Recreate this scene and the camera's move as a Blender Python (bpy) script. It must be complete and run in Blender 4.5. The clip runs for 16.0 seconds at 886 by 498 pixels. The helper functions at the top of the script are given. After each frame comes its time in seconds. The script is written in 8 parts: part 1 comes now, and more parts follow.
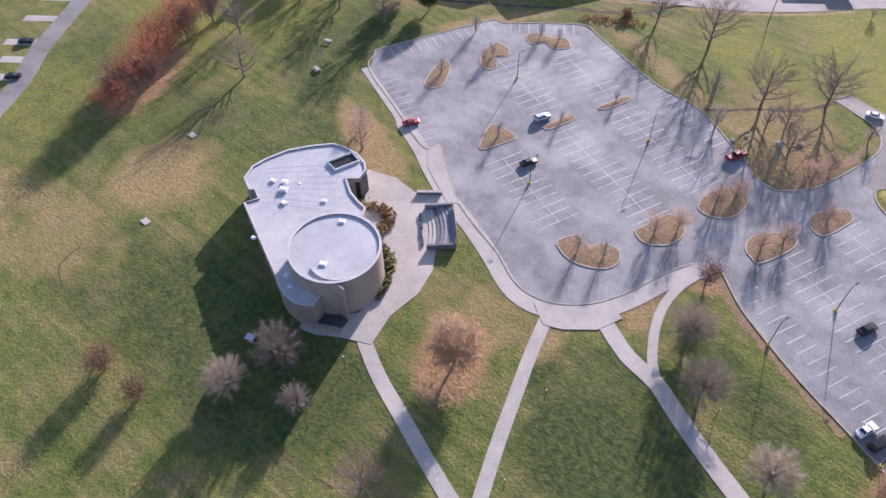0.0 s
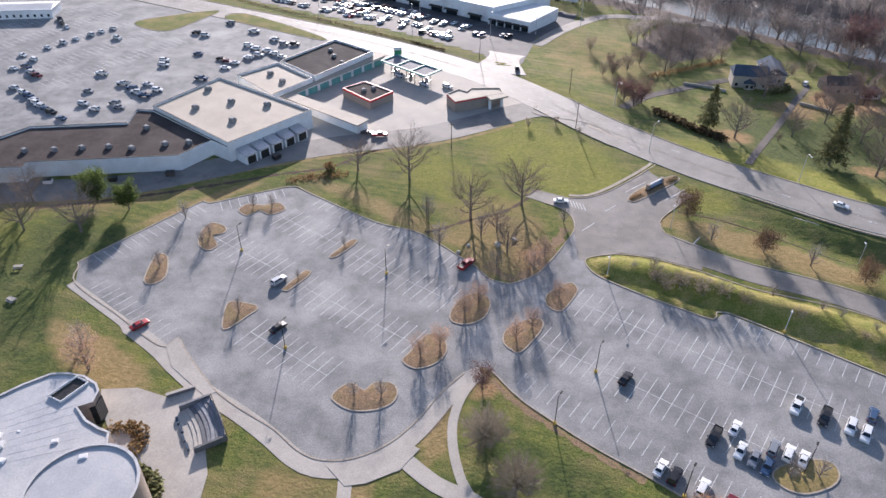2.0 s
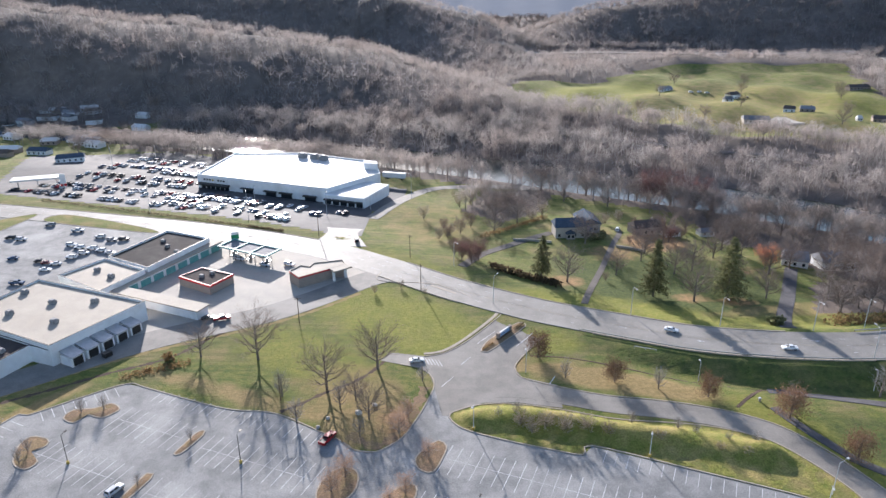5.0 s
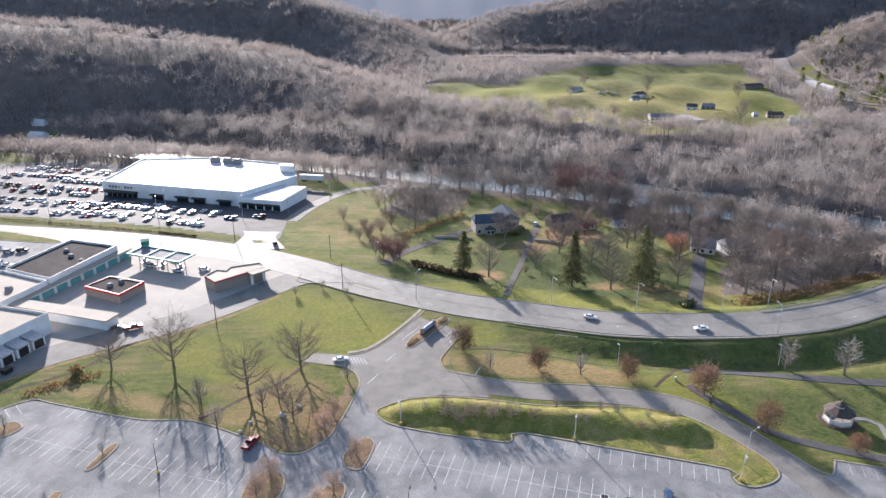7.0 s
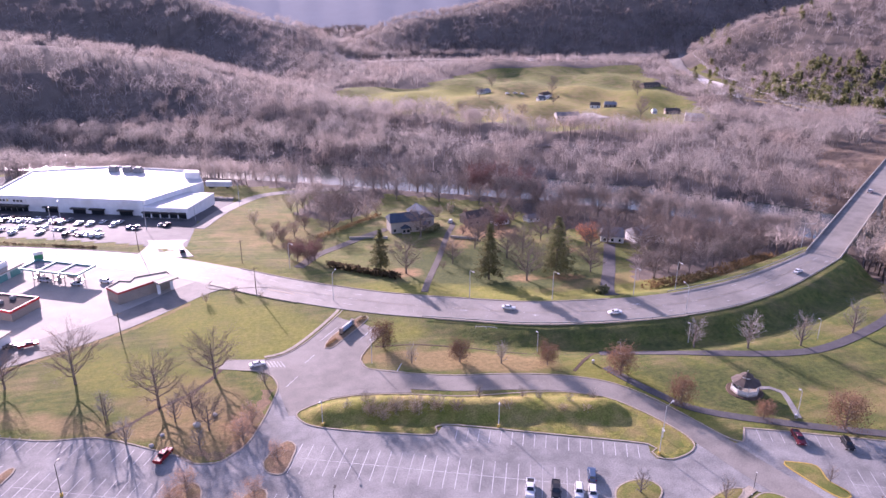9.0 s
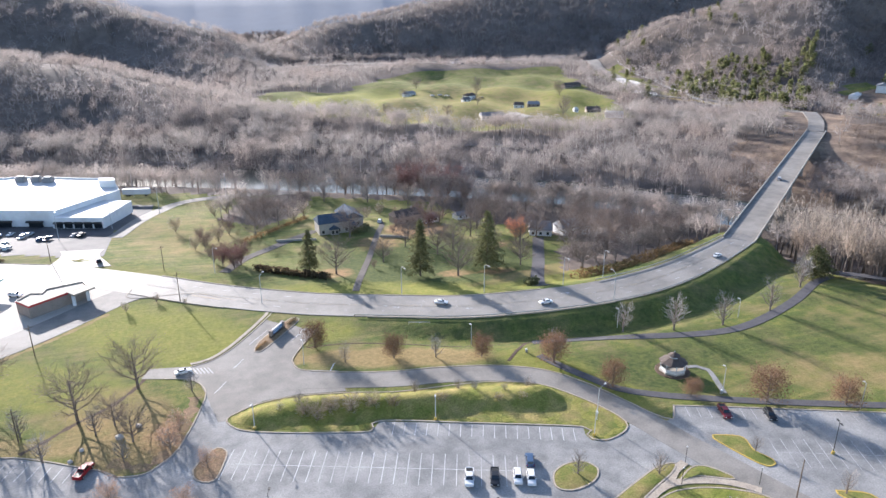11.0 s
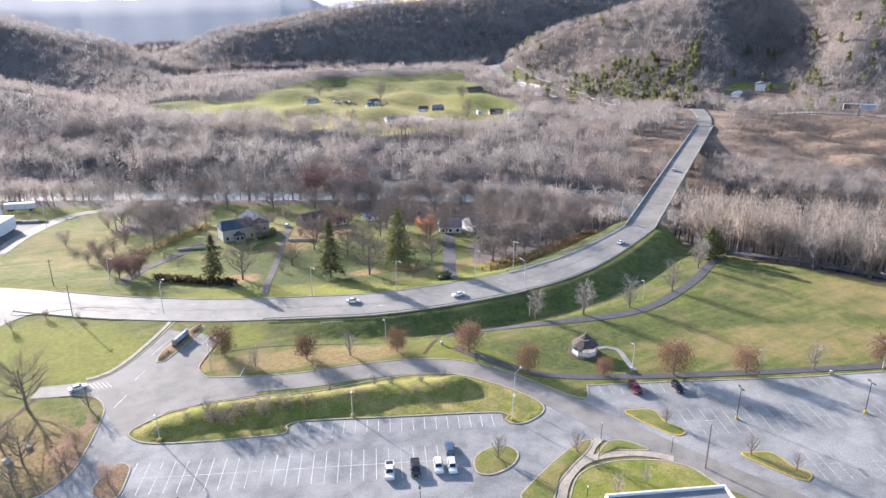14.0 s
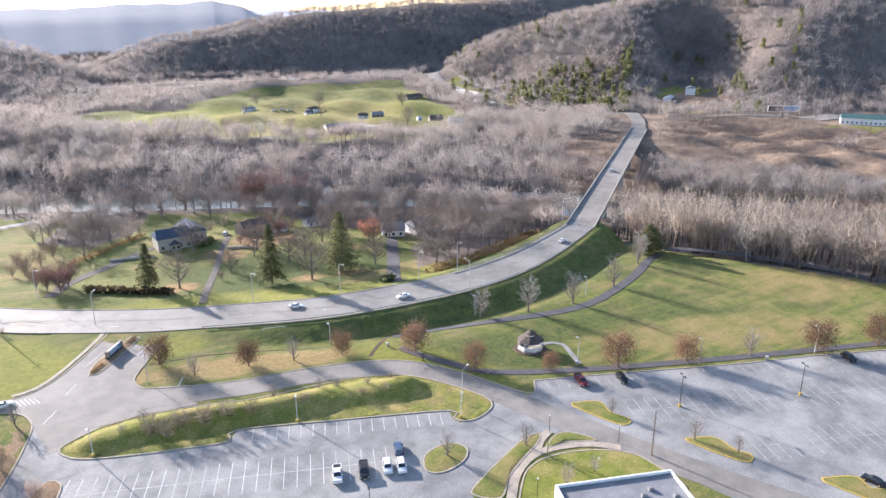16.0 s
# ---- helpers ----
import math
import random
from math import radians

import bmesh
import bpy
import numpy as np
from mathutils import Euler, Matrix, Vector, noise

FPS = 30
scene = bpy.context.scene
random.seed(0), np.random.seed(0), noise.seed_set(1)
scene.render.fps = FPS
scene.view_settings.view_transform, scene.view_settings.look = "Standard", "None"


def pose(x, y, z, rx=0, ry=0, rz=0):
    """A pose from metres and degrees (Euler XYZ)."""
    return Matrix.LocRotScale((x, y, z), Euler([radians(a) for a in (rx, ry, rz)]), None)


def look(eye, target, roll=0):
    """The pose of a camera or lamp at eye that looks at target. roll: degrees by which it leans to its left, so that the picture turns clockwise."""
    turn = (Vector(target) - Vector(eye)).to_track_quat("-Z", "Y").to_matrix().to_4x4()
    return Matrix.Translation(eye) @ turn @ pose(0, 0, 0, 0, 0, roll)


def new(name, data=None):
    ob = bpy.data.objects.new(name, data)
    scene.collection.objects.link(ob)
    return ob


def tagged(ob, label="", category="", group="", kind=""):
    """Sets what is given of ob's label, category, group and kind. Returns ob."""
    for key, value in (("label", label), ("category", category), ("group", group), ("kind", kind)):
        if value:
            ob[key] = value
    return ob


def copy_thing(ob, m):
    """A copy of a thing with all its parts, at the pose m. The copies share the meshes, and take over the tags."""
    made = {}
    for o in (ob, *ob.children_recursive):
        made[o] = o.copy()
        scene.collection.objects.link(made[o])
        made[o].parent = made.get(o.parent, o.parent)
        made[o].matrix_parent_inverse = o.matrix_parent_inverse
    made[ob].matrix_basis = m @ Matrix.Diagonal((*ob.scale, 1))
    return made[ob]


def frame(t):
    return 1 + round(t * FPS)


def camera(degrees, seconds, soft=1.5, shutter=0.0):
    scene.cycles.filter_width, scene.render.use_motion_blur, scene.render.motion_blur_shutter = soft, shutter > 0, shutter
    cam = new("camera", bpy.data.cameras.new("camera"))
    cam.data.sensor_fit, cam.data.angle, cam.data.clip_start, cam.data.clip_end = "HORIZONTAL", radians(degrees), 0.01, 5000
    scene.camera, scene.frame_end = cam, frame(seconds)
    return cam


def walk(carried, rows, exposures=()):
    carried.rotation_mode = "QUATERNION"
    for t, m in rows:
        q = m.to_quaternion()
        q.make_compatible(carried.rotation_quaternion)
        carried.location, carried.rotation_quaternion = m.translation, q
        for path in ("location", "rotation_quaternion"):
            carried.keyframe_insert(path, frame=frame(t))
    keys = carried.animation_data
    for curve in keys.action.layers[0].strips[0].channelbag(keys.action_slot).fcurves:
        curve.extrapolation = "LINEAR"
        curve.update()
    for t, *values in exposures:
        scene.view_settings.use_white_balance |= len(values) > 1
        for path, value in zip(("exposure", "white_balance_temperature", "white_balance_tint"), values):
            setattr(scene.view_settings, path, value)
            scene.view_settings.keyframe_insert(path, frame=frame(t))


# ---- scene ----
cam = camera(64.4, 16.0)
PATH = [
    (0, (0.048, -0.742, 120.194), (-0.812, 0.238, 118.678), -0.5),
    (0.5, (-0.106, -0.423, 119.286), (-0.8, 0.756, 117.827), -0.1),
    (1, (-0.267, -0.15, 118.372), (-0.854, 1.161, 116.98), 0.1),
    (1.5, (-0.404, 0.076, 117.472), (-0.902, 1.502, 116.161), 0.1),
    (2, (-0.49, 0.24, 116.575), (-0.891, 1.802, 115.392), 0.2),
    (2.5, (-0.533, 0.333, 115.698), (-0.816, 2.014, 114.652), 0.2),
    (3, (-0.55, 0.327, 114.86), (-0.722, 2.102, 113.955), 0.2),
    (3.5, (-0.548, 0.27, 114.059), (-0.661, 2.108, 113.278), 0.3),
    (3.7, (-0.543, 0.233, 113.746), (-0.643, 2.082, 112.992), 0.1),
    (6, (-0.44, -0.324, 110.202), (-0.372, 1.534, 109.464), -0.0),
    (6.5, (-0.405, -0.416, 109.355), (-0.272, 1.441, 108.622), 0.1),
    (7, (-0.363, -0.449, 108.404), (-0.163, 1.404, 107.677), 0.1),
    (7.5, (-0.316, -0.418, 107.386), (-0.052, 1.428, 106.664), 0.1),
    (8, (-0.274, -0.33, 106.354), (0.048, 1.509, 105.636), 0.1),
    (8.5, (-0.224, -0.212, 105.343), (0.155, 1.617, 104.63), 0.1),
    (9, (-0.151, -0.115, 104.374), (0.283, 1.704, 103.666), 0.1),
    (11.5, (0.406, 0.027, 99.786), (1.071, 1.783, 99.098), -0.1),
    (12, (0.53, 0.049, 98.89), (1.237, 1.791, 98.207), -0.1),
    (12.5, (0.639, 0.081, 98.021), (1.386, 1.807, 97.343), -0.1),
    (13, (0.729, 0.117, 97.179), (1.513, 1.828, 96.503), -0.2),
    (13.5, (0.794, 0.148, 96.351), (1.615, 1.844, 95.679), -0.2),
    (14, (0.841, 0.168, 95.549), (1.697, 1.848, 94.882), -0.2),
    (14.5, (0.89, 0.197, 94.767), (1.784, 1.859, 94.106), -0.2),
    (15, (0.96, 0.258, 93.979), (1.892, 1.902, 93.324), -0.1),
    (15.5, (1.043, 0.362, 93.179), (2.01, 1.988, 92.531), -0.1),
    (16, (1.134, 0.504, 92.375), (2.133, 2.113, 91.733), -0.2),
]
EXPOSURES = [(0, 1.14, 5710, 31), (2, 1.02, 5850, 21), (2.5, 1.02, 6100, 41), (3, 0.96, 5800, 18), (3.7, 1.03, 5750, 15), (7.5, 1.2, 5850, 18), (8.1, 1.26, 5980, 20), (8.5, 1.35, 5800, 37), (9.2, 1.37, 5900, 54), (9.9, 1.36, 5750, 25), (11.3, 1.5, 5750, 16), (16, 1.65, 5850, 18)]
walk(cam, [(t, look(eye, target, roll)) for t, eye, target, roll in PATH], EXPOSURES)

# ---- daylight: low winter sun ahead of the camera, clear sky ----
SUN_AZ, SUN_EL = -16.3, 17.0
world = bpy.data.worlds.new("sky")
scene.world = world
world.use_nodes = True
_n = world.node_tree.nodes
_sky = _n.new("ShaderNodeTexSky")
_sky.sky_type = "NISHITA"
_sky.sun_disc = False
_sky.sun_elevation, _sky.sun_rotation = radians(SUN_EL), radians(SUN_AZ)
_sky.air_density, _sky.dust_density = 1.0, 1.0
_n["Background"].inputs["Strength"].default_value = 0.1
world.node_tree.links.new(_sky.outputs[0], _n["Background"].inputs["Color"])
sun_data = bpy.data.lights.new("sun", "SUN")
sun_data.energy, sun_data.angle, sun_data.color = 4.6, radians(0.6), (1.0, 0.9, 0.76)
sun = new("sun", sun_data)
_c = math.cos(radians(SUN_EL))
sun.matrix_world = look((0, 0, 300), (-math.sin(radians(SUN_AZ)) * _c, -math.cos(radians(SUN_AZ)) * _c, 300 - math.sin(radians(SUN_EL))))


# ---- materials ----
def mat(name, a, b=None, size=3.0, rough=0.9, metal=0.0, bump=0.0, fine=0.0, c=None, size2=30.0, spec=0.3, island=0.0, random_tint=0.0):
    """A procedural surface: colours a and b mixed by a noise of that size in metres, c by a wider one, fine grain and relief."""
    m = bpy.data.materials.new(name)
    m.use_nodes = True
    nt, nodes = m.node_tree, m.node_tree.nodes
    p = nodes["Principled BSDF"]
    p.inputs["Roughness"].default_value, p.inputs["Metallic"].default_value = rough, metal
    p.inputs["Specular IOR Level"].default_value = spec
    geo = nodes.new("ShaderNodeNewGeometry")

    def noise_at(metres, detail=6.0, rough_=0.6):
        t = nodes.new("ShaderNodeTexNoise")
        t.inputs["Scale"].default_value, t.inputs["Detail"].default_value, t.inputs["Roughness"].default_value = 1.0 / metres, detail, rough_
        nt.links.new(geo.outputs["Position"], t.inputs["Vector"])
        return t.outputs["Fac"]

    def ramp(fac, lo, hi):
        r = nodes.new("ShaderNodeMapRange")
        r.inputs["From Min"].default_value, r.inputs["From Max"].default_value = lo, hi
        nt.links.new(fac, r.inputs["Value"])
        return r.outputs["Result"]

    def mix(fac, x, y, how="MIX"):
        k = nodes.new("ShaderNodeMix")
        k.data_type, k.blend_type = "RGBA", how
        for slot, v in ((0, fac), (6, x), (7, y)):
            if isinstance(v, (float, int)):
                k.inputs[slot].default_value = v
            elif isinstance(v, tuple):
                k.inputs[slot].default_value = (*v, 1)
            else:
                nt.links.new(v, k.inputs[slot])
        return k.outputs[2]

    col = a
    if b is not None:
        col = mix(ramp(noise_at(size), 0.35, 0.65), a, b)
    if c is not None:
        col = mix(ramp(noise_at(size2), 0.45, 0.68), col, c)
    if fine:
        col = mix(fine, col, ramp(noise_at(0.35, 3.0), 0.25, 0.75), "OVERLAY")
    if island:
        col = mix(island, col, ramp(geo.outputs["Random Per Island"], -0.1, 1.1), "OVERLAY")
    if random_tint:
        info = nodes.new("ShaderNodeObjectInfo")
        col = mix(random_tint, col, ramp(info.outputs["Random"], -0.1, 1.1), "OVERLAY")
    if isinstance(col, tuple):
        p.inputs["Base Color"].default_value = (*col, 1)
    else:
        nt.links.new(col, p.inputs["Base Color"])
    if bump:
        bm_ = nodes.new("ShaderNodeBump")
        bm_.inputs["Strength"].default_value, bm_.inputs["Distance"].default_value = bump, 0.25
        nt.links.new(noise_at(0.8, 4.0), bm_.inputs["Height"])
        nt.links.new(bm_.outputs[0], p.inputs["Normal"])
    return m


M_GRASS = mat("grass", (0.11, 0.14, 0.03), (0.185, 0.175, 0.055), 7, 0.95, bump=0.6, fine=0.35, c=(0.26, 0.2, 0.085), size2=14, spec=0.1)
def ground_mat():
    """Winter turf: green, yellow-green and straw in patches; the sheet's own masks tell where it is dry or deep green,
    some shade and sun coloured in.
    """
    m = mat("winter_turf", (0.085, 0.12, 0.026), (0.188, 0.182, 0.05), 2.4, 0.95, bump=0.9, fine=0.6, c=(0.235, 0.185, 0.085), size2=11, spec=0.1)
    nt, nodes = m.node_tree, m.node_tree.nodes
    p = nodes["Principled BSDF"]
    col = p.inputs["Base Color"].links[0].from_socket
    geo = nodes.new("ShaderNodeNewGeometry")

    def layer(col, mask, one, two, size, hard):
        at = nodes.new("ShaderNodeAttribute")
        at.attribute_name = mask
        n1, n2 = nodes.new("ShaderNodeTexNoise"), nodes.new("ShaderNodeTexNoise")
        for n, sc in ((n1, 1 / size), (n2, 1 / 1.3)):
            n.inputs["Scale"].default_value, n.inputs["Detail"].default_value = sc, 7
            nt.links.new(geo.outputs["Position"], n.inputs["Vector"])
        add = nodes.new("ShaderNodeMath")
        add.operation = "ADD"
        nt.links.new(at.outputs["Fac"], add.inputs[0])
        nt.links.new(n1.outputs["Fac"], add.inputs[1])
        r = nodes.new("ShaderNodeMapRange")
        r.inputs["From Min"].default_value, r.inputs["From Max"].default_value = 1 - hard, 1 + hard
        nt.links.new(add.outputs[0], r.inputs["Value"])
        two_mix = nodes.new("ShaderNodeMix")
        two_mix.data_type = "RGBA"
        two_mix.inputs[6].default_value, two_mix.inputs[7].default_value = (*one, 1), (*two, 1)
        r2 = nodes.new("ShaderNodeMapRange")
        r2.inputs["From Min"].default_value, r2.inputs["From Max"].default_value = 0.35, 0.65
        nt.links.new(n2.outputs["Fac"], r2.inputs["Value"])
        nt.links.new(r2.outputs[0], two_mix.inputs[0])
        k = nodes.new("ShaderNodeMix")
        k.data_type = "RGBA"
        nt.links.new(r.outputs[0], k.inputs[0])
        nt.links.new(col, k.inputs[6])
        nt.links.new(two_mix.outputs[2], k.inputs[7])
        return k.outputs[2]

    # mowing streaks
    mp, st = nodes.new("ShaderNodeMapping"), nodes.new("ShaderNodeTexNoise")
    mp.inputs["Rotation"].default_value = (0, 0, radians(21))
    mp.inputs["Scale"].default_value = (1 / 26, 1 / 2.4, 1 / 8)
    nt.links.new(geo.outputs["Position"], mp.inputs["Vector"])
    nt.links.new(mp.outputs[0], st.inputs["Vector"])
    st.inputs["Scale"].default_value, st.inputs["Detail"].default_value = 1.0, 5
    rs = nodes.new("ShaderNodeMapRange")
    rs.inputs["From Min"].default_value, rs.inputs["From Max"].default_value, rs.inputs["To Max"].default_value = 0.42, 0.66, 0.6
    nt.links.new(st.outputs["Fac"], rs.inputs["Value"])
    ks = nodes.new("ShaderNodeMix")
    ks.data_type = "RGBA"
    ks.inputs[7].default_value = (0.05, 0.088, 0.022, 1)
    nt.links.new(rs.outputs[0], ks.inputs[0])
    nt.links.new(col, ks.inputs[6])
    col = ks.outputs[2]
    # dead leaves and thin spots in irregular patches
    wide, close = nodes.new("ShaderNodeTexNoise"), nodes.new("ShaderNodeTexNoise")
    for n, sc, det in ((wide, 1 / 17, 9), (close, 1 / 1.1, 5)):
        n.inputs["Scale"].default_value, n.inputs["Detail"].default_value, n.inputs["Roughness"].default_value = sc, det, 0.72
        nt.links.new(geo.outputs["Position"], n.inputs["Vector"])
    for n, lo, hi, top, colour in ((wide, 0.54, 0.7, 0.75, (0.19, 0.15, 0.085)), (close, 0.57, 0.74, 0.5, (0.05, 0.072, 0.022)), (close, 0.44, 0.3, 0.5, (0.23, 0.2, 0.09))):
        r = nodes.new("ShaderNodeMapRange")
        r.inputs["From Min"].default_value, r.inputs["From Max"].default_value, r.inputs["To Max"].default_value = lo, hi, top
        nt.links.new(n.outputs["Fac"], r.inputs["Value"])
        k = nodes.new("ShaderNodeMix")
        k.data_type = "RGBA"
        k.inputs[7].default_value = (*colour, 1)
        nt.links.new(r.outputs[0], k.inputs[0])
        nt.links.new(col, k.inputs[6])
        col = k.outputs[2]
    col = layer(col, "lush", (0.036, 0.058, 0.02), (0.088, 0.11, 0.032), 5, 0.3)
    col = layer(col, "lime", (0.175, 0.19, 0.03), (0.27, 0.25, 0.06), 6, 0.4)
    col = layer(col, "dry", (0.33, 0.235, 0.11), (0.23, 0.175, 0.075), 7, 0.25)
    col = layer(col, "litter", (0.38, 0.23, 0.12), (0.24, 0.15, 0.08), 3, 0.3)
    nt.links.new(col, p.inputs["Base Color"])
    return m


M_TURF = ground_mat()
M_TROD = mat("trodden_turf", (0.085, 0.078, 0.036), (0.15, 0.13, 0.06), 1.5, 0.95, bump=0.4, fine=0.4, spec=0.1)
M_LUSH = mat("lush_grass", (0.12, 0.15, 0.025), (0.2, 0.205, 0.045), 5, 0.95, bump=0.6, fine=0.4, c=(0.27, 0.225, 0.085), size2=9, spec=0.1)
M_DRY = mat("dry_grass", (0.32, 0.235, 0.11), (0.24, 0.19, 0.075), 4, 0.95, bump=0.5, fine=0.35, spec=0.1)
M_MULCH = mat("leaf_mulch", (0.30, 0.2, 0.12), (0.21, 0.148, 0.095), 1.3, 0.95, bump=0.6, fine=0.45, c=(0.25, 0.19, 0.095), size2=4, spec=0.1)
M_ASPHALT = mat("worn_asphalt", (0.17, 0.17, 0.165), (0.252, 0.249, 0.239), 4.5, 0.82, bump=0.12, fine=0.28, c=(0.355, 0.345, 0.325), size2=15, spec=0.26)
M_FRESH = mat("dark_asphalt", (0.065, 0.063, 0.067), (0.095, 0.093, 0.095), 7, 0.8, bump=0.12, fine=0.15, c=(0.13, 0.125, 0.12), size2=30, spec=0.22)
M_ROAD = mat("road_asphalt", (0.18, 0.167, 0.148), (0.235, 0.215, 0.188), 5, 0.78, bump=0.12, fine=0.18, c=(0.28, 0.26, 0.23), size2=20, spec=0.26)
M_DARKPAVE = mat("dark_path_asphalt", (0.085, 0.082, 0.088), (0.115, 0.11, 0.112), 3, 0.88, bump=0.12, fine=0.2, spec=0.18)
M_CONCRETE = mat("concrete", (0.42, 0.385, 0.33), (0.36, 0.33, 0.29), 4, 0.8, bump=0.1, fine=0.15, c=(0.47, 0.43, 0.37), size2=12)
M_KERB = mat("kerb_concrete", (0.44, 0.375, 0.29), (0.33, 0.28, 0.225), 2, 0.88, fine=0.25)
M_YELLOW = mat("yellow_kerb_paint", (0.55, 0.38, 0.07), (0.42, 0.31, 0.09), 1.2, 0.8, fine=0.2)
M_PAINT = mat("road_paint", (0.7, 0.7, 0.69), (0.42, 0.42, 0.41), 0.8, 0.7, fine=0.2, c=(0.33, 0.32, 0.31), size2=9)
M_BRICK = mat("tan_brick", (0.33, 0.27, 0.225), (0.29, 0.24, 0.20), 2, 0.85, bump=0.1, fine=0.2)
M_ROOF = mat("pale_roof_membrane", (0.45, 0.45, 0.445), (0.385, 0.387, 0.39), 3, 0.55, fine=0.15, c=(0.52, 0.51, 0.49), size2=9, spec=0.45)
M_WHITE = mat("white_coping", (0.78, 0.77, 0.75), (0.66, 0.65, 0.63), 2, 0.6, fine=0.1)
M_WHITEWALL = mat("white_painted_wall", (0.84, 0.84, 0.83), (0.76, 0.76, 0.75), 3, 0.7, fine=0.1, c=(0.68, 0.66, 0.63), size2=10)
M_DARKROOF = mat("brown_roof_gravel", (0.052, 0.043, 0.04), (0.075, 0.062, 0.057), 5, 0.95, fine=0.25, c=(0.095, 0.08, 0.073), size2=14, spec=0.1)
M_TANROOF = mat("tan_roof_membrane", (0.40, 0.345, 0.27), (0.35, 0.305, 0.245), 6, 0.75, fine=0.12, c=(0.44, 0.385, 0.31), size2=18)
M_WHITEROOF = mat("white_roof_membrane", (0.74, 0.72, 0.68), (0.64, 0.63, 0.60), 8, 0.6, fine=0.06, c=(0.55, 0.53, 0.50), size2=22)
M_BLUEROOF = mat("blue_grey_shingle", (0.06, 0.08, 0.11), (0.085, 0.11, 0.145), 1.5, 0.9, fine=0.25, spec=0.1)
M_FLATGREY = mat("grey_flat_roofing", (0.2, 0.205, 0.215), (0.26, 0.262, 0.268), 3, 0.75, fine=0.2, c=(0.16, 0.165, 0.175), size2=8)
M_GRAVEL = mat("pale_gravel", (0.74, 0.7, 0.64), (0.62, 0.59, 0.54), 4, 0.9, fine=0.2)
M_PAINTWORN = mat("worn_stall_paint", (0.5, 0.5, 0.49), (0.3, 0.3, 0.29), 0.8, 0.75, fine=0.25, c=(0.26, 0.255, 0.25), size2=7)
M_BROWNROOF = mat("brown_shingle", (0.085, 0.065, 0.055), (0.12, 0.095, 0.08), 1.5, 0.85, fine=0.25)
M_GREYROOF = mat("grey_shingle", (0.17, 0.17, 0.18), (0.23, 0.23, 0.235), 1.5, 0.8, fine=0.25, random_tint=0.5)
M_RED = mat("red_band", (0.62, 0.035, 0.035), (0.52, 0.03, 0.03), 2, 0.5)
M_GREEN = mat("green_sign", (0.03, 0.22, 0.10), None, rough=0.5)
M_TEAL = mat("teal_panel", (0.10, 0.30, 0.28), (0.16, 0.36, 0.33), 2, 0.6)
M_BLUE = mat("blue_panel", (0.07, 0.20, 0.42), (0.20, 0.33, 0.5), 1.2, 0.5)
M_METAL = mat("galvanised_metal", (0.5, 0.5, 0.5), (0.4, 0.4, 0.41), 1, 0.45, metal=0.7)
M_POLE = mat("pale_galvanised_pole", (0.58, 0.58, 0.57), (0.48, 0.48, 0.48), 1.0, 0.55, spec=0.4)
# grey kept dark so the colour holds the roof units' shadow side
M_DUCT = mat("shaded_grey_duct", (0.2, 0.2, 0.2), (0.28, 0.28, 0.28), 0.8, 0.7, fine=0.2)
M_DARKMETAL = mat("dark_metal", (0.05, 0.048, 0.045), None, rough=0.5, metal=0.5)
M_GLASS = mat("dark_window_glass", (0.02, 0.025, 0.03), None, rough=0.08, spec=0.7)
M_TYRE = mat("tyre_rubber", (0.02, 0.02, 0.02), None, rough=0.9)
M_RIM = mat("alloy_rim", (0.5, 0.5, 0.5), None, rough=0.35, metal=0.8)
M_LAMP = mat("lamp_lens", (0.8, 0.8, 0.76), None, rough=0.2)
M_TAIL = mat("red_lens", (0.4, 0.02, 0.02), None, rough=0.2)
M_WOOD = mat("weathered_wood", (0.19, 0.14, 0.10), (0.13, 0.10, 0.075), 0.6, 0.85, fine=0.3)
M_BARK = mat("grey_bark", (0.17, 0.135, 0.11), (0.25, 0.205, 0.17), 0.8, 0.9, fine=0.3)
M_TWIG = mat("fine_grey_twigs", (0.33, 0.298, 0.265), (0.415, 0.375, 0.335), 0.8, 0.95, fine=0.2, random_tint=0.3)
M_HEDGE = mat("winter_hedge", (0.085, 0.07, 0.04), (0.13, 0.095, 0.06), 1.2, 0.9, island=0.5)
M_DARKMULCH = mat("dark_mulch", (0.09, 0.065, 0.05), (0.13, 0.095, 0.07), 0.7, 0.95, bump=0.5, fine=0.4, spec=0.1)
M_BRUSH = mat("brown_brush", (0.125, 0.09, 0.07), (0.2, 0.145, 0.105), 5, 0.95, island=0.6)
M_STRAW = mat("straw_scrub", (0.36, 0.25, 0.12), (0.26, 0.17, 0.085), 3, 0.95, island=0.5)
M_BERM = mat("mound_turf", (0.135, 0.155, 0.03), (0.245, 0.225, 0.06), 3.0, 0.95, bump=0.8, fine=0.45, c=(0.33, 0.26, 0.10), size2=7, spec=0.1)
M_PALEBARK = mat("pale_twigs", (0.54, 0.485, 0.415), (0.45, 0.4, 0.34), 0.8, 0.95, fine=0.2, random_tint=0.25)
M_SYCAMORE = mat("pale_grey_bark", (0.37, 0.325, 0.28), (0.29, 0.253, 0.215), 9, 0.95, c=(0.34, 0.27, 0.215), size2=40, island=0.8)
M_WOODS = mat("winter_woods", (0.29, 0.262, 0.245), (0.375, 0.345, 0.325), 14, 0.95, c=(0.32, 0.268, 0.242), size2=60, island=0.55)
M_OAKLEAF = mat("russet_leaves", (0.185, 0.108, 0.066), (0.25, 0.15, 0.092), 1.5, 0.85, island=0.5, random_tint=0.45)
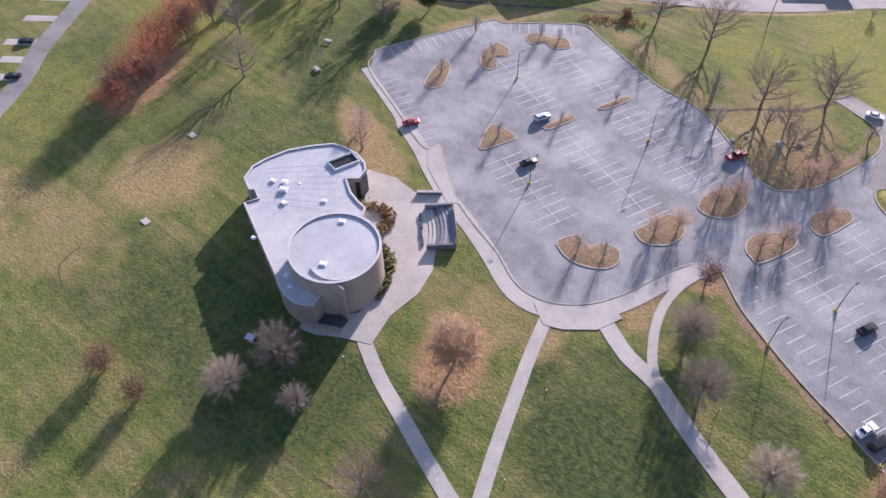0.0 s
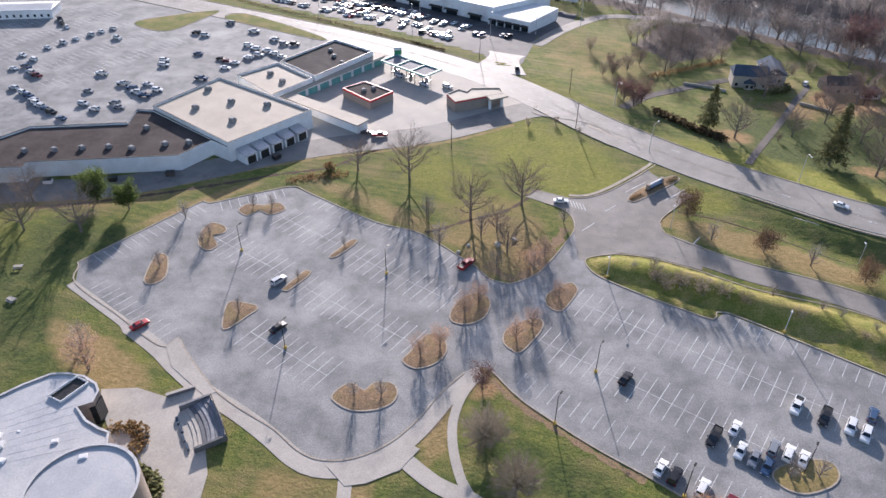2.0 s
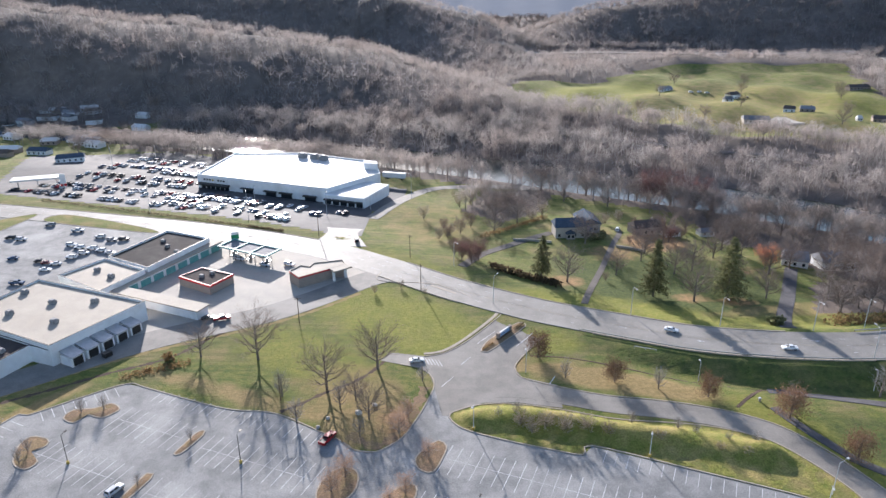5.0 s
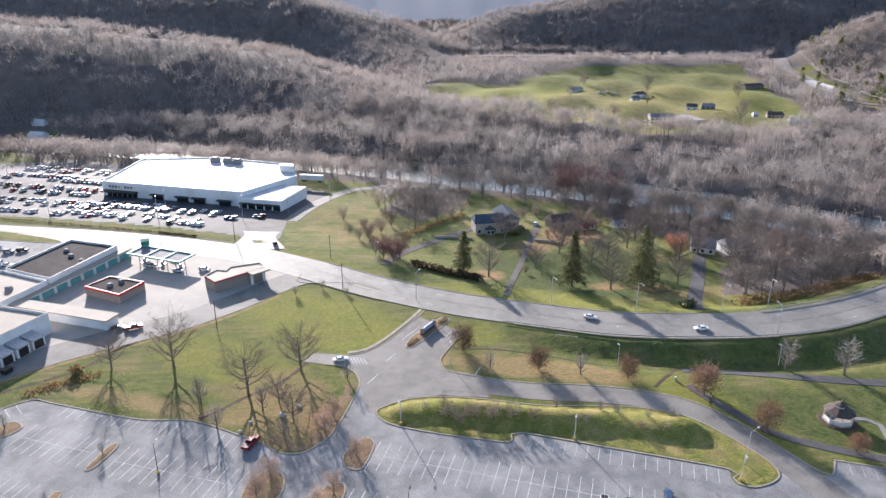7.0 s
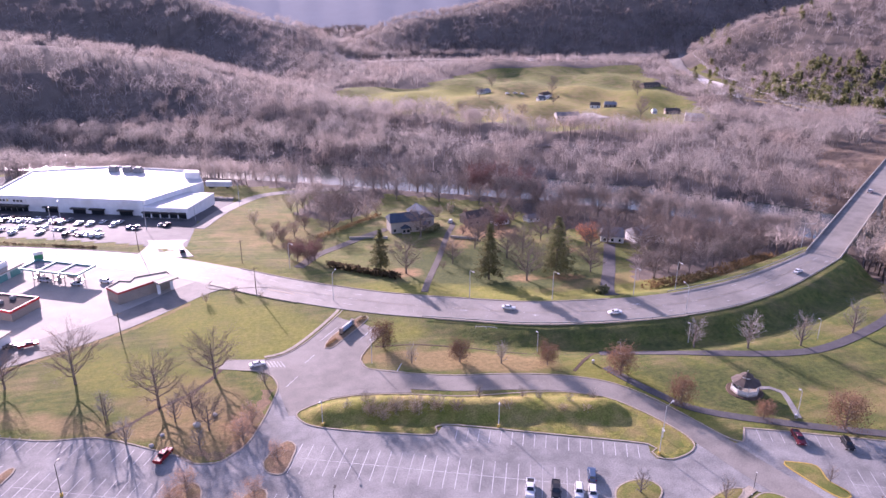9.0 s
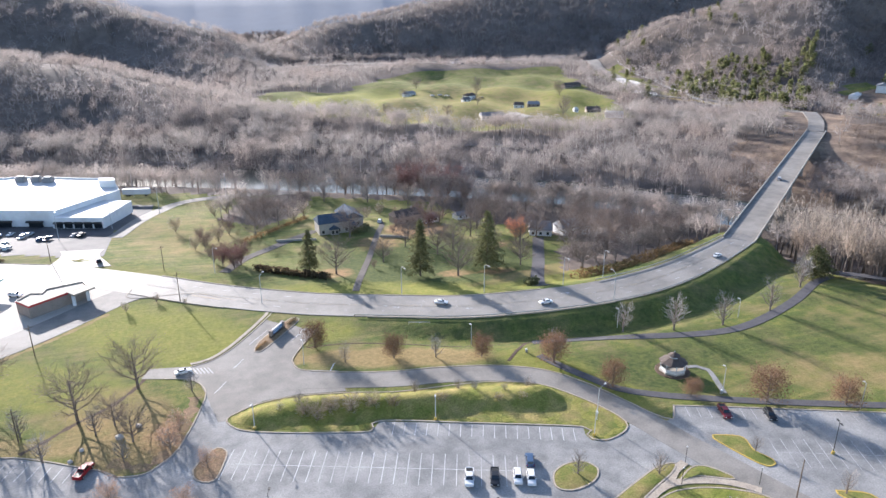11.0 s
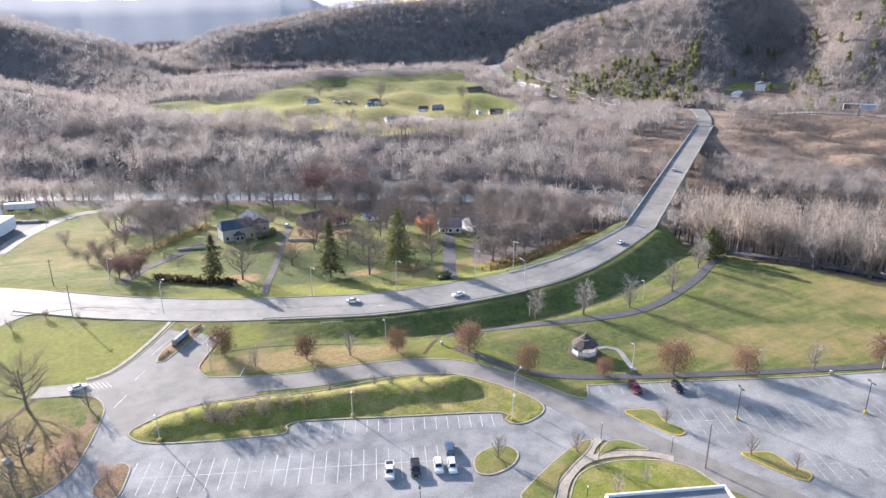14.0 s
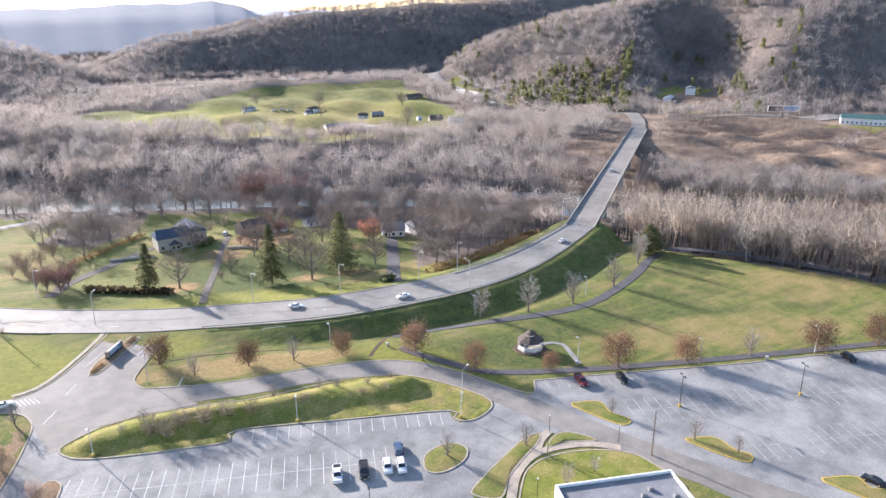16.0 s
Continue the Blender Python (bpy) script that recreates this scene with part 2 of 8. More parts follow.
M_ORANGE = mat("orange_leaves", (0.56, 0.33, 0.19), (0.5, 0.33, 0.22), 1.5, 0.85, island=0.4, random_tint=0.2)
M_TAN = mat("tan_leaves", (0.46, 0.3, 0.2), (0.38, 0.245, 0.165), 1.5, 0.85, island=0.4, random_tint=0.3)
M_MAROON = mat("maroon_leaves", (0.16, 0.085, 0.078), (0.215, 0.12, 0.105), 1.5, 0.85, island=0.5)
M_CONIFER = mat("conifer_needles", (0.17, 0.185, 0.085), (0.23, 0.225, 0.115), 2, 0.9, island=0.5, random_tint=0.25)
M_PINE = mat("pine_needles", (0.165, 0.18, 0.075), (0.21, 0.21, 0.10), 6, 0.9, island=0.5)
M_LIVEGREEN = mat("evergreen_leaves", (0.085, 0.125, 0.035), (0.12, 0.15, 0.05), 2, 0.9, island=0.5)
M_WATER = mat("river_water", (0.035, 0.05, 0.045), (0.05, 0.06, 0.05), 12, 0.12, bump=0.15, spec=0.6)
M_FLOOR = mat("forest_floor", (0.145, 0.12, 0.102), (0.2, 0.165, 0.14), 6, 0.95, bump=0.8, fine=0.4, c=(0.11, 0.095, 0.083), size2=35, spec=0.1)
M_ROCK = mat("pale_boulder", (0.56, 0.52, 0.45), (0.44, 0.40, 0.34), 0.7, 0.9, bump=0.4, fine=0.3)
M_STONE = mat("exposed_clay_bank", (0.20, 0.14, 0.10), (0.12, 0.088, 0.066), 5, 0.95, bump=0.7, fine=0.45, c=(0.31, 0.225, 0.15), size2=14)


def let_through(m, share):
    """Thin leaves: part of the light comes through from behind."""
    nt = m.node_tree
    p, out = nt.nodes["Principled BSDF"], nt.nodes["Material Output"]
    t, k = nt.nodes.new("ShaderNodeBsdfTranslucent"), nt.nodes.new("ShaderNodeMixShader")
    nt.links.new(p.inputs["Base Color"].links[0].from_socket, t.inputs["Color"])
    k.inputs[0].default_value = share
    nt.links.new(p.outputs[0], k.inputs[1])
    nt.links.new(t.outputs[0], k.inputs[2])
    nt.links.new(k.outputs[0], out.inputs["Surface"])


for m in (M_TAN, M_ORANGE, M_LIVEGREEN, M_CONIFER, M_PINE, M_HEDGE):
    let_through(m, 0.58)
for m in (M_WOODS, M_SYCAMORE, M_PALEBARK):
    let_through(m, 0.66)
CAR_COLOURS = {"white": (0.72, 0.72, 0.71), "silver": (0.52, 0.53, 0.54), "black": (0.012, 0.013, 0.016), "grey": (0.22, 0.235, 0.255),
               "blue": (0.045, 0.085, 0.16), "red": (0.33, 0.012, 0.02), "maroon": (0.13, 0.012, 0.02)}
M_CAR = {k: mat(k + "_car_paint", v, None, rough=0.34, spec=0.42, metal=0.0) for k, v in CAR_COLOURS.items()}
M_PALECOPING = mat("weathered_pale_coping", (0.56, 0.55, 0.53), (0.45, 0.44, 0.43), 1.5, 0.7, fine=0.15)
M_LEAFLITTER = mat("brown_leaf_litter", (0.21, 0.13, 0.072), (0.29, 0.185, 0.10), 0.9, 0.95, bump=0.5, fine=0.4, spec=0.1)
M_RUST = mat("rust_red_leaves", (0.5, 0.2, 0.1), (0.38, 0.16, 0.1), 2.5, 0.85, island=0.5, random_tint=0.5)
M_BROWNTWIG = mat("brown_twigs", (0.235, 0.18, 0.145), (0.30, 0.235, 0.19), 0.8, 0.95, fine=0.2, random_tint=0.3)
let_through(M_RUST, 0.5)
for m in (M_OAKLEAF, M_MAROON):
    let_through(m, 0.3)
M_HWY = mat("highway_surface", (0.185, 0.173, 0.154), (0.235, 0.22, 0.195), 4, 0.68, bump=0.1, fine=0.2, c=(0.28, 0.262, 0.235), size2=14, spec=0.3)
M_FORECOURT = mat("forecourt_concrete", (0.42, 0.38, 0.32), (0.36, 0.33, 0.285), 5, 0.78, bump=0.1, fine=0.15, c=(0.45, 0.405, 0.34), size2=14, spec=0.22)
M_BLACKROOF = mat("black_roof_felt", (0.03, 0.027, 0.028), (0.045, 0.04, 0.04), 4, 0.9, fine=0.2, c=(0.075, 0.068, 0.065), size2=9, spec=0.12)
M_BANKWOOD = mat("bank_woods", (0.26, 0.222, 0.195), (0.34, 0.295, 0.26), 10, 0.95, c=(0.32, 0.23, 0.19), size2=40, island=0.4)
# the fuzz of grass blades catches low light
for m in (M_TURF, M_LUSH, M_GRASS, M_BERM, M_DRY):
    p = m.node_tree.nodes["Principled BSDF"]
    p.inputs["Sheen Weight"].default_value, p.inputs["Sheen Roughness"].default_value = 0.06, 0.6
    p.inputs["Sheen Tint"].default_value = (0.8, 0.75, 0.35, 1)
let_through(M_STRAW, 0.4)
M_GREENROOF = mat("dark_green_metal_roof", (0.05, 0.11, 0.105), (0.075, 0.14, 0.13), 3, 0.6, fine=0.1)
M_LANE = mat("weathered_lane", (0.13, 0.118, 0.108), (0.165, 0.15, 0.136), 2.5, 0.95, bump=0.12, fine=0.25, c=(0.195, 0.175, 0.155), size2=9, spec=0.06)
M_FADED = mat("faded_yellow_paint", (0.33, 0.29, 0.2), (0.25, 0.23, 0.19), 0.9, 0.8, fine=0.2)


# ---- the lie of the land ----
HWY = [(-420, 372), (-300, 350), (-172, 319), (-110, 302), (-60, 282), (-30, 263), (0, 240), (30, 221), (59.3, 206.5), (74.6, 199.1), (90.7, 194.5),
       (109.6, 191.6), (128.6, 191), (146.7, 193.5), (166.6, 199.3), (191.2, 210), (207.4, 218)]
HWY_Z = [0, 0, 0, 0, 0, 0, 0, 0.3, 1.2, 1.9, 2.5, 3.0, 3.3, 3.5, 3.7, 3.9, 4.0]
BRIDGE = [(207.4, 218), (421.4, 387)]
RIVER = [(-700, 640), (-400, 590), (-150, 525), (-40, 482), (35, 449), (90, 418), (150, 388), (205, 352), (255, 305), (310, 240), (380, 160), (470, 60), (560, -60)]


def ease(a, b, x):
    t = np.clip((x - a) / (b - a), 0, 1)
    return t * t * (3 - 2 * t)


def off_line(points, x, y):
    """Distance from a polyline, and how far along it (0 to 1)."""
    x, y = np.asarray(x, float), np.asarray(y, float)
    best, along = np.full(x.shape, 1e9), np.zeros(x.shape)
    n = len(points) - 1
    for i in range(n):
        (ax, ay), (bx, by) = points[i], points[i + 1]
        dx, dy = bx - ax, by - ay
        k = np.clip(((x - ax) * dx + (y - ay) * dy) / (dx * dx + dy * dy), 0, 1)
        d = np.hypot(x - ax - k * dx, y - ay - k * dy)
        near = d < best
        best, along = np.where(near, d, best), np.where(near, (i + k) / n, along)
    return best, along


def road_z(along):
    return np.interp(along * (len(HWY) - 1), range(len(HWY)), HWY_Z)


# crest lines of the hills: x, y, height and the reach of the slope at each point
CRESTS = [[(44, 566, 2, 60), (-45, 680, 21, 130), (-137, 748, 41, 190), (-287, 775, 57, 220), (-420, 800, 68, 250), (-800, 860, 90, 300)],
          [(49, 852, 2, 70), (0, 960, 22, 130), (-35, 1080, 62, 220), (-150, 1160, 95, 300), (-400, 1280, 122, 380), (-900, 1400, 150, 420)],
          [(110, 1130, 4, 70), (160, 1165, 18, 110), (239, 1228, 46, 190), (434, 1285, 80, 260), (587, 1290, 96, 275), (730, 1275, 104, 275), (1000, 1300, 120, 300), (1500, 1350, 150, 350)],
          [(540, 890, 8, 50), (600, 850, 50, 120), (690, 790, 83, 270), (770, 740, 104, 350), (900, 690, 132, 420), (1200, 650, 165, 460)],
          [(650, 445, 6, 55), (720, 480, 44, 115), (830, 520, 92, 210), (1000, 560, 140, 320), (1300, 560, 165, 400)],
          [(225, 872, 6, 30), (300, 880, 11, 42), (400, 876, 10, 42), (470, 862, 6, 30)]]
RAVINE = [(598, 490), (680, 548), (770, 625)]


def hills(x, y):
    """Wooded hills that close the valley: each falls away from its crest line with a rounded top and a hollow foot."""
    x, y = np.asarray(x, float), np.asarray(y, float)
    lump = 9 * np.sin(x * 0.011 + 1) * np.cos(y * 0.009) + 6 * np.sin(x * 0.023 + y * 0.017) + 3 * np.sin(x * 0.05 - y * 0.043)
    h = np.zeros(x.shape)
    for crest in CRESTS:
        d, along = off_line([p[:2] for p in crest], x, y)
        k = along * (len(crest) - 1)
        top, reach = np.interp(k, range(len(crest)), [p[2] for p in crest]), np.interp(k, range(len(crest)), [p[3] for p in crest])
        h = np.maximum(h, top * (1 - ease(0, 1, (d + 1.2 * lump * ease(0, 80, d)) / reach)))
    d, _ = off_line(RAVINE, x, y)
    h = h * (1 - 0.62 * (1 - ease(8, 85, d)))
    return h + lump * 0.35 * ease(10, 50, h)


SHELF = [(300, 470), (440, 398), (470, 398), (500, 376), (520, 346), (540, 322), (562, 304), (590, 262), (640, 200), (760, 60)]


def ground(x, y):
    x, y = np.asarray(x, float), np.asarray(y, float)
    beyond = np.interp(x, [p[0] for p in HWY + BRIDGE[1:]], [p[1] for p in HWY + BRIDGE[1:]])
    s = y - beyond
    z = -4.0 * ease(12, 70, s) + hills(x, y) + 2.5 * ease(120, 400, s)
    roll = 2.6 * np.sin(x * 0.034 + y * 0.041) + 1.7 * np.sin(x * 0.071 - y * 0.058 + 1)
    z = z + roll * (1 - ease(150, 240, np.hypot((x - 260) * 0.9, (y - 670) * 0.8)))
    dr, _ = off_line(RIVER, x, y)
    w = ease(55, 125, dr)
    z = z * w - 8.5 * (1 - w) - 9.0 * (1 - ease(13, 38, dr))
    dh, along = off_line(HWY, x, y)
    k = ease(8.8, 21.0, dh)
    z = z * k + (road_z(along) - 0.12) * (1 - k)
    z = z - 1.3 * (s < 0) * ease(12, 18.5, dh) * (1 - ease(19.5, 28, dh)) * ease(36, 70, x) * (1 - ease(185, 215, x))
    k = ease(25, 95, np.hypot(x - 424, y - 390))
    z = z * k + 3.7 * (1 - k)
    z = z + (1.8 * np.sin(x * 0.12 - y * 0.05) + 1.3 * np.sin(x * 0.05 + y * 0.16)) * ease(55, 90, dr) * ease(395, 440, x) * (1 - ease(350, 400, y))
    edge = np.interp(x, [p[0] for p in SHELF], [p[1] for p in SHELF])
    k = ease(-30, 2, y - edge) * ease(415, 445, x) * (1 - ease(60, 110, y - edge))
    return z * (1 - k) + np.maximum(z, 4.2) * k


# ---- small builders ----
from mathutils.geometry import tessellate_polygon


def put(name, bm, material, parent=None, smooth=False):
    me = bpy.data.meshes.new(name)
    bm.to_mesh(me)
    bm.free()
    for m in material if isinstance(material, (list, tuple)) else [material]:
        me.materials.append(m)
    if smooth:
        me.shade_smooth()
    ob = new(name, me)
    ob.parent = parent
    return ob


def part(name, bm, material, parent, label="", smooth=False):
    ob = put(name, bm, material, parent, smooth)
    return tagged(ob, label)


def thing(name, m, label, category, group=""):
    ob = new(name)
    ob.empty_display_size = 0.5
    ob.matrix_basis = m
    return tagged(ob, label, category, group)


def from_arrays(name, verts, faces, material, mats=None, parent=None):
    me = bpy.data.meshes.new(name)
    me.from_pydata(np.asarray(verts).tolist(), [], faces if isinstance(faces, list) else faces.tolist())
    for m in material if isinstance(material, (list, tuple)) else [material]:
        me.materials.append(m)
    if mats is not None:
        me.polygons.foreach_set("material_index", mats)
    me.update()
    ob = new(name, me)
    ob.parent = parent
    return ob


def box(bm, x0, x1, y0, y1, z0, z1, mat_index=0):
    vs = [bm.verts.new(p) for p in ((x0, y0, z0), (x1, y0, z0), (x1, y1, z0), (x0, y1, z0), (x0, y0, z1), (x1, y0, z1), (x1, y1, z1), (x0, y1, z1))]
    for f in ((3, 2, 1, 0), (4, 5, 6, 7), (0, 1, 5, 4), (1, 2, 6, 5), (2, 3, 7, 6), (3, 0, 4, 7)):
        bm.faces.new([vs[i] for i in f]).material_index = mat_index
    return vs


def boxes(*list_):
    bm = bmesh.new()
    for b in list_:
        box(bm, *b)
    return bm


def tube(bm, a, b, ra, rb, n=8, cap=True):
    a, b = Vector(a), Vector(b)
    q = (b - a).to_track_quat("Z", "Y")
    rings = []
    for p, r in ((a, ra), (b, rb)):
        rings.append([bm.verts.new(p + q @ Vector((r * math.cos(2 * math.pi * i / n), r * math.sin(2 * math.pi * i / n), 0))) for i in range(n)])
    for i in range(n):
        bm.faces.new((rings[0][i], rings[0][(i + 1) % n], rings[1][(i + 1) % n], rings[1][i]))
    if cap:
        bm.faces.new(rings[0][::-1])
        bm.faces.new(rings[1])


def cable(points, r, n=4):
    """One slim tube swept along points."""
    bm = bmesh.new()
    rings = []
    for i, p in enumerate(points):
        d = (points[min(i + 1, len(points) - 1)] - points[max(i - 1, 0)]).normalized()
        q = d.to_track_quat("Z", "Y")
        rings.append([bm.verts.new(p + q @ Vector((r * math.cos(2 * math.pi * k / n), r * math.sin(2 * math.pi * k / n), 0))) for k in range(n)])
    for a, b in zip(rings, rings[1:]):
        for k in range(n):
            bm.faces.new((a[k], a[(k + 1) % n], b[(k + 1) % n], b[k]))
    bm.faces.new(rings[0][::-1])
    bm.faces.new(rings[-1])
    return bm


def tubes(*list_, n=8):
    bm = bmesh.new()
    for a, b, ra, rb in list_:
        tube(bm, a, b, ra, rb, n)
    return bm


def area(poly):
    return sum(a[0] * b[1] - b[0] * a[1] for a, b in zip(poly, poly[1:] + poly[:1])) / 2


def curve(points, closed=False, step=2.5):
    """A smooth line through plan points."""
    p = [Vector(q[:2]) for q in points]
    n, out = len(p), []
    for i in range(n if closed else n - 1):
        a, b = p[i], p[(i + 1) % n]
        o = p[i - 1] if closed or i else a * 2 - b
        c = p[(i + 2) % n] if closed or i + 2 < n else b * 2 - a
        k = max(1, round((b - a).length / step))
        for j in range(k):
            t = j / k
            out.append(0.5 * (2 * a + (b - o) * t + (2 * o - 5 * a + 4 * b - c) * t * t + (3 * a - o - 3 * b + c) * t ** 3))
    if not closed:
        out.append(p[-1])
    return [(v.x, v.y) for v in out]


def prism(poly, z0, z1, bm=None):
    """A plan outline raised from z0 to z1."""
    bm = bm or bmesh.new()
    if area(poly) < 0:
        poly = poly[::-1]
    lo = [bm.verts.new((x, y, z0)) for x, y in poly]
    hi = [bm.verts.new((x, y, z1)) for x, y in poly]
    n = len(poly)
    for a, b, c in tessellate_polygon([[Vector((x, y, 0)) for x, y in poly]]):
        turn = (poly[b][0] - poly[a][0]) * (poly[c][1] - poly[a][1]) - (poly[b][1] - poly[a][1]) * (poly[c][0] - poly[a][0])
        if abs(turn) > 1e-9:
            bm.faces.new([hi[i] for i in ((a, b, c) if turn > 0 else (c, b, a))])
    for i in range(n):
        bm.faces.new((lo[i], lo[(i + 1) % n], hi[(i + 1) % n], hi[i]))
    return bm


def band(line, width, z, thick=0.0, closed=False, bm=None, drape=False, side=0.0):
    """A strip of that width along a plan line; drape: on the ground; thick: with depth below its top; side: shifted to the left."""
    bm = bm or bmesh.new()
    n, rows = len(line), []
    for i, (x, y) in enumerate(line):
        a = line[i - 1] if i or closed else line[i]
        b = line[(i + 1) % n] if i + 1 < n or closed else line[i]
        d = Vector((b[0] - a[0], b[1] - a[1])).normalized()
        w = width[i] if isinstance(width, (list, tuple)) else width
        zz = z[i] if isinstance(z, (list, tuple)) else z
        row = []
        for s in (w / 2 + side, -w / 2 + side):
            px, py = x - d.y * s, y + d.x * s
            row.append((px, py, zz))
        rows.append(row)
    if drape:
        flat = [p for r in rows for p in r]
        lie = ground([p[0] for p in flat], [p[1] for p in flat]).tolist()
        rows = [[(p[0], p[1], p[2] + lie[2 * i + k]) for k, p in enumerate(r)] for i, r in enumerate(rows)]
    top = [[bm.verts.new(p) for p in r] for r in rows]
    low = [[bm.verts.new((p[0], p[1], p[2] - thick)) for p in r] for r in rows] if thick else None
    for i in range(n if closed else n - 1):
        j = (i + 1) % n
        bm.faces.new((top[i][0], top[i][1], top[j][1], top[j][0]))
        if thick:
            bm.faces.new((low[i][0], top[i][0], top[j][0], low[j][0]))
            bm.faces.new((top[i][1], low[i][1], low[j][1], top[j][1]))
    if thick and not closed:
        bm.faces.new((top[0][0], low[0][0], low[0][1], top[0][1]))
        bm.faces.new((top[-1][1], low[-1][1], low[-1][0], top[-1][0]))
    return bm


def structure(name, bm, material, label="", category=""):
    return tagged(put(name, bm, material), label, category or name.split("_")[0], kind="structure")


# ---- ground: one sheet to the horizon ----
def spaced(lo, hi, near0, near1, fine, grow=1.12):
    xs = list(np.arange(near0, near1 + 0.01, fine))
    s = fine
    while xs[-1] < hi:
        s *= grow
        xs.append(xs[-1] + s)
    s = fine
    while xs[0] > lo:
        s *= grow
        xs.insert(0, xs[0] - s)
    return np.array(xs)


gx, gy = spaced(-3600, 4200, -250, 300, 3.0, 1.04), spaced(-500, 4600, -10, 360, 3.0, 1.04)
GX, GY = np.meshgrid(gx, gy)
GZ = ground(GX, GY)
FIELDS = [[(47, 682), (62, 730), (85, 765), (150, 768), (194, 805), (222, 862), (300, 868), (400, 864), (462, 850), (432, 763), (412, 680), (388, 600), (374, 554), (350, 508), (309, 503), (262, 510), (214, 498), (184, 512), (152, 552), (120, 608), (76, 632)],
          [(-200, 300), (-44, 282), (-14, 268), (10, 285), (26, 345), (14, 382), (-18, 384), (-60, 480), (-180, 500), (-300, 470), (-420, 420), (-500, 620), (-430, 640), (-280, 560), (-150, 512), (-60, 470), (60, 400), (150, 350), (215, 300), (240, 262), (215, 226)]]


NEARWOOD = [(128, 222), (165, 219), (200, 236), (232, 262), (232, 300), (165, 350), (118, 350), (126, 300), (163, 292), (160, 262), (140, 250)]
THICKET = [(5, 345), (26, 326), (44, 345), (62, 396), (20, 392)]
CLAY = [(380, 322), (432, 374), (470, 400), (540, 388), (575, 345), (540, 283), (519, 250), (480, 265), (430, 295)]


def inside(poly, x, y):
    x, y = np.asarray(x, float), np.asarray(y, float)
    hit = np.zeros(x.shape, bool)
    for (ax, ay), (bx, by) in zip(poly, poly[1:] + poly[:1]):
        if ay != by:
            hit ^= ((ay > y) != (by > y)) & (x < (bx - ax) * (y - ay) / (by - ay) + ax)
    return hit


def wooded(x, y):
    """Whether bare woods stand there: the river banks, the lowland past the lawn and the hillsides."""
    x, y = np.asarray(x, float), np.asarray(y, float)
    dr, _ = off_line(RIVER, x, y)
    db, _ = off_line([(207, 218), (426, 391)], x, y)
    beyond = np.interp(x, [-700, -400, -150, -40, 35, 90, 150, 205, 255, 310, 380, 470, 560], [640, 590, 525, 482, 449, 418, 388, 352, 305, 240, 160, 60, -60])
    far = (y > beyond + 12)
    near_bank = (y <= beyond + 12) & (((dr < 50) & (x > -240) & (x < 25)) | ((dr < 46) & (dr > 22) & (x > 20) & (x < 200)) | ((x > 150) & (x < 240) & (y > 232) & (dr < 95) & (dr > 26)))
    near_bank |= inside(NEARWOOD, x, y) | inside(THICKET, x, y)
    low_east = (x > 225) & (y < beyond + 12) & (y > 190 - 2.4 * (x - 225)) & (y > 20)
    road_far, _ = off_line([(421, 387), (500, 470), (535, 445), (580, 415), (605, 375), (662, 322), (760, 240)], x, y)
    ok = (far | near_bank | low_east) & (dr > 15) & (db > 11) & (road_far > 22)
    for f in FIELDS[:1]:
        ok &= ~inside(f, x, y)
    ok &= ~inside([(560, 360), (700, 300), (700, 240), (640, 260), (560, 330)], x, y)
    ok &= ~inside([(560, 455), (575, 520), (640, 556), (682, 540), (640, 470)], x, y)
    ok &= ~inside(CLAY, x, y)
    ok &= ~inside([(520, 330), (620, 350), (670, 290), (600, 235), (530, 262)], x, y)
    for line, gap in (([(120, 1015), (205, 1033), (365, 1008), (530, 1013)], 34), ([(605, 978), (546, 915), (505, 790), (464, 655), (468, 610), (490, 560), (508, 520)], 20), ([(120, 505), (138, 493), (208, 455), (235, 436)], 9)):
        ok &= off_line(line, x, y)[0] > gap
    ok &= ~((x < -245) & (y < 620 + 0.1 * x))
    return ok


verts = np.stack([GX.ravel(), GY.ravel(), GZ.ravel()], 1)
nx, ny = len(gx), len(gy)
i, j = np.meshgrid(np.arange(nx - 1), np.arange(ny - 1))
k = (j * nx + i).ravel()
quads = np.stack([k, k + 1, k + nx + 1, k + nx], 1)
cx, cy = (GX[:-1, :-1] + GX[1:, 1:]).ravel() / 2, (GY[:-1, :-1] + GY[1:, 1:]).ravel() / 2
kinds = np.zeros(len(quads), int)
kinds[wooded(cx, cy) | (np.hypot(cx, cy) > 1000)] = 1
kinds[inside(FIELDS[0], cx, cy)] = 0
kinds[(off_line([(225, 232), (426, 391)], cx, cy)[0] < 18) & (cx > 224)] = 1
kinds[off_line([(60, 540), (138, 493), (208, 455), (300, 385)], cx, cy)[0] < 18] = 1
kinds[inside(CLAY, cx, cy) | inside([(560, 365), (705, 305), (720, 225), (640, 250), (545, 330)], cx, cy) | inside([(565, 470), (578, 530), (655, 530), (655, 455)], cx, cy)] = 2
kinds[(np.degrees(np.arctan2(cx, cy)) > 42) & (np.hypot(cx, cy) > 400) & (np.hypot(cx, cy) < 640) & (cy < 392)] = 2
kinds[(off_line([(421, 387), (518, 478), (534, 446), (580, 415), (605, 375), (662, 322), (760, 240)], cx, cy)[0] < 24) & (cx > 400)] = 2
ground_ob = from_arrays("ground", verts, quads, [M_TURF, M_FLOOR, M_STONE], kinds)


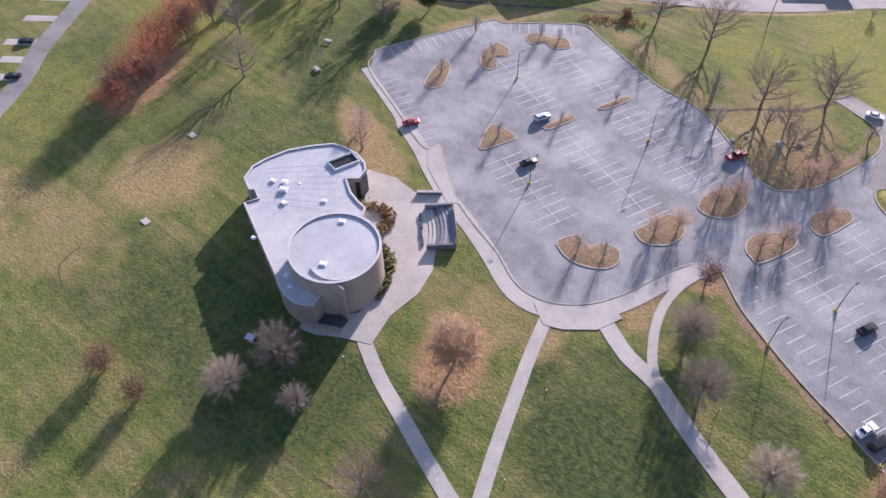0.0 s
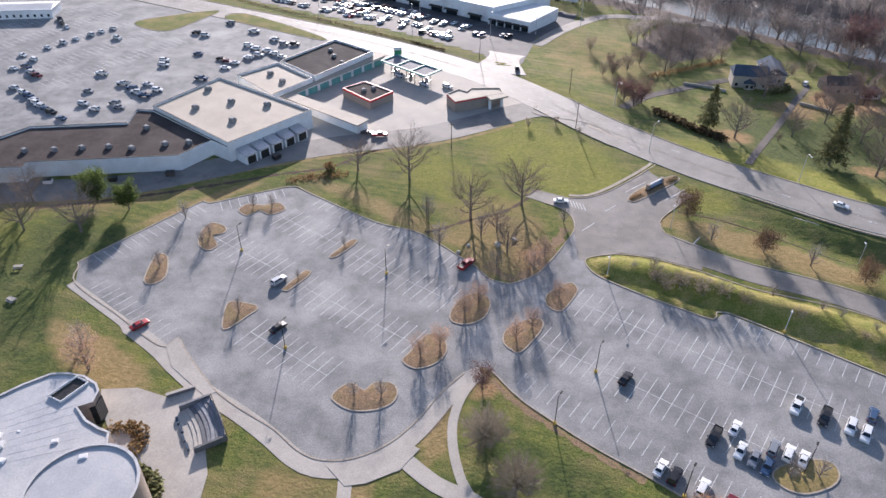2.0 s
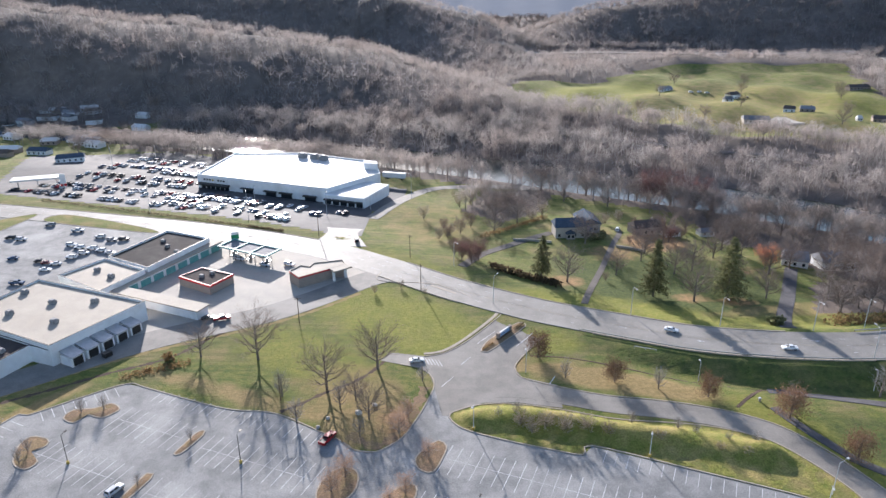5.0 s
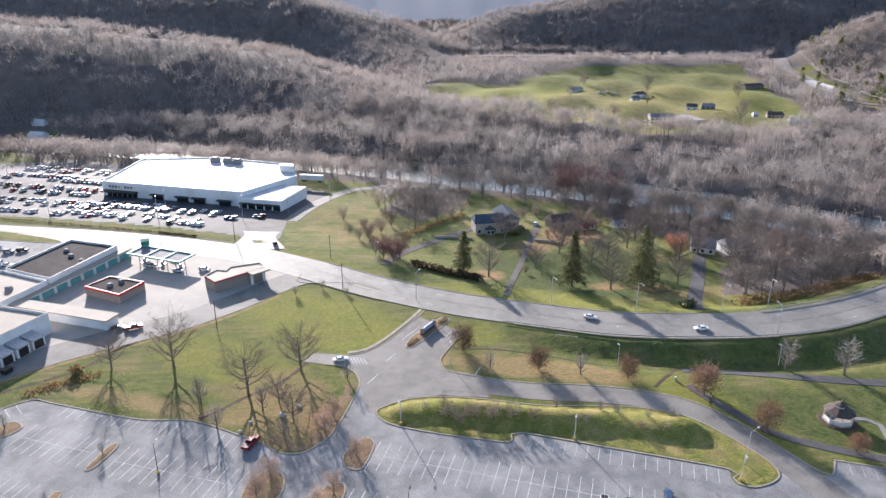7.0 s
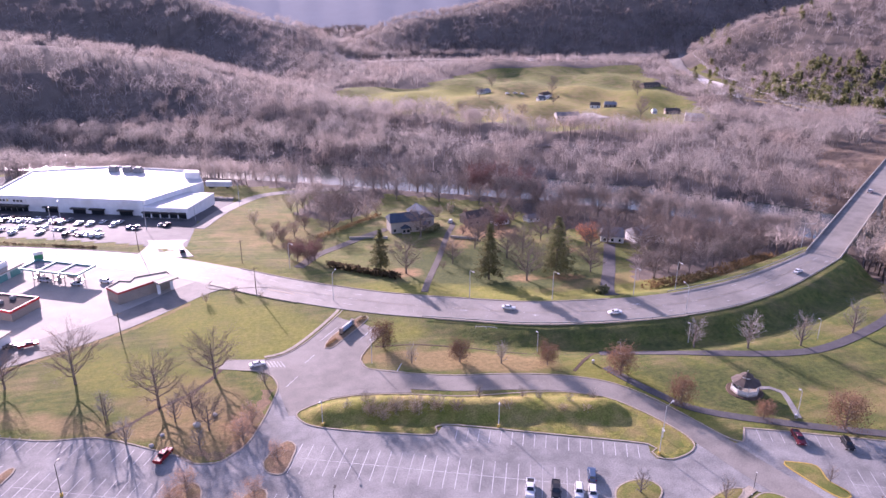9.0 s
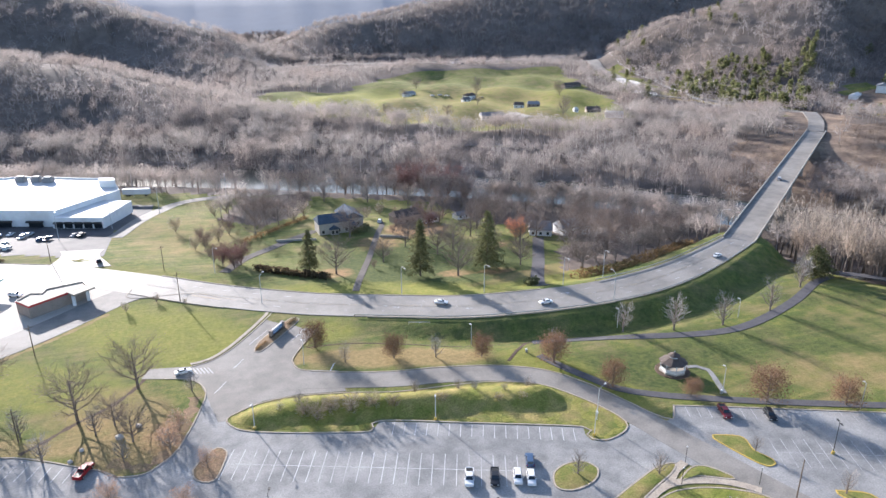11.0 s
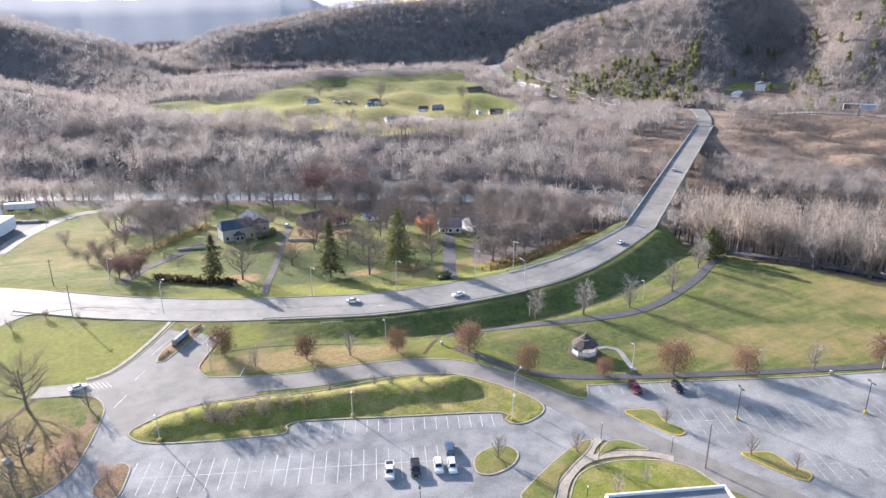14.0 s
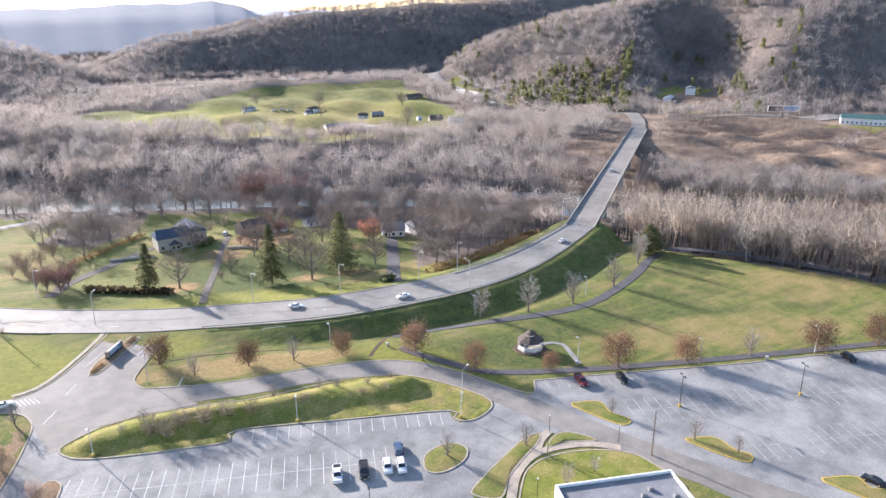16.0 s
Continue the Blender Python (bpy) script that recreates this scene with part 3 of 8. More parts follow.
def blots(list_):
    """A mask over the sheet from soft ellipses: x, y, two radii, turn, strength."""
    out = np.zeros(GX.shape)
    for x, y, rx, ry, tn, k in list_:
        c, s_ = math.cos(radians(tn)), math.sin(radians(tn))
        u, v = ((GX - x) * c + (GY - y) * s_) / rx, (-(GX - x) * s_ + (GY - y) * c) / ry
        out = np.maximum(out, k * (1 - ease(0.5, 1.15, np.hypot(u, v))))
    return out.ravel()


MASKS = {
    # yellow-green grass, with the brightness of sunlit lawns put into the colour
    "lime": [(-18, 214, 42, 24, -42, 0.72), (-48, 192, 34, 14, -35, 0.7), (32, 199, 12, 8, -20, 0.7), (60, 222, 60, 12, -18, 0.7), (115, 213, 30, 10, 0, 0.6), (-190, 112, 45, 40, 20, 0.5), (-20, 262, 30, 12, -40, 0.5), (150, 690, 110, 60, 30, 0.75), (300, 640, 110, 90, 30, 0.6), (90, 150, 30, 10, -60, 0.6), (-105, 92, 20, 10, -20, 0.3), (-190, 40, 30, 30, 0, 0.4)],
    # deep green grass, plus the hall's shadow and the bank's shade as colour
    "lush": [(160, 150, 50, 12, -22, 0.5), (200, 165, 40, 8, -22, 0.6), (-118, 72, 36, 14, -24, 0.5), (-150, 62, 26, 30, 20, 0.5), (100, 236, 42, 18, -8, 0.95), (60, 262, 30, 22, -30, 0.6), (-17, 57, 15, 15, 0, 1.0), (-97, 30, 26, 20, 0, 0.75), (0, 86, 22, 7, -25, 0.75), (-33, 66, 4, 10, 15, 0.8), (8, 60, 20, 14, -20, 0.7), (250, 640, 170, 130, 40, 0.38), (-15, 222, 45, 22, -40, 0.22), (85, 250, 55, 35, -15, 1.0), (150, 182, 85, 17, 10, 0.55), (75, 189, 45, 12, -18, 0.5), (110, 145, 25, 16, -20, 0.7), (-75, 30, 35, 22, 10, 0.75), (-15, 70, 20, 14, -25, 0.65), (-120, 25, 20, 18, 0, 0.55), (-125, 95, 45, 10, -25, 0.7), (5, 85, 14, 8, -30, 0.7),
             (-55, 195, 40, 14, -40, 0.5), (190, 150, 22, 10, -25, 0.6), (230, 158, 50, 5, -22, 0.62), (170, 138, 45, 5, -22, 0.62), (225, 128, 40, 5, -24, 0.58), (140, 148, 25, 12, -15, 0.62), (60, 245, 34, 18, -35, 0.6), (95, 225, 30, 14, -15, 0.7), (-150, 122, 40, 20, 20, 0.7), (-190, 60, 25, 50, 20, 0.55), (-60, 40, 15, 10, 0, 0.6), (215, 120, 14, 8, -25, 0.55)],
    "dry": [(-27, 166, 17, 15, 0, 0.7), (250, 640, 150, 120, 40, 0.45), (605, 490, 60, 50, 0, 0.95), (650, 320, 120, 60, -45, 0.85), (450, 560, 60, 120, 0, 0.7), (230, 560, 120, 40, -20, 0.5), (-106, 92, 24, 7, -24, 0.95), (-23, 156, 17, 12, 40, 0.95), (48, 176, 34, 7, -17, 1.15), (20, 186, 4, 6, 0, 0.9), (175, 120, 60, 14, -22, 0.5), (205, 150, 40, 24, -20, 0.3), (-12, 325, 32, 55, 15, 0.45), (-137, 50, 16, 17, 0, 0.8), (235, 132, 34, 26, 0, 0.5), (180, 125, 40, 10, -20, 0.4), (0, 102, 24, 3.5, -23, 0.9), (-49, 70, 9, 12, 0, 0.6), (-60, 168, 45, 5, -22, 0.7),
            (-50, 62, 10, 9, 0, 0.7), (-150, 20, 40, 16, 10, 0.55), (-36, 72, 6, 8, 0, 0.7), (-118, 158, 26, 4, 55, 0.8), (60, 318, 20, 16, 0, 0.6), (-30, 175, 20, 14, 0, 0.55), (-160, 150, 50, 8, 20, 0.7), (130, 226, 50, 8, 10, 0.6), (-25, 90, 4, 9, 0, 0.9)],
    "litter": [(-14, 154, 6, 12, 20, 0.75), (-47, 54, 8.5, 10, 30, 0.95), (-174, 70, 9, 22, 25, 0.9), (-18.7, 106, 4, 4, 0, 0.8), (27, 82, 5, 4, 0, 0.6), (118, 266, 7, 6, 0, 0.7), (104, 232, 9, 6, 0, 0.6), (88, 235, 9, 6, 0, 0.6), (92, 300, 18, 16, 20, 0.9), (44, 250, 10, 8, 0, 0.7), (70, 285, 14, 12, 0, 0.6)]}
for nm, list_ in MASKS.items():
    ground_ob.data.attributes.new(nm, "FLOAT", "POINT").data.foreach_set("value", blots(list_))
ground_ob.data.shade_smooth()
tagged(ground_ob, "mown winter grass and leaf-strewn woodland ground", "ground", kind="structure")

# far ridges that close the valley, two and three and a half kilometres off; their haze is emission
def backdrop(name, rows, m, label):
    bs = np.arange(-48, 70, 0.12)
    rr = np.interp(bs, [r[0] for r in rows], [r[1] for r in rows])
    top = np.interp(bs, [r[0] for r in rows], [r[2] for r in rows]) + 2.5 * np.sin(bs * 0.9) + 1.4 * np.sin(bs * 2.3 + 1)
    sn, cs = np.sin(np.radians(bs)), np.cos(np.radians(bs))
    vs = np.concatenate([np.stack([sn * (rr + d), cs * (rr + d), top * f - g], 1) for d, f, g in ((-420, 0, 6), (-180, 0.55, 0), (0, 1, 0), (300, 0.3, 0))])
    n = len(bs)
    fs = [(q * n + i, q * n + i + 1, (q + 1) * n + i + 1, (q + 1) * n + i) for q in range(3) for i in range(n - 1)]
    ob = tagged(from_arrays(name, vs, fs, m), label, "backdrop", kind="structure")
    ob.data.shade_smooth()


# Backdrop material: an even blue-grey emission stands in for haze.
def haze_glow(name, base, light):
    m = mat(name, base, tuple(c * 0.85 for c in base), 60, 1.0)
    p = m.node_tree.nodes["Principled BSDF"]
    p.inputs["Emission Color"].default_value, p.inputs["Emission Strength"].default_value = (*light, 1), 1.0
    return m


backdrop("backdrop_ridge", [(-48, 2100, 190), (-20, 2200, 150), (1, 2300, 96), (8, 2240, 108), (14.8, 2200, 120), (17, 2200, 100), (18, 2200, 84), (21, 2200, 62), (26, 2250, 60), (40, 2300, 90), (70, 2300, 110)], haze_glow("haze_glow_ridge", (0.09, 0.1, 0.115), (0.07, 0.077, 0.09)), "distant wooded ridge paled by emission in place of haze")
backdrop("backdrop_horizon", [(-48, 3700, 120), (10, 3700, 95), (20, 3600, 98), (26, 3600, 88), (32, 3600, 96), (70, 3600, 120)], haze_glow("haze_glow_horizon", (0.12, 0.13, 0.15), (0.17, 0.185, 0.21)), "farthest hills under the sky, faint through emitted haze colour")

# ---- water ----
river_line = curve(RIVER, step=12)
structure("water", band(river_line, 66, -12.4), M_WATER, "slow dark green river between wooded banks", "river")

# ---- asphalt ----
LOT_WEST = [(-133.4, 121.6), (-134.6, 122.8), (-127.1, 139.8), (-117.7, 159.4), (-115.2, 158.9), (-105, 167.1), (-94.7, 174.4), (-87.7, 172.1),
            (-63.2, 162.3), (-48.4, 159.9), (-33.3, 151), (-28.6, 147.9), (-24.9, 144.4), (-19.1, 143.7), (-18, 112),
            (-20, 112.3), (-23.5, 109.6), (-27.1, 102.2), (-30.5, 92.6), (-34.5, 85.8), (-40, 81.1), (-46, 79.3), (-51.4, 80.4), (-58.1, 84), (-67.1, 87.1),
            (-74.6, 90.3), (-80.4, 94.2), (-87.5, 99.5), (-92.2, 103.5), (-93.2, 100), (-98.5, 101.1), (-110.9, 106.8), (-129.4, 115)]
LOT_MID = [(-19.1, 143.7), (-13.4, 148.9), (-10.2, 156.2), (-7.6, 164.2), (-5.4, 173.5), (-1.6, 169.9), (-1.5, 160), (-0.3, 156.3), (3.5, 152.2),
           (14.3, 147.8), (23.3, 144.7), (32, 142.3), (34.8, 145.9), (56.8, 137.1), (81.2, 126.8), (80.2, 123.9), (80.5, 121.4), (84.1, 120),
           (89.1, 121.2), (92.3, 123.8), (96, 112), (94.7, 107.7), (89.9, 108), (83.4, 105.7), (72.5, 100.9), (68.5, 98.1), (66, 92), (52, 82), (40, 82), (30, 86), (17.3, 91.7),
           (7, 96), (-1.7, 100.4), (-10.1, 105.2), (-16.8, 111), (-18, 112)]
LOT_EAST = [(107.9, 127.6), (126.2, 120), (160.5, 105.2), (183.6, 96.5), (204.4, 87.6), (262, 63), (240, 5), (160, 10), (120, 40), (112, 69), (107.4, 84), (101.5, 98.1),
            (98.3, 104.1), (94.7, 107.7), (93.2, 114.2), (92.3, 123.8), (95, 127), (99.3, 126.8), (102.2, 122.4), (104.4, 122.9)]
THROAT = [(17.7, 221), (14.3, 214), (4.2, 199), (-3.1, 191.8), (-9, 190.2), (-20, 192.5), (-22, 187.5), (-10, 183.2), (-6.8, 179.5), (-5.4, 173.5), (-3, 159), (-0.4, 158.6), (2, 161.8), (8.5, 165), (17.3, 165.2), (30, 162.5), (30, 174),
          (20.2, 178), (18.9, 182), (19.2, 185.5), (24.9, 195.5), (30.8, 204.1), (34.4, 208.8), (41.6, 211.5), (30, 222)]
for nm, poly, zt, lab in (("parking_lot_west", LOT_WEST, 0.04, "worn grey asphalt parking lot with white stalls"), ("parking_lot_mid", LOT_MID, 0.044, "worn grey asphalt parking lot beside a berm"),
                          ("parking_lot_east", LOT_EAST, 0.048, "broad worn grey asphalt parking lot"), ("road_entrance", THROAT, 0.06, "pale asphalt entrance road mouth")):
    structure(nm, prism(poly, -0.3, zt), M_ASPHALT if "lot" in nm else M_ROAD, lab, "road" if "road" in nm else "parking lot")
DRIVE = curve([(12, 171.5), (20, 171.3), (30, 168.5), (43, 164.4), (56, 162), (66, 159.5), (75, 156.3), (83, 151), (89, 142), (93.5, 133), (97, 125), (100, 115), (104.5, 102), (109, 89), (115, 74), (122, 58), (128, 40)])
structure("road_park", band(DRIVE, 8.0, 0.075, 0.3), M_ROAD, "pale asphalt park drive curving past a berm", "road")
hwy_line = curve(HWY, step=4)
hwy_z = [float(road_z(off_line(HWY, x, y)[1])) for x, y in hwy_line]
structure("road_highway", band(hwy_line, [17.0 if x < 145 else max(12.5, 17.0 - (x - 145) * 0.075) for x, y in hwy_line], [z + 0.09 for z in hwy_z], 0.5), M_HWY, "sunlit four-lane highway with worn concrete-grey surface", "road")
ALLEY = curve([(-330, 100), (-240, 125), (-181, 148), (-150, 160), (-128, 176), (-108, 193), (-90, 205), (-66, 218), (-50, 231), (-33, 248), (-22, 254)])
structure("road_mall", band(ALLEY, 13, 0.065, 0.3), M_ROAD, "asphalt service road behind a shopping strip", "road")
structure("road_northwest", band(curve([(-169, -9), (-196.6, 40), (-211.6, 58), (-224.6, 77), (-238.6, 97), (-260.6, 119)]), 6.2, 0.05, 0.3), M_HWY, "residential asphalt street", "road")
GAS_LOT = [(-140, 180), (-100, 204), (-66, 221), (-36, 245), (-29, 255), (-36, 266), (-60, 276), (-110, 294), (-120, 262), (-130, 235), (-118, 214), (-150, 190)]
structure("parking_lot_station", prism(GAS_LOT, -0.3, 0.05), M_FORECOURT, "sunlit concrete forecourt of a filling station", "parking lot")
MALL_LOT = [(-209, 152), (-195, 180), (-165, 191), (-160, 219), (-150, 240), (-122, 290), (-115, 296), (-172, 310), (-300, 341), (-430, 365), (-470, 300), (-380, 120), (-260, 110)]
structure("parking_lot_mall", prism(MALL_LOT, -0.3, 0.055), M_ASPHALT, "large sunlit mall parking lot", "parking lot")
STORE_LOT = [(-260, 366), (-233, 357), (-163, 337), (-93, 315), (-57, 298), (-38, 296), (-40, 336), (-26, 362), (-24, 392), (-40, 402), (-150, 470), (-200, 490), (-290, 470)]
lx, ly = np.meshgrid(np.arange(-305, -20, 3.0), np.arange(288, 498, 3.0))
lz, here = ground(lx, ly) + 0.06, inside(STORE_LOT, lx, ly)
store_lot, corner = bmesh.new(), {}
for i, j in np.argwhere(here[:-1, :-1] & here[1:, :-1] & here[:-1, 1:] & here[1:, 1:]).tolist():
    for q in ((i, j), (i, j + 1), (i + 1, j + 1), (i + 1, j)):
        if q not in corner:
            corner[q] = store_lot.verts.new((lx[q], ly[q], lz[q]))
    store_lot.faces.new([corner[q] for q in ((i, j), (i, j + 1), (i + 1, j + 1), (i + 1, j))])
structure("road_store_mouth", band(curve([(-50, 309), (-50, 298), (-50, 283)]), [17, 15, 14, 14, 15, 16, 18, 20, 22, 24, 26, 28] + [28] * 20, 0.13, 0.2, drape=True), M_HWY, "sunlit paved mouth of the supermarket lot", "road")
structure("parking_lot_store", store_lot, M_FRESH, "crowded sunlit supermarket parking lot", "parking lot")
for k, (pts, w, m) in enumerate([([(47, 226), (51, 238), (62, 268), (73, 297), (79, 312), (80, 320)], 2.5, M_LANE), ([(4, 262), (14, 282), (28, 296), (47, 311)], 4.2, M_LANE),
                                 ([(110, 205), (113, 215), (125, 238), (137, 262), (141, 270)], 5, M_DARKPAVE), ([(-40, 330), (-24, 372), (-10, 395), (16, 400), (50, 396)], 7, M_ROAD)]):
    structure("driveway_%d" % (k + 1), band(curve(pts), w, 0.12, 0.6, drape=True), m, "narrow private driveway" if k < 3 else "service road past the store", "driveway")
structure("road_far_bank", band(curve([(421, 387), (455, 420), (490, 462), (510, 482)], step=6), 11, 0.8, 0.6, drape=True), M_ROAD, "road climbing away past the bridge", "road")
structure("road_valley", band(curve([(40, 985), (120, 1015), (205, 1033), (365, 1008), (530, 1013), (600, 1030)], step=15), 16, 1.5, 1.5, drape=True), M_ROAD, "pale road across the far end of the valley", "road")
structure("road_hillfoot", band(curve([(660, 1095), (605, 978), (546, 915), (505, 790), (464, 655), (468, 610), (490, 560), (508, 520), (516, 482)], step=8), [13] * 200, 1.0, 1.0, drape=True), M_ROAD, "bright road along the hill's foot", "road")
structure("gravel_yard", band(curve([(446, 625), (458, 655), (474, 700), (488, 750)], step=6), [14, 18, 24, 26, 26, 26, 26, 26, 26, 26, 24, 24, 22, 20, 18, 18, 16, 16, 16, 14] + [14] * 40, 1.6, 1.4, drape=True), M_GRAVEL, "pale sunlit gravel yard beside the hill road", "yard")
structure("railway_bed", band(curve([(60, 540), (138, 493), (174, 474), (208, 455), (250, 425)], step=8), 3.6, 1.2, 1.5, drape=True), M_LANE, "grey railway embankment through the woods", "railway")
structure("road_far_highway", band(curve([(420, 520), (470, 500), (518, 478), (534, 446), (580, 415), (605, 375), (662, 322), (800, 200)], step=6), 14, 0.7, 0.6, drape=True), M_ROAD, "highway along the foot of the far hill", "road")

# ---- paths ----
WALKS = [("pavement_plaza_edge", [(-130.5, 114.6), (-97.5, 100.2), (-88, 95), (-78, 90), (-67, 86), (-58, 82), (-51, 78.4), (-45.6, 77.3), (-39.4, 79.1), (-33.2, 84), (-28.9, 91.6), (-25.5, 101.2), (-22, 108.4), (-19.6, 110.6)], [2.6] * 10 + [4.2] * 200, M_CONCRETE, "pale concrete pavement along the parking lot"),
         ("pavement_west", [(-65, 48.4), (-56.4, 44.1), (-45.4, 40.1), (-33.7, 35.9), (-20, 31.5), (5, 24)], 3, M_CONCRETE, "straight concrete walk across a lawn"),
         ("pavement_middle", [(-39.6, 77), (-36.6, 67), (-33.3, 57.5), (-30.2, 48.7), (-26.3, 38.8), (-20, 24)], 2.7, M_CONCRETE, "straight concrete walk across a lawn"),
         ("pavement_east", [(-30.5, 84), (-22, 79.6), (-14.6, 77.9), (-7, 73.9), (1.2, 70), (7.7, 67.2), (26, 59)], 3.6, M_CONCRETE, "straight concrete walk across a lawn"),
         ("pavement_loop", [(-15.5, 79.2), (-17.5, 81.6), (-20.6, 87.8), (-22.6, 95), (-22.4, 102.5), (-20.6, 108.6)], 2.0, M_CONCRETE, "narrow curved concrete path"),
         ("path_upper", [(90, 172.6), (103, 169.6), (126, 162.3), (145.5, 158), (161.5, 159), (187, 168), (208, 179), (220.7, 184)], 3.4, M_DARKPAVE, "dark asphalt footpath round a lawn"),
         ("path_far", [(220.7, 184), (230, 177), (241, 163), (252, 140), (262, 108), (275, 70)], 3.6, M_DARKPAVE, "dark asphalt footpath beside the woods"),
         ("path_lower", [(87.5, 163), (89.5, 157.5), (94.7, 147), (101.2, 137.5), (118.3, 127.5), (147.4, 114.4), (186.3, 98.8), (230, 82)], 2.8, M_DARKPAVE, "dark asphalt footpath along the parking lot"),
         ("path_gazebo", [(121.5, 143), (126.5, 142.3), (128.5, 139.5), (124.5, 128)], 1.4, M_ASPHALT, "pale concrete path to a gazebo"),
         ("pavement_entrance", [(-9, 191.6), (-3.6, 193), (3.2, 200), (13, 214.6), (16, 221), (14.2, 224), (5, 232.5), (-8, 242.5)], 1.1, M_KERB, "concrete pavement round a lawn corner"),
         ("pavement_park", [(74, 92.5), (80, 98.5), (87, 101.8), (94, 101.2), (101, 98), (105.4, 93.6)], 2.0, M_KERB, "curved concrete path round a lawn"),
         ("pavement_link", [(88, 102), (92, 105.4), (96, 107.2)], 2.0, M_KERB, "short concrete path")]
for k, (nm, pts, w, m, lab) in enumerate(WALKS):
    structure(nm, band(curve(pts), w, 0.085 + 0.004 * k, 0.3, drape=nm == "path_upper"), m, lab, "path")
PLAZA = [(-99.6, 84.5), (-92.1, 86.9), (-83.9, 86.1), (-80.3, 89.2), (-75, 87.5), (-70, 77), (-68.4, 74.7), (-65.7, 70.6), (-63.9, 64), (-64.4, 55.8), (-63.2, 51.2), (-62.5, 48.2),
         (-68.7, 45.3), (-72.7, 42.6), (-76.6, 41.4), (-78, 45), (-70, 52), (-70, 62), (-77.3, 69.3), (-84, 69.2), (-92, 76), (-97, 81)]
structure("pavement_plaza", prism(PLAZA, -0.3, 0.15), M_CONCRETE, "pale concrete entrance plaza", "plaza")
structure("pavement_bulb", prism([(-93.2, 100), (-92.2, 103.5), (-87.5, 99.5), (-80.4, 94.2), (-74.6, 90.3), (-76.5, 88.4), (-88.5, 94.6)], -0.3, 0.155), M_CONCRETE, "concrete pavement bulb by the plaza", "pavement")
structure("service_yard", prism([(-77.2, 43.6), (-73, 44.2), (-69.6, 46.6), (-70.2, 50), (-75, 48.6), (-76.2, 46.4)], -0.3, 0.17), M_DARKPAVE, "dark asphalt service yard", "pavement")
structure("path_worn", band(curve([(-131, 24), (-129.6, 18), (-121.4, 14.7), (-110.9, 13.1), (-93.8, 15.3), (-80.7, 16.7), (-67.4, 19.6), (-46.5, 22.8)]), 0.45, 0.025), M_TROD, "faint trodden line in the grass", "path")
structure("pavement_apron", prism([(-44, 78.2), (-39, 74.8), (-35.3, 76.4), (-29.8, 81), (-27.4, 86.8), (-31, 88), (-35, 83.5), (-40, 79.2)], -0.3, 0.16), M_CONCRETE, "concrete apron where walks meet", "pavement")


structure("ditch_drain", band(curve([(24, 190.5), (36, 189), (52, 183.5), (66, 178), (80, 174.5), (90, 172.8)]), 0.6, 0.05, 0.15, drape=True), M_DARKMULCH, "narrow dark drain at the foot of the bank", "drain")
structure("ditch_cut", band(curve([(88.5, 173.4), (82.9, 168.2), (77.6, 163)]), 1.0, 0.03, 0.1, drape=True), M_DARKMULCH, "short bare cut across the lawn", "ditch")


def drift(name, pts, width, label, m=None):
    """A ragged-edged strip of fallen leaves along a kerb."""
    line = curve(pts, step=1.1)
    structure(name, band(line, [width * (0.75 + 0.5 * math.sin(i * 1.7) * math.cos(i * 0.61)) for i in range(len(line))], 0.022, drape=True), m or M_MULCH, label, "leaves")


drift("leaf_drift_lot", [(17, 90.4), (7, 94.7), (-2, 99.1), (-10.5, 103.8), (-17, 109)], 2.0, "brown fallen leaves blown against a kerb")
drift("leaf_drift_bed", [(-27, 150.6), (-19.8, 146), (-15, 150), (-12, 157), (-9.6, 165), (-8, 173)], 3.6, "rusty leaves along a curved kerb")
drift("leaf_drift_plaza", [(-23.6, 101), (-26.5, 92.5), (-30, 86.5)], 1.4, "brown leaves beside a pavement")
drift("bare_verge", [(-150, 152.5), (-128, 168), (-110, 183), (-90, 196), (-64, 210), (-48, 222), (-34, 236)], 2.2, "worn straw verge beside a service road", M_DRY)

# the last points of this dark strip trace the kerb's shadow, not the ditch
drift("ditch_alley", [(-165, 143), (-140, 156), (-117, 170.3), (-103, 180), (-92.4, 185.9), (-85.3, 192), (-78, 203), (-68.7, 210), (-48.6, 223.3)], 1.7, "dark damp ditch beside a service road, east end a kerb's painted shadow", M_DARKMULCH)
drift("path_shed", [(-20.5, 189), (-22.5, 184), (-28, 176.3), (-37, 169.3), (-42.5, 164), (-47, 160.6)], 1.5, "dark worn trail under bare trees", M_DARKMULCH)
for k, (x, y, long_) in enumerate(((-218, 57.4, 7), (-204, 46, 6), (-211, 51.5, 6), (-226, 68, 7), (-233, 78, 7))):
    c_, s_ = math.cos(radians(38)), math.sin(radians(38))
    structure("driveway_%d" % (k + 5), band([(x - c_ * long_, y - s_ * long_), (x + c_ * 4.5, y + s_ * 4.5)], 3.2, 0.04, 0.2), M_CONCRETE, "short concrete driveway off a residential street", "driveway")


# ---- kerbs ----
def kerb(name, pts, m=None, closed=False, label="low concrete kerb", step=2.0):
    line = curve(pts, closed, step)
    return structure(name, band(line, 0.34, 0.17, 0.3, closed), m or M_KERB, label, "kerb")


kerb("kerb_west_lot", LOT_WEST[16:] + LOT_WEST[:1], label="pale kerb along the pavement")
kerb("kerb_north_lot", LOT_WEST[:13])
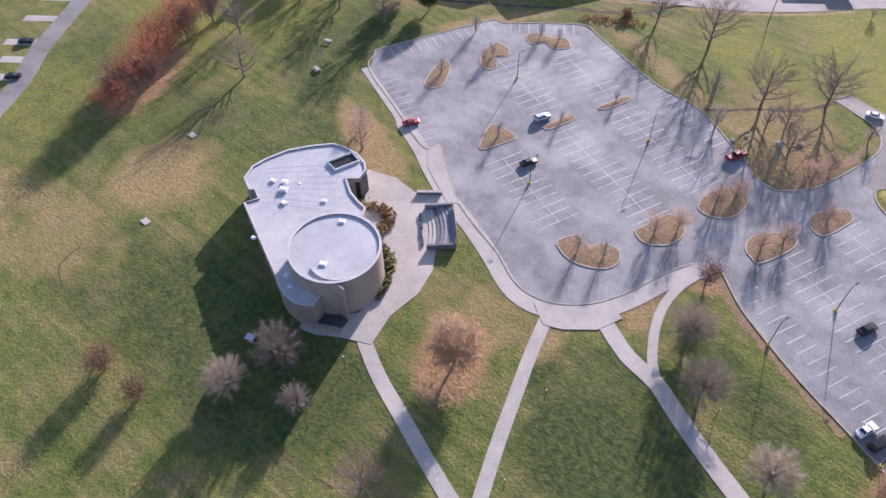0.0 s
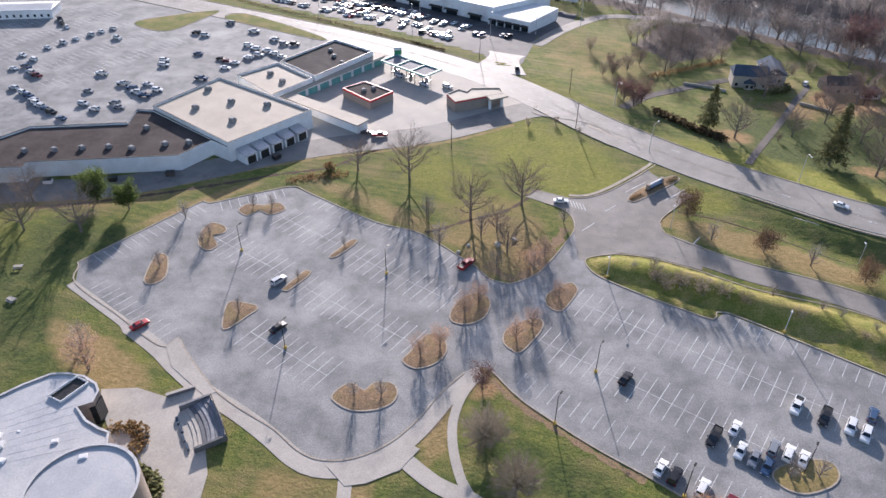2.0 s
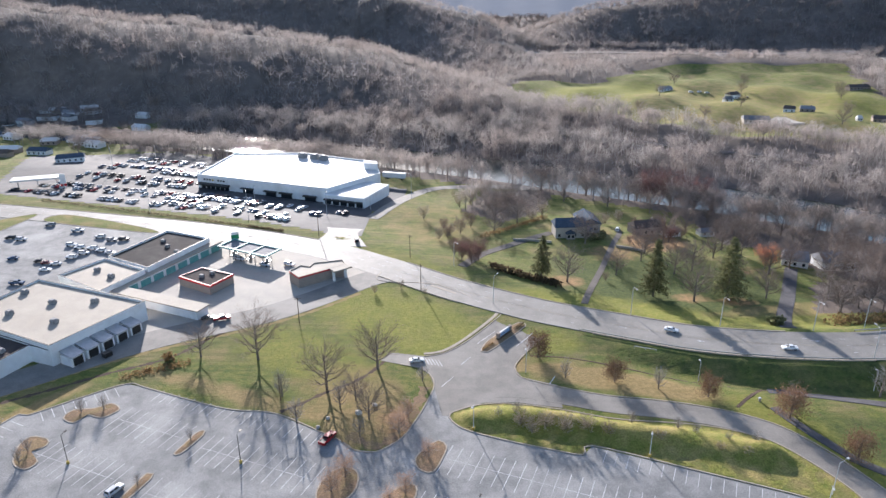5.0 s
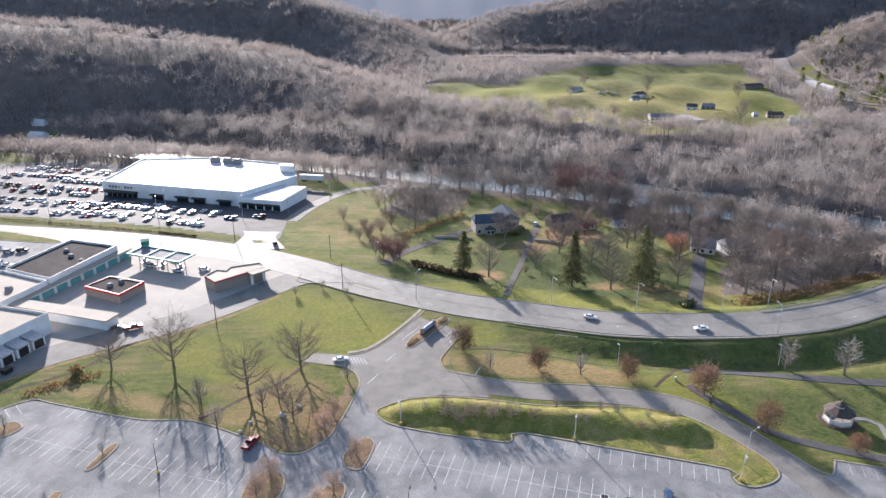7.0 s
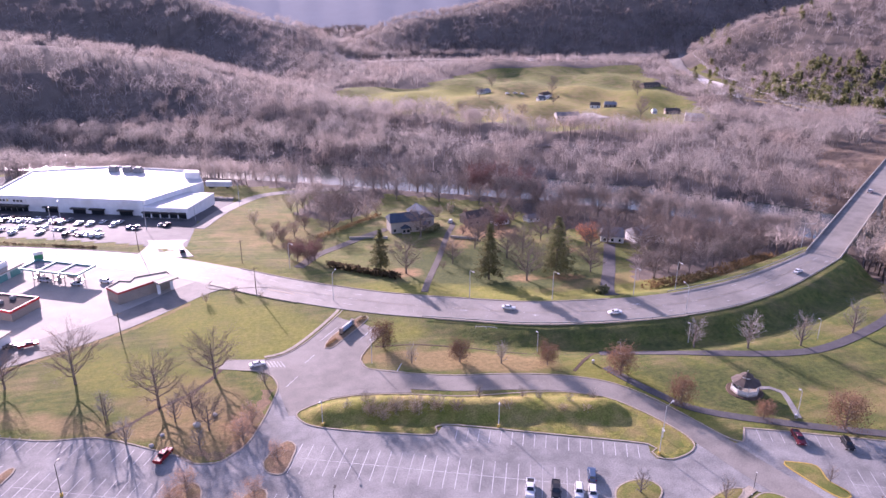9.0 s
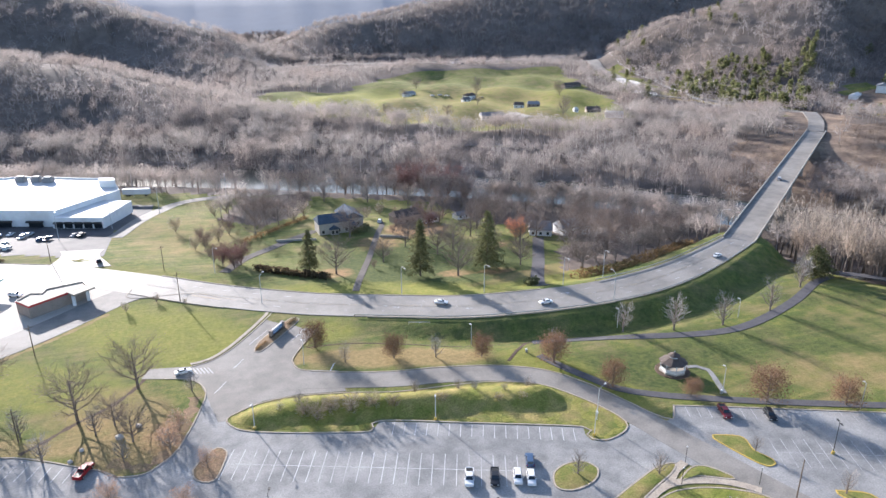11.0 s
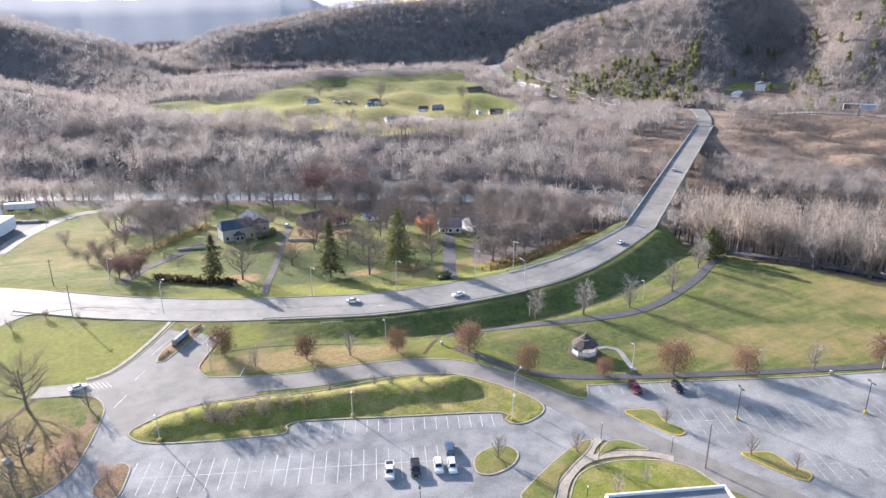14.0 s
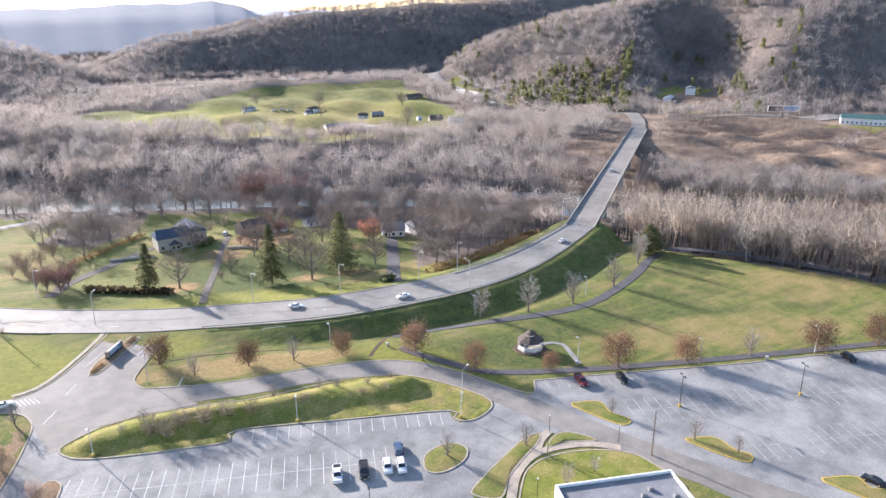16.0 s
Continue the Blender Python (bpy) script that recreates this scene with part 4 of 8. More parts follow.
kerb("kerb_lawn_tip", [(-28.6, 147.9), (-24.9, 144.4), (-19.1, 143.7), (-13.4, 148.9), (-10.2, 156.2), (-7.6, 164.2), (-5.4, 173.5), (-6.8, 179.5), (-10, 183.2), (-16, 185.4)], label="curved kerb round a leaf-strewn bed")
kerb("kerb_mid_lot", LOT_MID[27:])
kerb("kerb_lawn_corner", [(-28, 255), (-29.5, 249), (-25, 246), (-8, 244), (4, 235), (15, 224.5), (17.6, 221), (14.3, 214), (4.2, 199), (-3.1, 191.8), (-9, 190)])
kerb("kerb_median", [(41, 211), (34.4, 208.8), (30.8, 204.1), (24.9, 195.5), (19.2, 185.5), (18.9, 182), (20.2, 178), (30, 173.2), (43, 168.8), (56, 166.5), (67, 163.8), (77, 160), (86, 154), (93, 144), (98, 133), (101, 126), (104.1, 122.5), (107.9, 127.2)])
kerb("kerb_east_lot", LOT_EAST[:6])


def beside(line, off, x0, x1, stop=()):
    """Points of a line moved sideways by off, between two x."""
    out = []
    for a, b in zip(line, line[1:]):
        d = Vector((b[0] - a[0], b[1] - a[1])).normalized()
        p = (a[0] - d.y * off, a[1] + d.x * off)
        if x0 < a[0] < x1:
            out.append(p)
    return out


for nm, off, x0, x1 in (("kerb_highway_north", 8.7, -25, 108), ("kerb_highway_verge", -8.7, 46, 128), ("kerb_highway_far", 8.7, -290, -62), ("kerb_highway_corner", -8.7, -26, 8)):
    run = beside(hwy_line, off, x0, x1)
    structure(nm, band(run, 0.35, [float(road_z(off_line(HWY, *p)[1])) + 0.24 for p in run], 0.5), M_KERB, "low concrete kerb beside the highway", "kerb")
bm = bmesh.new()
for x0, x1 in ((-280, -66), (-24, 200)):
    run = beside(hwy_line, 0.28, x0, x1)
    band(run, 0.13, [float(road_z(off_line(HWY, *p)[1])) + 0.117 for p in run], bm=bm)
    run = beside(hwy_line, -0.28, x0, x1)
    band(run, 0.13, [float(road_z(off_line(HWY, *p)[1])) + 0.117 for p in run], bm=bm)
structure("centre_lines", bm, M_FADED, "faded double yellow centre lines", "road marking")


# ---- kerbed islands ----
def island(pts, label, fill, edge=None, group="parking lot islands", dome=0.12):
    cx_, cy_ = sum(p[0] for p in pts) / len(pts), sum(p[1] for p in pts) / len(pts)
    ob = thing("island", pose(cx_, cy_, 0), label, "island", group)
    line = [(x - cx_, y - cy_) for x, y in curve(pts, True, 1.2)]
    if area(line) < 0:
        line = line[::-1]
    bm = bmesh.new()
    rings = []
    for s, z in ((1.0, 0.02), (0.97, 0.14), (0.7, 0.16 + dome * 0.6), (0.35, 0.18 + dome), (0.1, 0.2 + dome)):
        rings.append([bm.verts.new((x * s, y * s, z)) for x, y in line])
    for a, b in zip(rings, rings[1:]):
        for i in range(len(line)):
            bm.faces.new((a[i], a[(i + 1) % len(line)], b[(i + 1) % len(line)], b[i]))
    bm.faces.new(rings[-1])
    part("bed", bm, fill, ob)
    part("kerb", band(line, 0.34, 0.19, 0.25, True), edge or M_KERB, ob, "pale concrete kerb" if edge is None else "yellow painted kerb")
    return ob


ISLANDS = [[(-49.5, 94.8), (-49.2, 97.8), (-47, 100.2), (-43.7, 98.7), (-42.2, 101.5), (-38.6, 102.4), (-36.6, 100.8), (-36.3, 97.5), (-38.8, 94.6), (-44.3, 92.8)],
           [(-38.1, 109.6), (-37.3, 112.6), (-35.1, 119.2), (-31.9, 120), (-29.6, 117.3), (-29.2, 113.7), (-30.9, 110.3), (-34.6, 108)],
           [(-31, 126.3), (-31.2, 131.2), (-28.2, 137), (-24.2, 137.2), (-22.5, 134.3), (-22.9, 129.1), (-25.6, 125.9), (-28.8, 125.1)],
           [(-8.4, 137.3), (-9.2, 141.3), (-6.6, 145.5), (-3.6, 148.1), (-1.7, 145.8), (-2.5, 141.8), (-4.9, 136.1)],
           [(-16.6, 121.2), (-17, 125.4), (-13.6, 129.9), (-9.5, 131.8), (-8.6, 128.1), (-12.2, 119.3), (-14.2, 119.4)],
           [(-83, 108.7), (-86.6, 116.2), (-86.4, 118.6), (-84.5, 119), (-79.4, 118.8), (-78.5, 117.6), (-79.4, 115.4)],
           [(-76.0, 125.9), (-74.6, 131), (-73.2, 135.4), (-71.6, 135.2), (-71.5, 133.5), (-74.3, 126.1)],
           [(-69.4, 142.7), (-68, 147), (-66.8, 150.9), (-65.2, 152.2), (-64.6, 150.2), (-67.6, 143)],
           [(-104.6, 157.5), (-103.8, 161.2), (-98.4, 162.1), (-94.8, 164.4), (-91.3, 161.5), (-94.4, 157.8), (-98.7, 158.9), (-100.8, 155.5)],
           [(-107.5, 139.1), (-109.9, 145.3), (-108.9, 149.4), (-104.2, 148.5), (-103, 145.8), (-105.5, 142.8), (-101.8, 139.6), (-103.4, 136.7)],
           [(-112.6, 120.4), (-115.2, 127.7), (-115.9, 131.7), (-112.6, 131.4), (-108.1, 123.4), (-109.8, 119.6)]]
for pts in ISLANDS:
    island(pts, "kerbed island covered with tan fallen leaves", M_MULCH)
island([(66.3, 113.6), (70.1, 115.5), (74.3, 115.2), (76.2, 112.2), (74.7, 109.4), (71.6, 107.7), (67.1, 107.3), (64.6, 109.3)], "grassy kerbed island at a row's end", M_GRASS)
island([(40.8, 97.9), (42.2, 100.4), (47, 103.5), (52.1, 104.4), (53.5, 101.7), (51.6, 98.4), (46.4, 95.3), (42.5, 95.8)], "rounded grassy kerbed island", M_DRY)
for pts in ([(108.2, 112.6), (110.7, 112.9), (115, 110.4), (114, 105.5), (115.5, 101.1), (114.2, 99.6), (111.6, 101.2)], [(119.9, 87.4), (121.9, 87.6), (126.3, 84.9), (126.2, 79.6), (127.6, 76.7), (126.1, 75.3), (123.6, 76.3)],
            [(132.1, 62.8), (134.7, 62.7), (139.3, 60), (138.1, 56.5), (140.3, 54.5), (138.1, 51.4), (135.4, 52.0)]):
    island(pts, "grassy island with a yellow painted kerb", M_GRASS, M_YELLOW)
island([(68.5, 98.1), (72.5, 100.9), (83.4, 105.7), (89.9, 108), (93.7, 107.5), (90.7, 104.9), (84, 101.8), (78, 98.5), (72.6, 94.1)], "long grassy kerbed strip by a path", M_GRASS)
island([(91.3, 102.2), (95.9, 105), (99.3, 104.6), (101.9, 101.3), (102.6, 98.6), (95.4, 102.3)], "small triangular grass plot between paths", M_GRASS)
island([(72, 86), (79.9, 96.2), (86.1, 99.4), (93.5, 98.8), (100.6, 95.6), (105.3, 91.5), (107, 86), (106, 76), (95, 74), (80, 80)], "lawn round a low building", M_LUSH)
island([(8.9, 193), (10.6, 192.6), (13, 195), (19.2, 202.6), (24.2, 209.4), (24.2, 211.6), (22, 212), (16.6, 206.2), (10.8, 198.8)], "narrow kerbed median with an entrance sign", M_MULCH)

# the berm: a long grassy mound
BERM = [(-0.8, 159.6), (-0.3, 156.6), (3.5, 152.6), (14.3, 148), (23.3, 145), (32, 142.6), (35, 146.1), (56.8, 137.4), (81.2, 127), (80.6, 123.9), (81, 121.8), (84.1, 120.4), (89.1, 121.6), (92, 124),
        (92.2, 127.6), (90.4, 132.7), (86.6, 140), (81, 147.7), (73.3, 152.2), (64.9, 154.8), (55.8, 156), (42.9, 157.6), (29.9, 161.6), (17.3, 164.4), (8.5, 164.2), (2.2, 161.8)]
berm = thing("berm", pose(0, 0, 0), "long grassy mound with a pale kerb and bare shrubs", "berm")
bl = curve(BERM, True, 1.5)
bm = bmesh.new()
xs, ys = np.arange(-1, 93.5, 1.1), np.arange(119.5, 166, 1.1)
bv = {}
for a, x in enumerate(xs):
    for b, y in enumerate(ys):
        if inside(bl, x, y):
            d, _ = off_line(bl + bl[:1], x, y)
            ds, _ = off_line([(7, 157.5), (18, 157.5), (40, 152.5), (62, 147), (78, 142.5)], x, y)
            h = 2.9 * (1 - ease(0.3, 7.2, float(ds))) * ease(0, 4.0, float(d)) * (0.8 + 0.2 * math.sin(x * 0.17) * math.cos(y * 0.3)) + 0.16 * noise.noise(Vector((x * 0.3, y * 0.3, 0)))
            bv[a, b] = bm.verts.new((x, y, 0.12 + h))
for (a, b) in list(bv):
    q = [(a, b), (a + 1, b), (a + 1, b + 1), (a, b + 1)]
    if all(k in bv for k in q):
        bm.faces.new([bv[k] for k in q])
part("mound", bm, M_BERM, berm, smooth=True)
part("skirt", prism(bl, -0.2, 0.115), M_GRASS, berm)
part("kerb", band(bl, 0.34, 0.2, 0.3, True), M_KERB, berm, "pale concrete kerb")

# ---- painted lines ----
def stalls(bm, origin, angle, count, pitch=2.74, length=5.5, double=True, skip=(), z=0.056, lean=0.0):
    u = Vector((math.cos(radians(angle)), math.sin(radians(angle))))
    v = Vector((-u.y, u.x))
    w = (v + u * lean).normalized()
    o = Vector(origin)

    def strip(a, b, half=0.08):
        d = (b - a).normalized()
        n = Vector((-d.y, d.x)) * half
        bm.faces.new([bm.verts.new((*p, z)) for p in (a - n, b - n, b + n, a + n)])

    for i in range(count + 1):
        if i in skip:
            continue
        c = o + u * (i * pitch)
        strip(c - w * length if double else c, c + w * length)
    if double:
        strip(o, o + u * (count * pitch), 0.06)


bm, faded = bmesh.new(), bmesh.new()
for origin, angle, count, double, length in (((-105, 143.2), -21.8, 10, True, 5.5), ((-70.8, 128.6), -21.0, 13, True, 5.5), ((-90, 157.4), -22.5, 8, True, 5.5), ((-63.5, 145.2), -21.5, 12, True, 5.5),
                                             ((-76.3, 109.6), -20.5, 9, True, 5.5), ((-86.8, 167.0), -22.3, 20, False, 5.2), ((-126.5, 114.8), -23.8, 12, False, 5.2), ((-128.7, 121.9), 65.2, 13, False, 5.2), ((-111.7, 154.8), 37, 8, False, 5.2),
                                             ((-2.0, 141.2), -21.6, 25, True, 5.5), ((-8.5, 124.4), -22.3, 21, True, 5.5), ((-14.3, 109.2), -22.8, 20, False, 5.2), ((33.8, 140.7), -22.9, 17, False, 5.0),
                                             ((106.2, 122.8), -22.6, 44, False, 5.2), ((118.5, 103.2), -22.8, 44, True, 5.5), ((131, 78.2), -23.2, 40, True, 5.5), ((140, 50), -23.2, 36, True, 5.5)):
    if origin[0] < 100:
        stalls(bm, origin, angle, count, 2.74, length, double, skip=() if double else (0,))
    else:
        stalls(faded, origin, angle, count, 2.74, length, double, skip=() if double else (0,))
for row in range(7):
    stalls(bm, (-225 - row * 18, 222 + row * 9), -22 + 90, 24, 2.74, 5.2, True, z=0.07)
structure("stall_lines", bm, M_PAINT, "worn white painted stall lines", "road marking")
structure("stall_lines_east", faded, M_PAINTWORN, "half-erased white stall lines", "road marking")
bm = bmesh.new()
for a, b, w in (((24.5, 211.5), (39, 211.8), 0.35), ((30, 178.5), (28, 174.5), 0.3)):
    band([a, b], w, 0.1, bm=bm)
for k in range(6):
    band([(-9.4 + k * 1.0, 189.0 - k * 0.25), (-8.2 + k * 1.0, 185.4 - k * 0.25)], 0.3, 0.1, bm=bm)
for line, gap, side in ((hwy_line, 9, 0.0), (hwy_line, 9, 4.2), (hwy_line, 9, -4.2)):
    run = [p for p in line if -330 < p[0] < 236]
    for a, b in zip(run[::3], run[1::3]):
        band([a, b], 0.14, float(road_z(off_line(HWY, *a)[1])) + 0.115, bm=bm, side=side)
for a, b in (((8, 198), (14, 206)), ((0, 178), (-3.2, 173)), ((2.5, 185), (5.5, 189.5)), ((20, 196), (28, 207))):
    band([a, b], 0.2, 0.1, bm=bm)
for (x, y), tn in (((56.6, 206.5), -26), ((78.5, 195.6), 160), ((22.8, 199.5), 56), ((113, 194.2), -6)):
    c_, s_ = math.cos(radians(tn)), math.sin(radians(tn))
    zz = max(0.1, float(road_z(off_line(HWY, x, y)[1])) + 0.115) if y > 193 and x > 40 else 0.1
    bm.faces.new([bm.verts.new((x + u * c_ - v * s_, y + u * s_ + v * c_, zz)) for u, v in ((-1.6, -0.12), (0.4, -0.12), (0.4, -0.5), (1.7, 0), (0.4, 0.5), (0.4, 0.12), (-1.6, 0.12))])
structure("road_lines", bm, M_PAINT, "faded white painted road lines", "road marking")


# ---- bare and leafy trees ----
def cone_list(rng, height, spread, limbs, sub, twigs, low=0.25, up=0.6, lean=0.0):
    """Tapered limbs of a bare broadleaf tree as (from, to, radius, radius)."""
    out, tips = [], []
    r0 = height * 0.022
    top = Vector((lean * height, 0, height * 0.72))
    mid = Vector((lean * height * 0.3, 0, height * 0.35))
    out += [(Vector((0, 0, -0.3)), mid, r0 * 1.25, r0 * 0.85), (mid, top, r0 * 0.85, r0 * 0.3)]
    for i in range(limbs):
        f = low + (0.95 - low) * (i + 0.5) / limbs
        base = mid * (f / 0.5) if f < 0.5 else mid.lerp(top, (f - 0.5) / 0.5)
        a = i * 2.399 + rng.uniform(-0.4, 0.4)
        reach = spread * (1.05 - 0.55 * f) * rng.uniform(0.75, 1.1)
        rise = height * (0.30 + 0.25 * (1 - f)) * rng.uniform(0.8, 1.2) * up / 0.6
        end = base + Vector((math.cos(a) * reach, math.sin(a) * reach, rise))
        elbow = base.lerp(end, 0.5) + Vector((0, 0, -0.06 * height))
        rl = r0 * (0.62 - 0.35 * f)
        out += [(base, elbow, rl, rl * 0.65), (elbow, end, rl * 0.65, rl * 0.2)]
        for j in range(sub):
            g = rng.uniform(0.12, 0.95)
            b0 = base.lerp(elbow, g * 2) if g < 0.5 else elbow.lerp(end, g * 2 - 1)
            d = Vector((math.cos(a) + rng.uniform(-1, 1), math.sin(a) + rng.uniform(-1, 1), rng.uniform(0.1, 1.2))).normalized()
            b1 = b0 + d * spread * rng.uniform(0.3, 0.6)
            out.append((b0, b1, rl * 0.3, rl * 0.1))
            for k in range(twigs):
                t0 = b0.lerp(b1, rng.uniform(0.0, 1.0))
                d2 = (d + Vector((rng.uniform(-1, 1), rng.uniform(-1, 1), rng.uniform(-0.5, 1)))).normalized()
                t1 = t0 + d2 * spread * rng.uniform(0.18, 0.4)
                out.append((t0, t1, rl * 0.12, 0.008))
                tips.append(t1)
    return out, tips


def twig_part(name, cones, gain, material, parent):
    """Fine twigs as slim three-sided spikes in one mesh."""
    a, b = np.array([c[0][:] for c in cones]), np.array([c[1][:] for c in cones])
    r = np.maximum(np.array([c[2] for c in cones]), 0.017)[:, None] * gain
    d = (b - a) / np.maximum(np.linalg.norm(b - a, axis=1), 1e-6)[:, None]
    s = np.cross(d, (0.31, 0.52, 0.79))
    s /= np.maximum(np.linalg.norm(s, axis=1), 1e-6)[:, None]
    t = np.cross(d, s)
    n = len(cones)
    vs = np.stack([a + (s * math.cos(k * 2.094) + t * math.sin(k * 2.094)) * r for k in range(3)] + [b], 1).reshape(-1, 3)
    base = np.arange(n)[:, None] * 4
    fs = np.concatenate([base + np.array(q) for q in ((0, 1, 3), (1, 2, 3), (2, 0, 3))])
    return from_arrays(name, vs, fs, material, parent=parent)


def globe_list(rng, radius):
    """An ornamental tree whose limbs fan out from a short trunk into a round crown."""
    out = [(Vector((0, 0, -0.3)), Vector((0, 0, 2.4)), 0.26, 0.2)]
    mid, tips = Vector((0, 0, 4.9)), []
    for i in range(84):
        z = 1 - 1.45 * (i + 0.5) / 84
        a = i * 2.39996 + rng.uniform(-0.2, 0.2)
        d = Vector((math.cos(a) * math.sqrt(1 - z * z), math.sin(a) * math.sqrt(1 - z * z), z))
        base = Vector((0, 0, rng.uniform(1.5, 2.6)))
        end = mid + d * radius * rng.uniform(0.62, 1.08)
        elbow = base.lerp(end, 0.45) + Vector((0, 0, 0.25))
        out += [(base, elbow, 0.055, 0.04), (elbow, end, 0.03, 0.008)]
        for k in range(84):
            t0 = elbow.lerp(end, rng.random() ** 0.7)
            d2 = (d + Vector((rng.gauss(0, 1.3), rng.gauss(0, 1.3), rng.gauss(0.1, 1.3)))).normalized()
            out.append((t0, t0 + d2 * rng.uniform(0.5, 1.5), 0.016, 0.006))
            tips.append(t0 + d2)
    return out, tips


def cones_mesh(cones, thin=3, gain=1.0):
    bm = bmesh.new()
    for i, (a, b, ra, rb) in enumerate(cones):
        tube(bm, a, b, max(ra, 0.03) * gain, max(rb, 0.014) * gain, 6 if ra > 0.1 else (4 if ra > 0.05 else thin), cap=False)
    return bm


def leaf_clumps(rng, places, size, n, jitter):
    """Small folded leaf sprays round the places."""
    vs, fs = [], []
    for i in range(n):
        p = rng.choice(places) + Vector((rng.gauss(0, jitter), rng.gauss(0, jitter), rng.gauss(0, jitter)))
        s = size * rng.uniform(0.6, 1.3)
        q = Euler((rng.uniform(0, 6.3), rng.uniform(0, 6.3), rng.uniform(0, 6.3))).to_matrix()
        k = len(vs)
        vs += [tuple(p + q @ Vector(c) * s) for c in ((0, 0, 0), (1, 0.1, 0.25), (0.35, 0.9, 0.1), (-0.6, 0.5, 0.35), (-0.3, -0.8, 0.2))]
        fs += [(k, k + 1, k + 2), (k, k + 2, k + 3), (k, k + 3, k + 4)]
    return vs, fs


TREES = {}


def tree(kind, x, y, height, turn=None, label="", group="", z=None, wide=1.0):
    """One tree of a kind; the first is built, later ones share its meshes."""
    rng = random.Random(int(abs(x * 13 + y * 7)) % 9973)
    var = (kind, int(abs(x) + abs(y)) % 3)
    spec = TREE_KINDS[kind]
    if var not in TREES:
        r2 = random.Random(100 + var[1] * 17 + len(kind) * 31 + ord(kind[0]))
        root = new(spec["name"])
        cones, tips = globe_list(r2, spec["spread"]) if spec.get("globe") else cone_list(r2, 10, spec["spread"], spec["limbs"], spec["sub"], spec["twigs"], spec.get("low", 0.25), spec.get("up", 0.6), r2.uniform(-0.03, 0.03))
        thick = [c for c in cones if c[2] > 0.05]
        fine = [c for c in cones if c[2] <= 0.05]
        part("trunk", cones_mesh(thick), spec["bark"], root)
        if spec.get("leaf"):
            vs, fs = leaf_clumps(r2, tips, spec["size"], spec["n"], spec["jitter"])
            leaves = from_arrays("crown", vs, fs, spec["leaf"], parent=root)
            if spec.get("twig"):
                twig_part("twig_frame", fine, 0.8, spec["twig"], root)
        else:
            twig_part("crown", fine, spec.get("gain", 1.0), spec["twig"], root)
        TREES[var] = root
        root["fresh"] = 1
    root = TREES[var]
    zz = float(ground(x, y)) if z is None else z
    s = height / 10
    m = Matrix.LocRotScale((x, y, zz), Euler((0, 0, rng.uniform(0, 6.28) if turn is None else turn)), None)
    if root.get("fresh"):
        del root["fresh"]
        ob = root
        ob.matrix_basis = m
    else:
        ob = copy_thing(root, m)
    ob.scale = (s * wide, s * wide, s)
    tagged(ob, label or spec["label"], spec.get("category", "tree"), group)
    return ob


TREE_KINDS = {
    "bare": dict(name="bare_tree", gain=0.68, spread=4.9, limbs=18, sub=10, twigs=11, up=0.46, low=0.17, bark=M_BARK, twig=M_BROWNTWIG, label="leafless broadleaf tree with dark spreading limbs"),
    "slim": dict(name="young_bare_tree", gain=0.7, spread=2.7, limbs=20, sub=8, twigs=8, bark=M_BARK, twig=M_TWIG, low=0.1, up=0.4, label="slender leafless young tree with upright twigs"),
    "pale": dict(name="pale_bare_tree", globe=1, gain=0.95, spread=4.5, limbs=0, sub=0, twigs=0, bark=M_BARK, twig=M_PALEBARK, label="leafless ornamental tree with a round pale twig crown"),
    "oak": dict(name="russet_oak", spread=3.2, limbs=18, sub=6, twigs=4, up=0.22, bark=M_BARK, twig=M_BARK, leaf=M_OAKLEAF, size=0.16, n=4200, jitter=0.72, low=0.08, label="young oak holding russet brown leaves"),
    "orange": dict(name="orange_tree", globe=1, spread=4.0, limbs=0, sub=0, twigs=0, bark=M_BARK, twig=M_PALEBARK, leaf=M_ORANGE, size=0.12, n=8000, jitter=0.6, label="tree with thinning orange autumn leaves"),
    "green": dict(name="broadleaf_evergreen", spread=3.6, limbs=14, sub=6, twigs=3, bark=M_BARK, leaf=M_LIVEGREEN, size=0.26, n=5500, jitter=0.6, low=0.1, label="leafy green tree with a rounded crown"),
    "maroon": dict(name="maroon_tree", spread=4.0, limbs=14, sub=8, twigs=5, bark=M_BARK, twig=M_BARK, leaf=M_MAROON, size=0.19, n=3000, jitter=0.6, low=0.08, label="twiggy tree with maroon remnant leaves"),
    "rust": dict(name="rust_tree", spread=4.0, limbs=14, sub=8, twigs=7, bark=M_BARK, twig=M_BROWNTWIG, leaf=M_RUST, size=0.17, n=3400, jitter=0.7, low=0.08, label="tree holding rust red autumn leaves"),
    "tan": dict(name="young_tan_tree", spread=3.2, limbs=18, sub=8, twigs=7, bark=M_BARK, twig=M_TWIG, leaf=M_TAN, size=0.12, n=2400, jitter=0.45, low=0.06, up=0.4, label="young twiggy tree holding tan leaves on a leafy island"),
    "thorn": dict(name="brown_shrub", gain=1.2, spread=5.0, limbs=20, sub=9, twigs=9, bark=M_BARK, twig=M_BROWNTWIG, leaf=M_MAROON, size=0.14, n=1500, jitter=0.5, low=0.02, up=0.9, label="low brown twiggy shrub with a few dead leaves", category="shrub"),
    "shrub": dict(name="bare_shrub", gain=1.4, spread=5.0, limbs=20, sub=9, twigs=9, bark=M_BARK, twig=M_PALEBARK, low=0.02, up=0.9, label="low leafless shrub with a pale twig dome", category="shrub"),
}


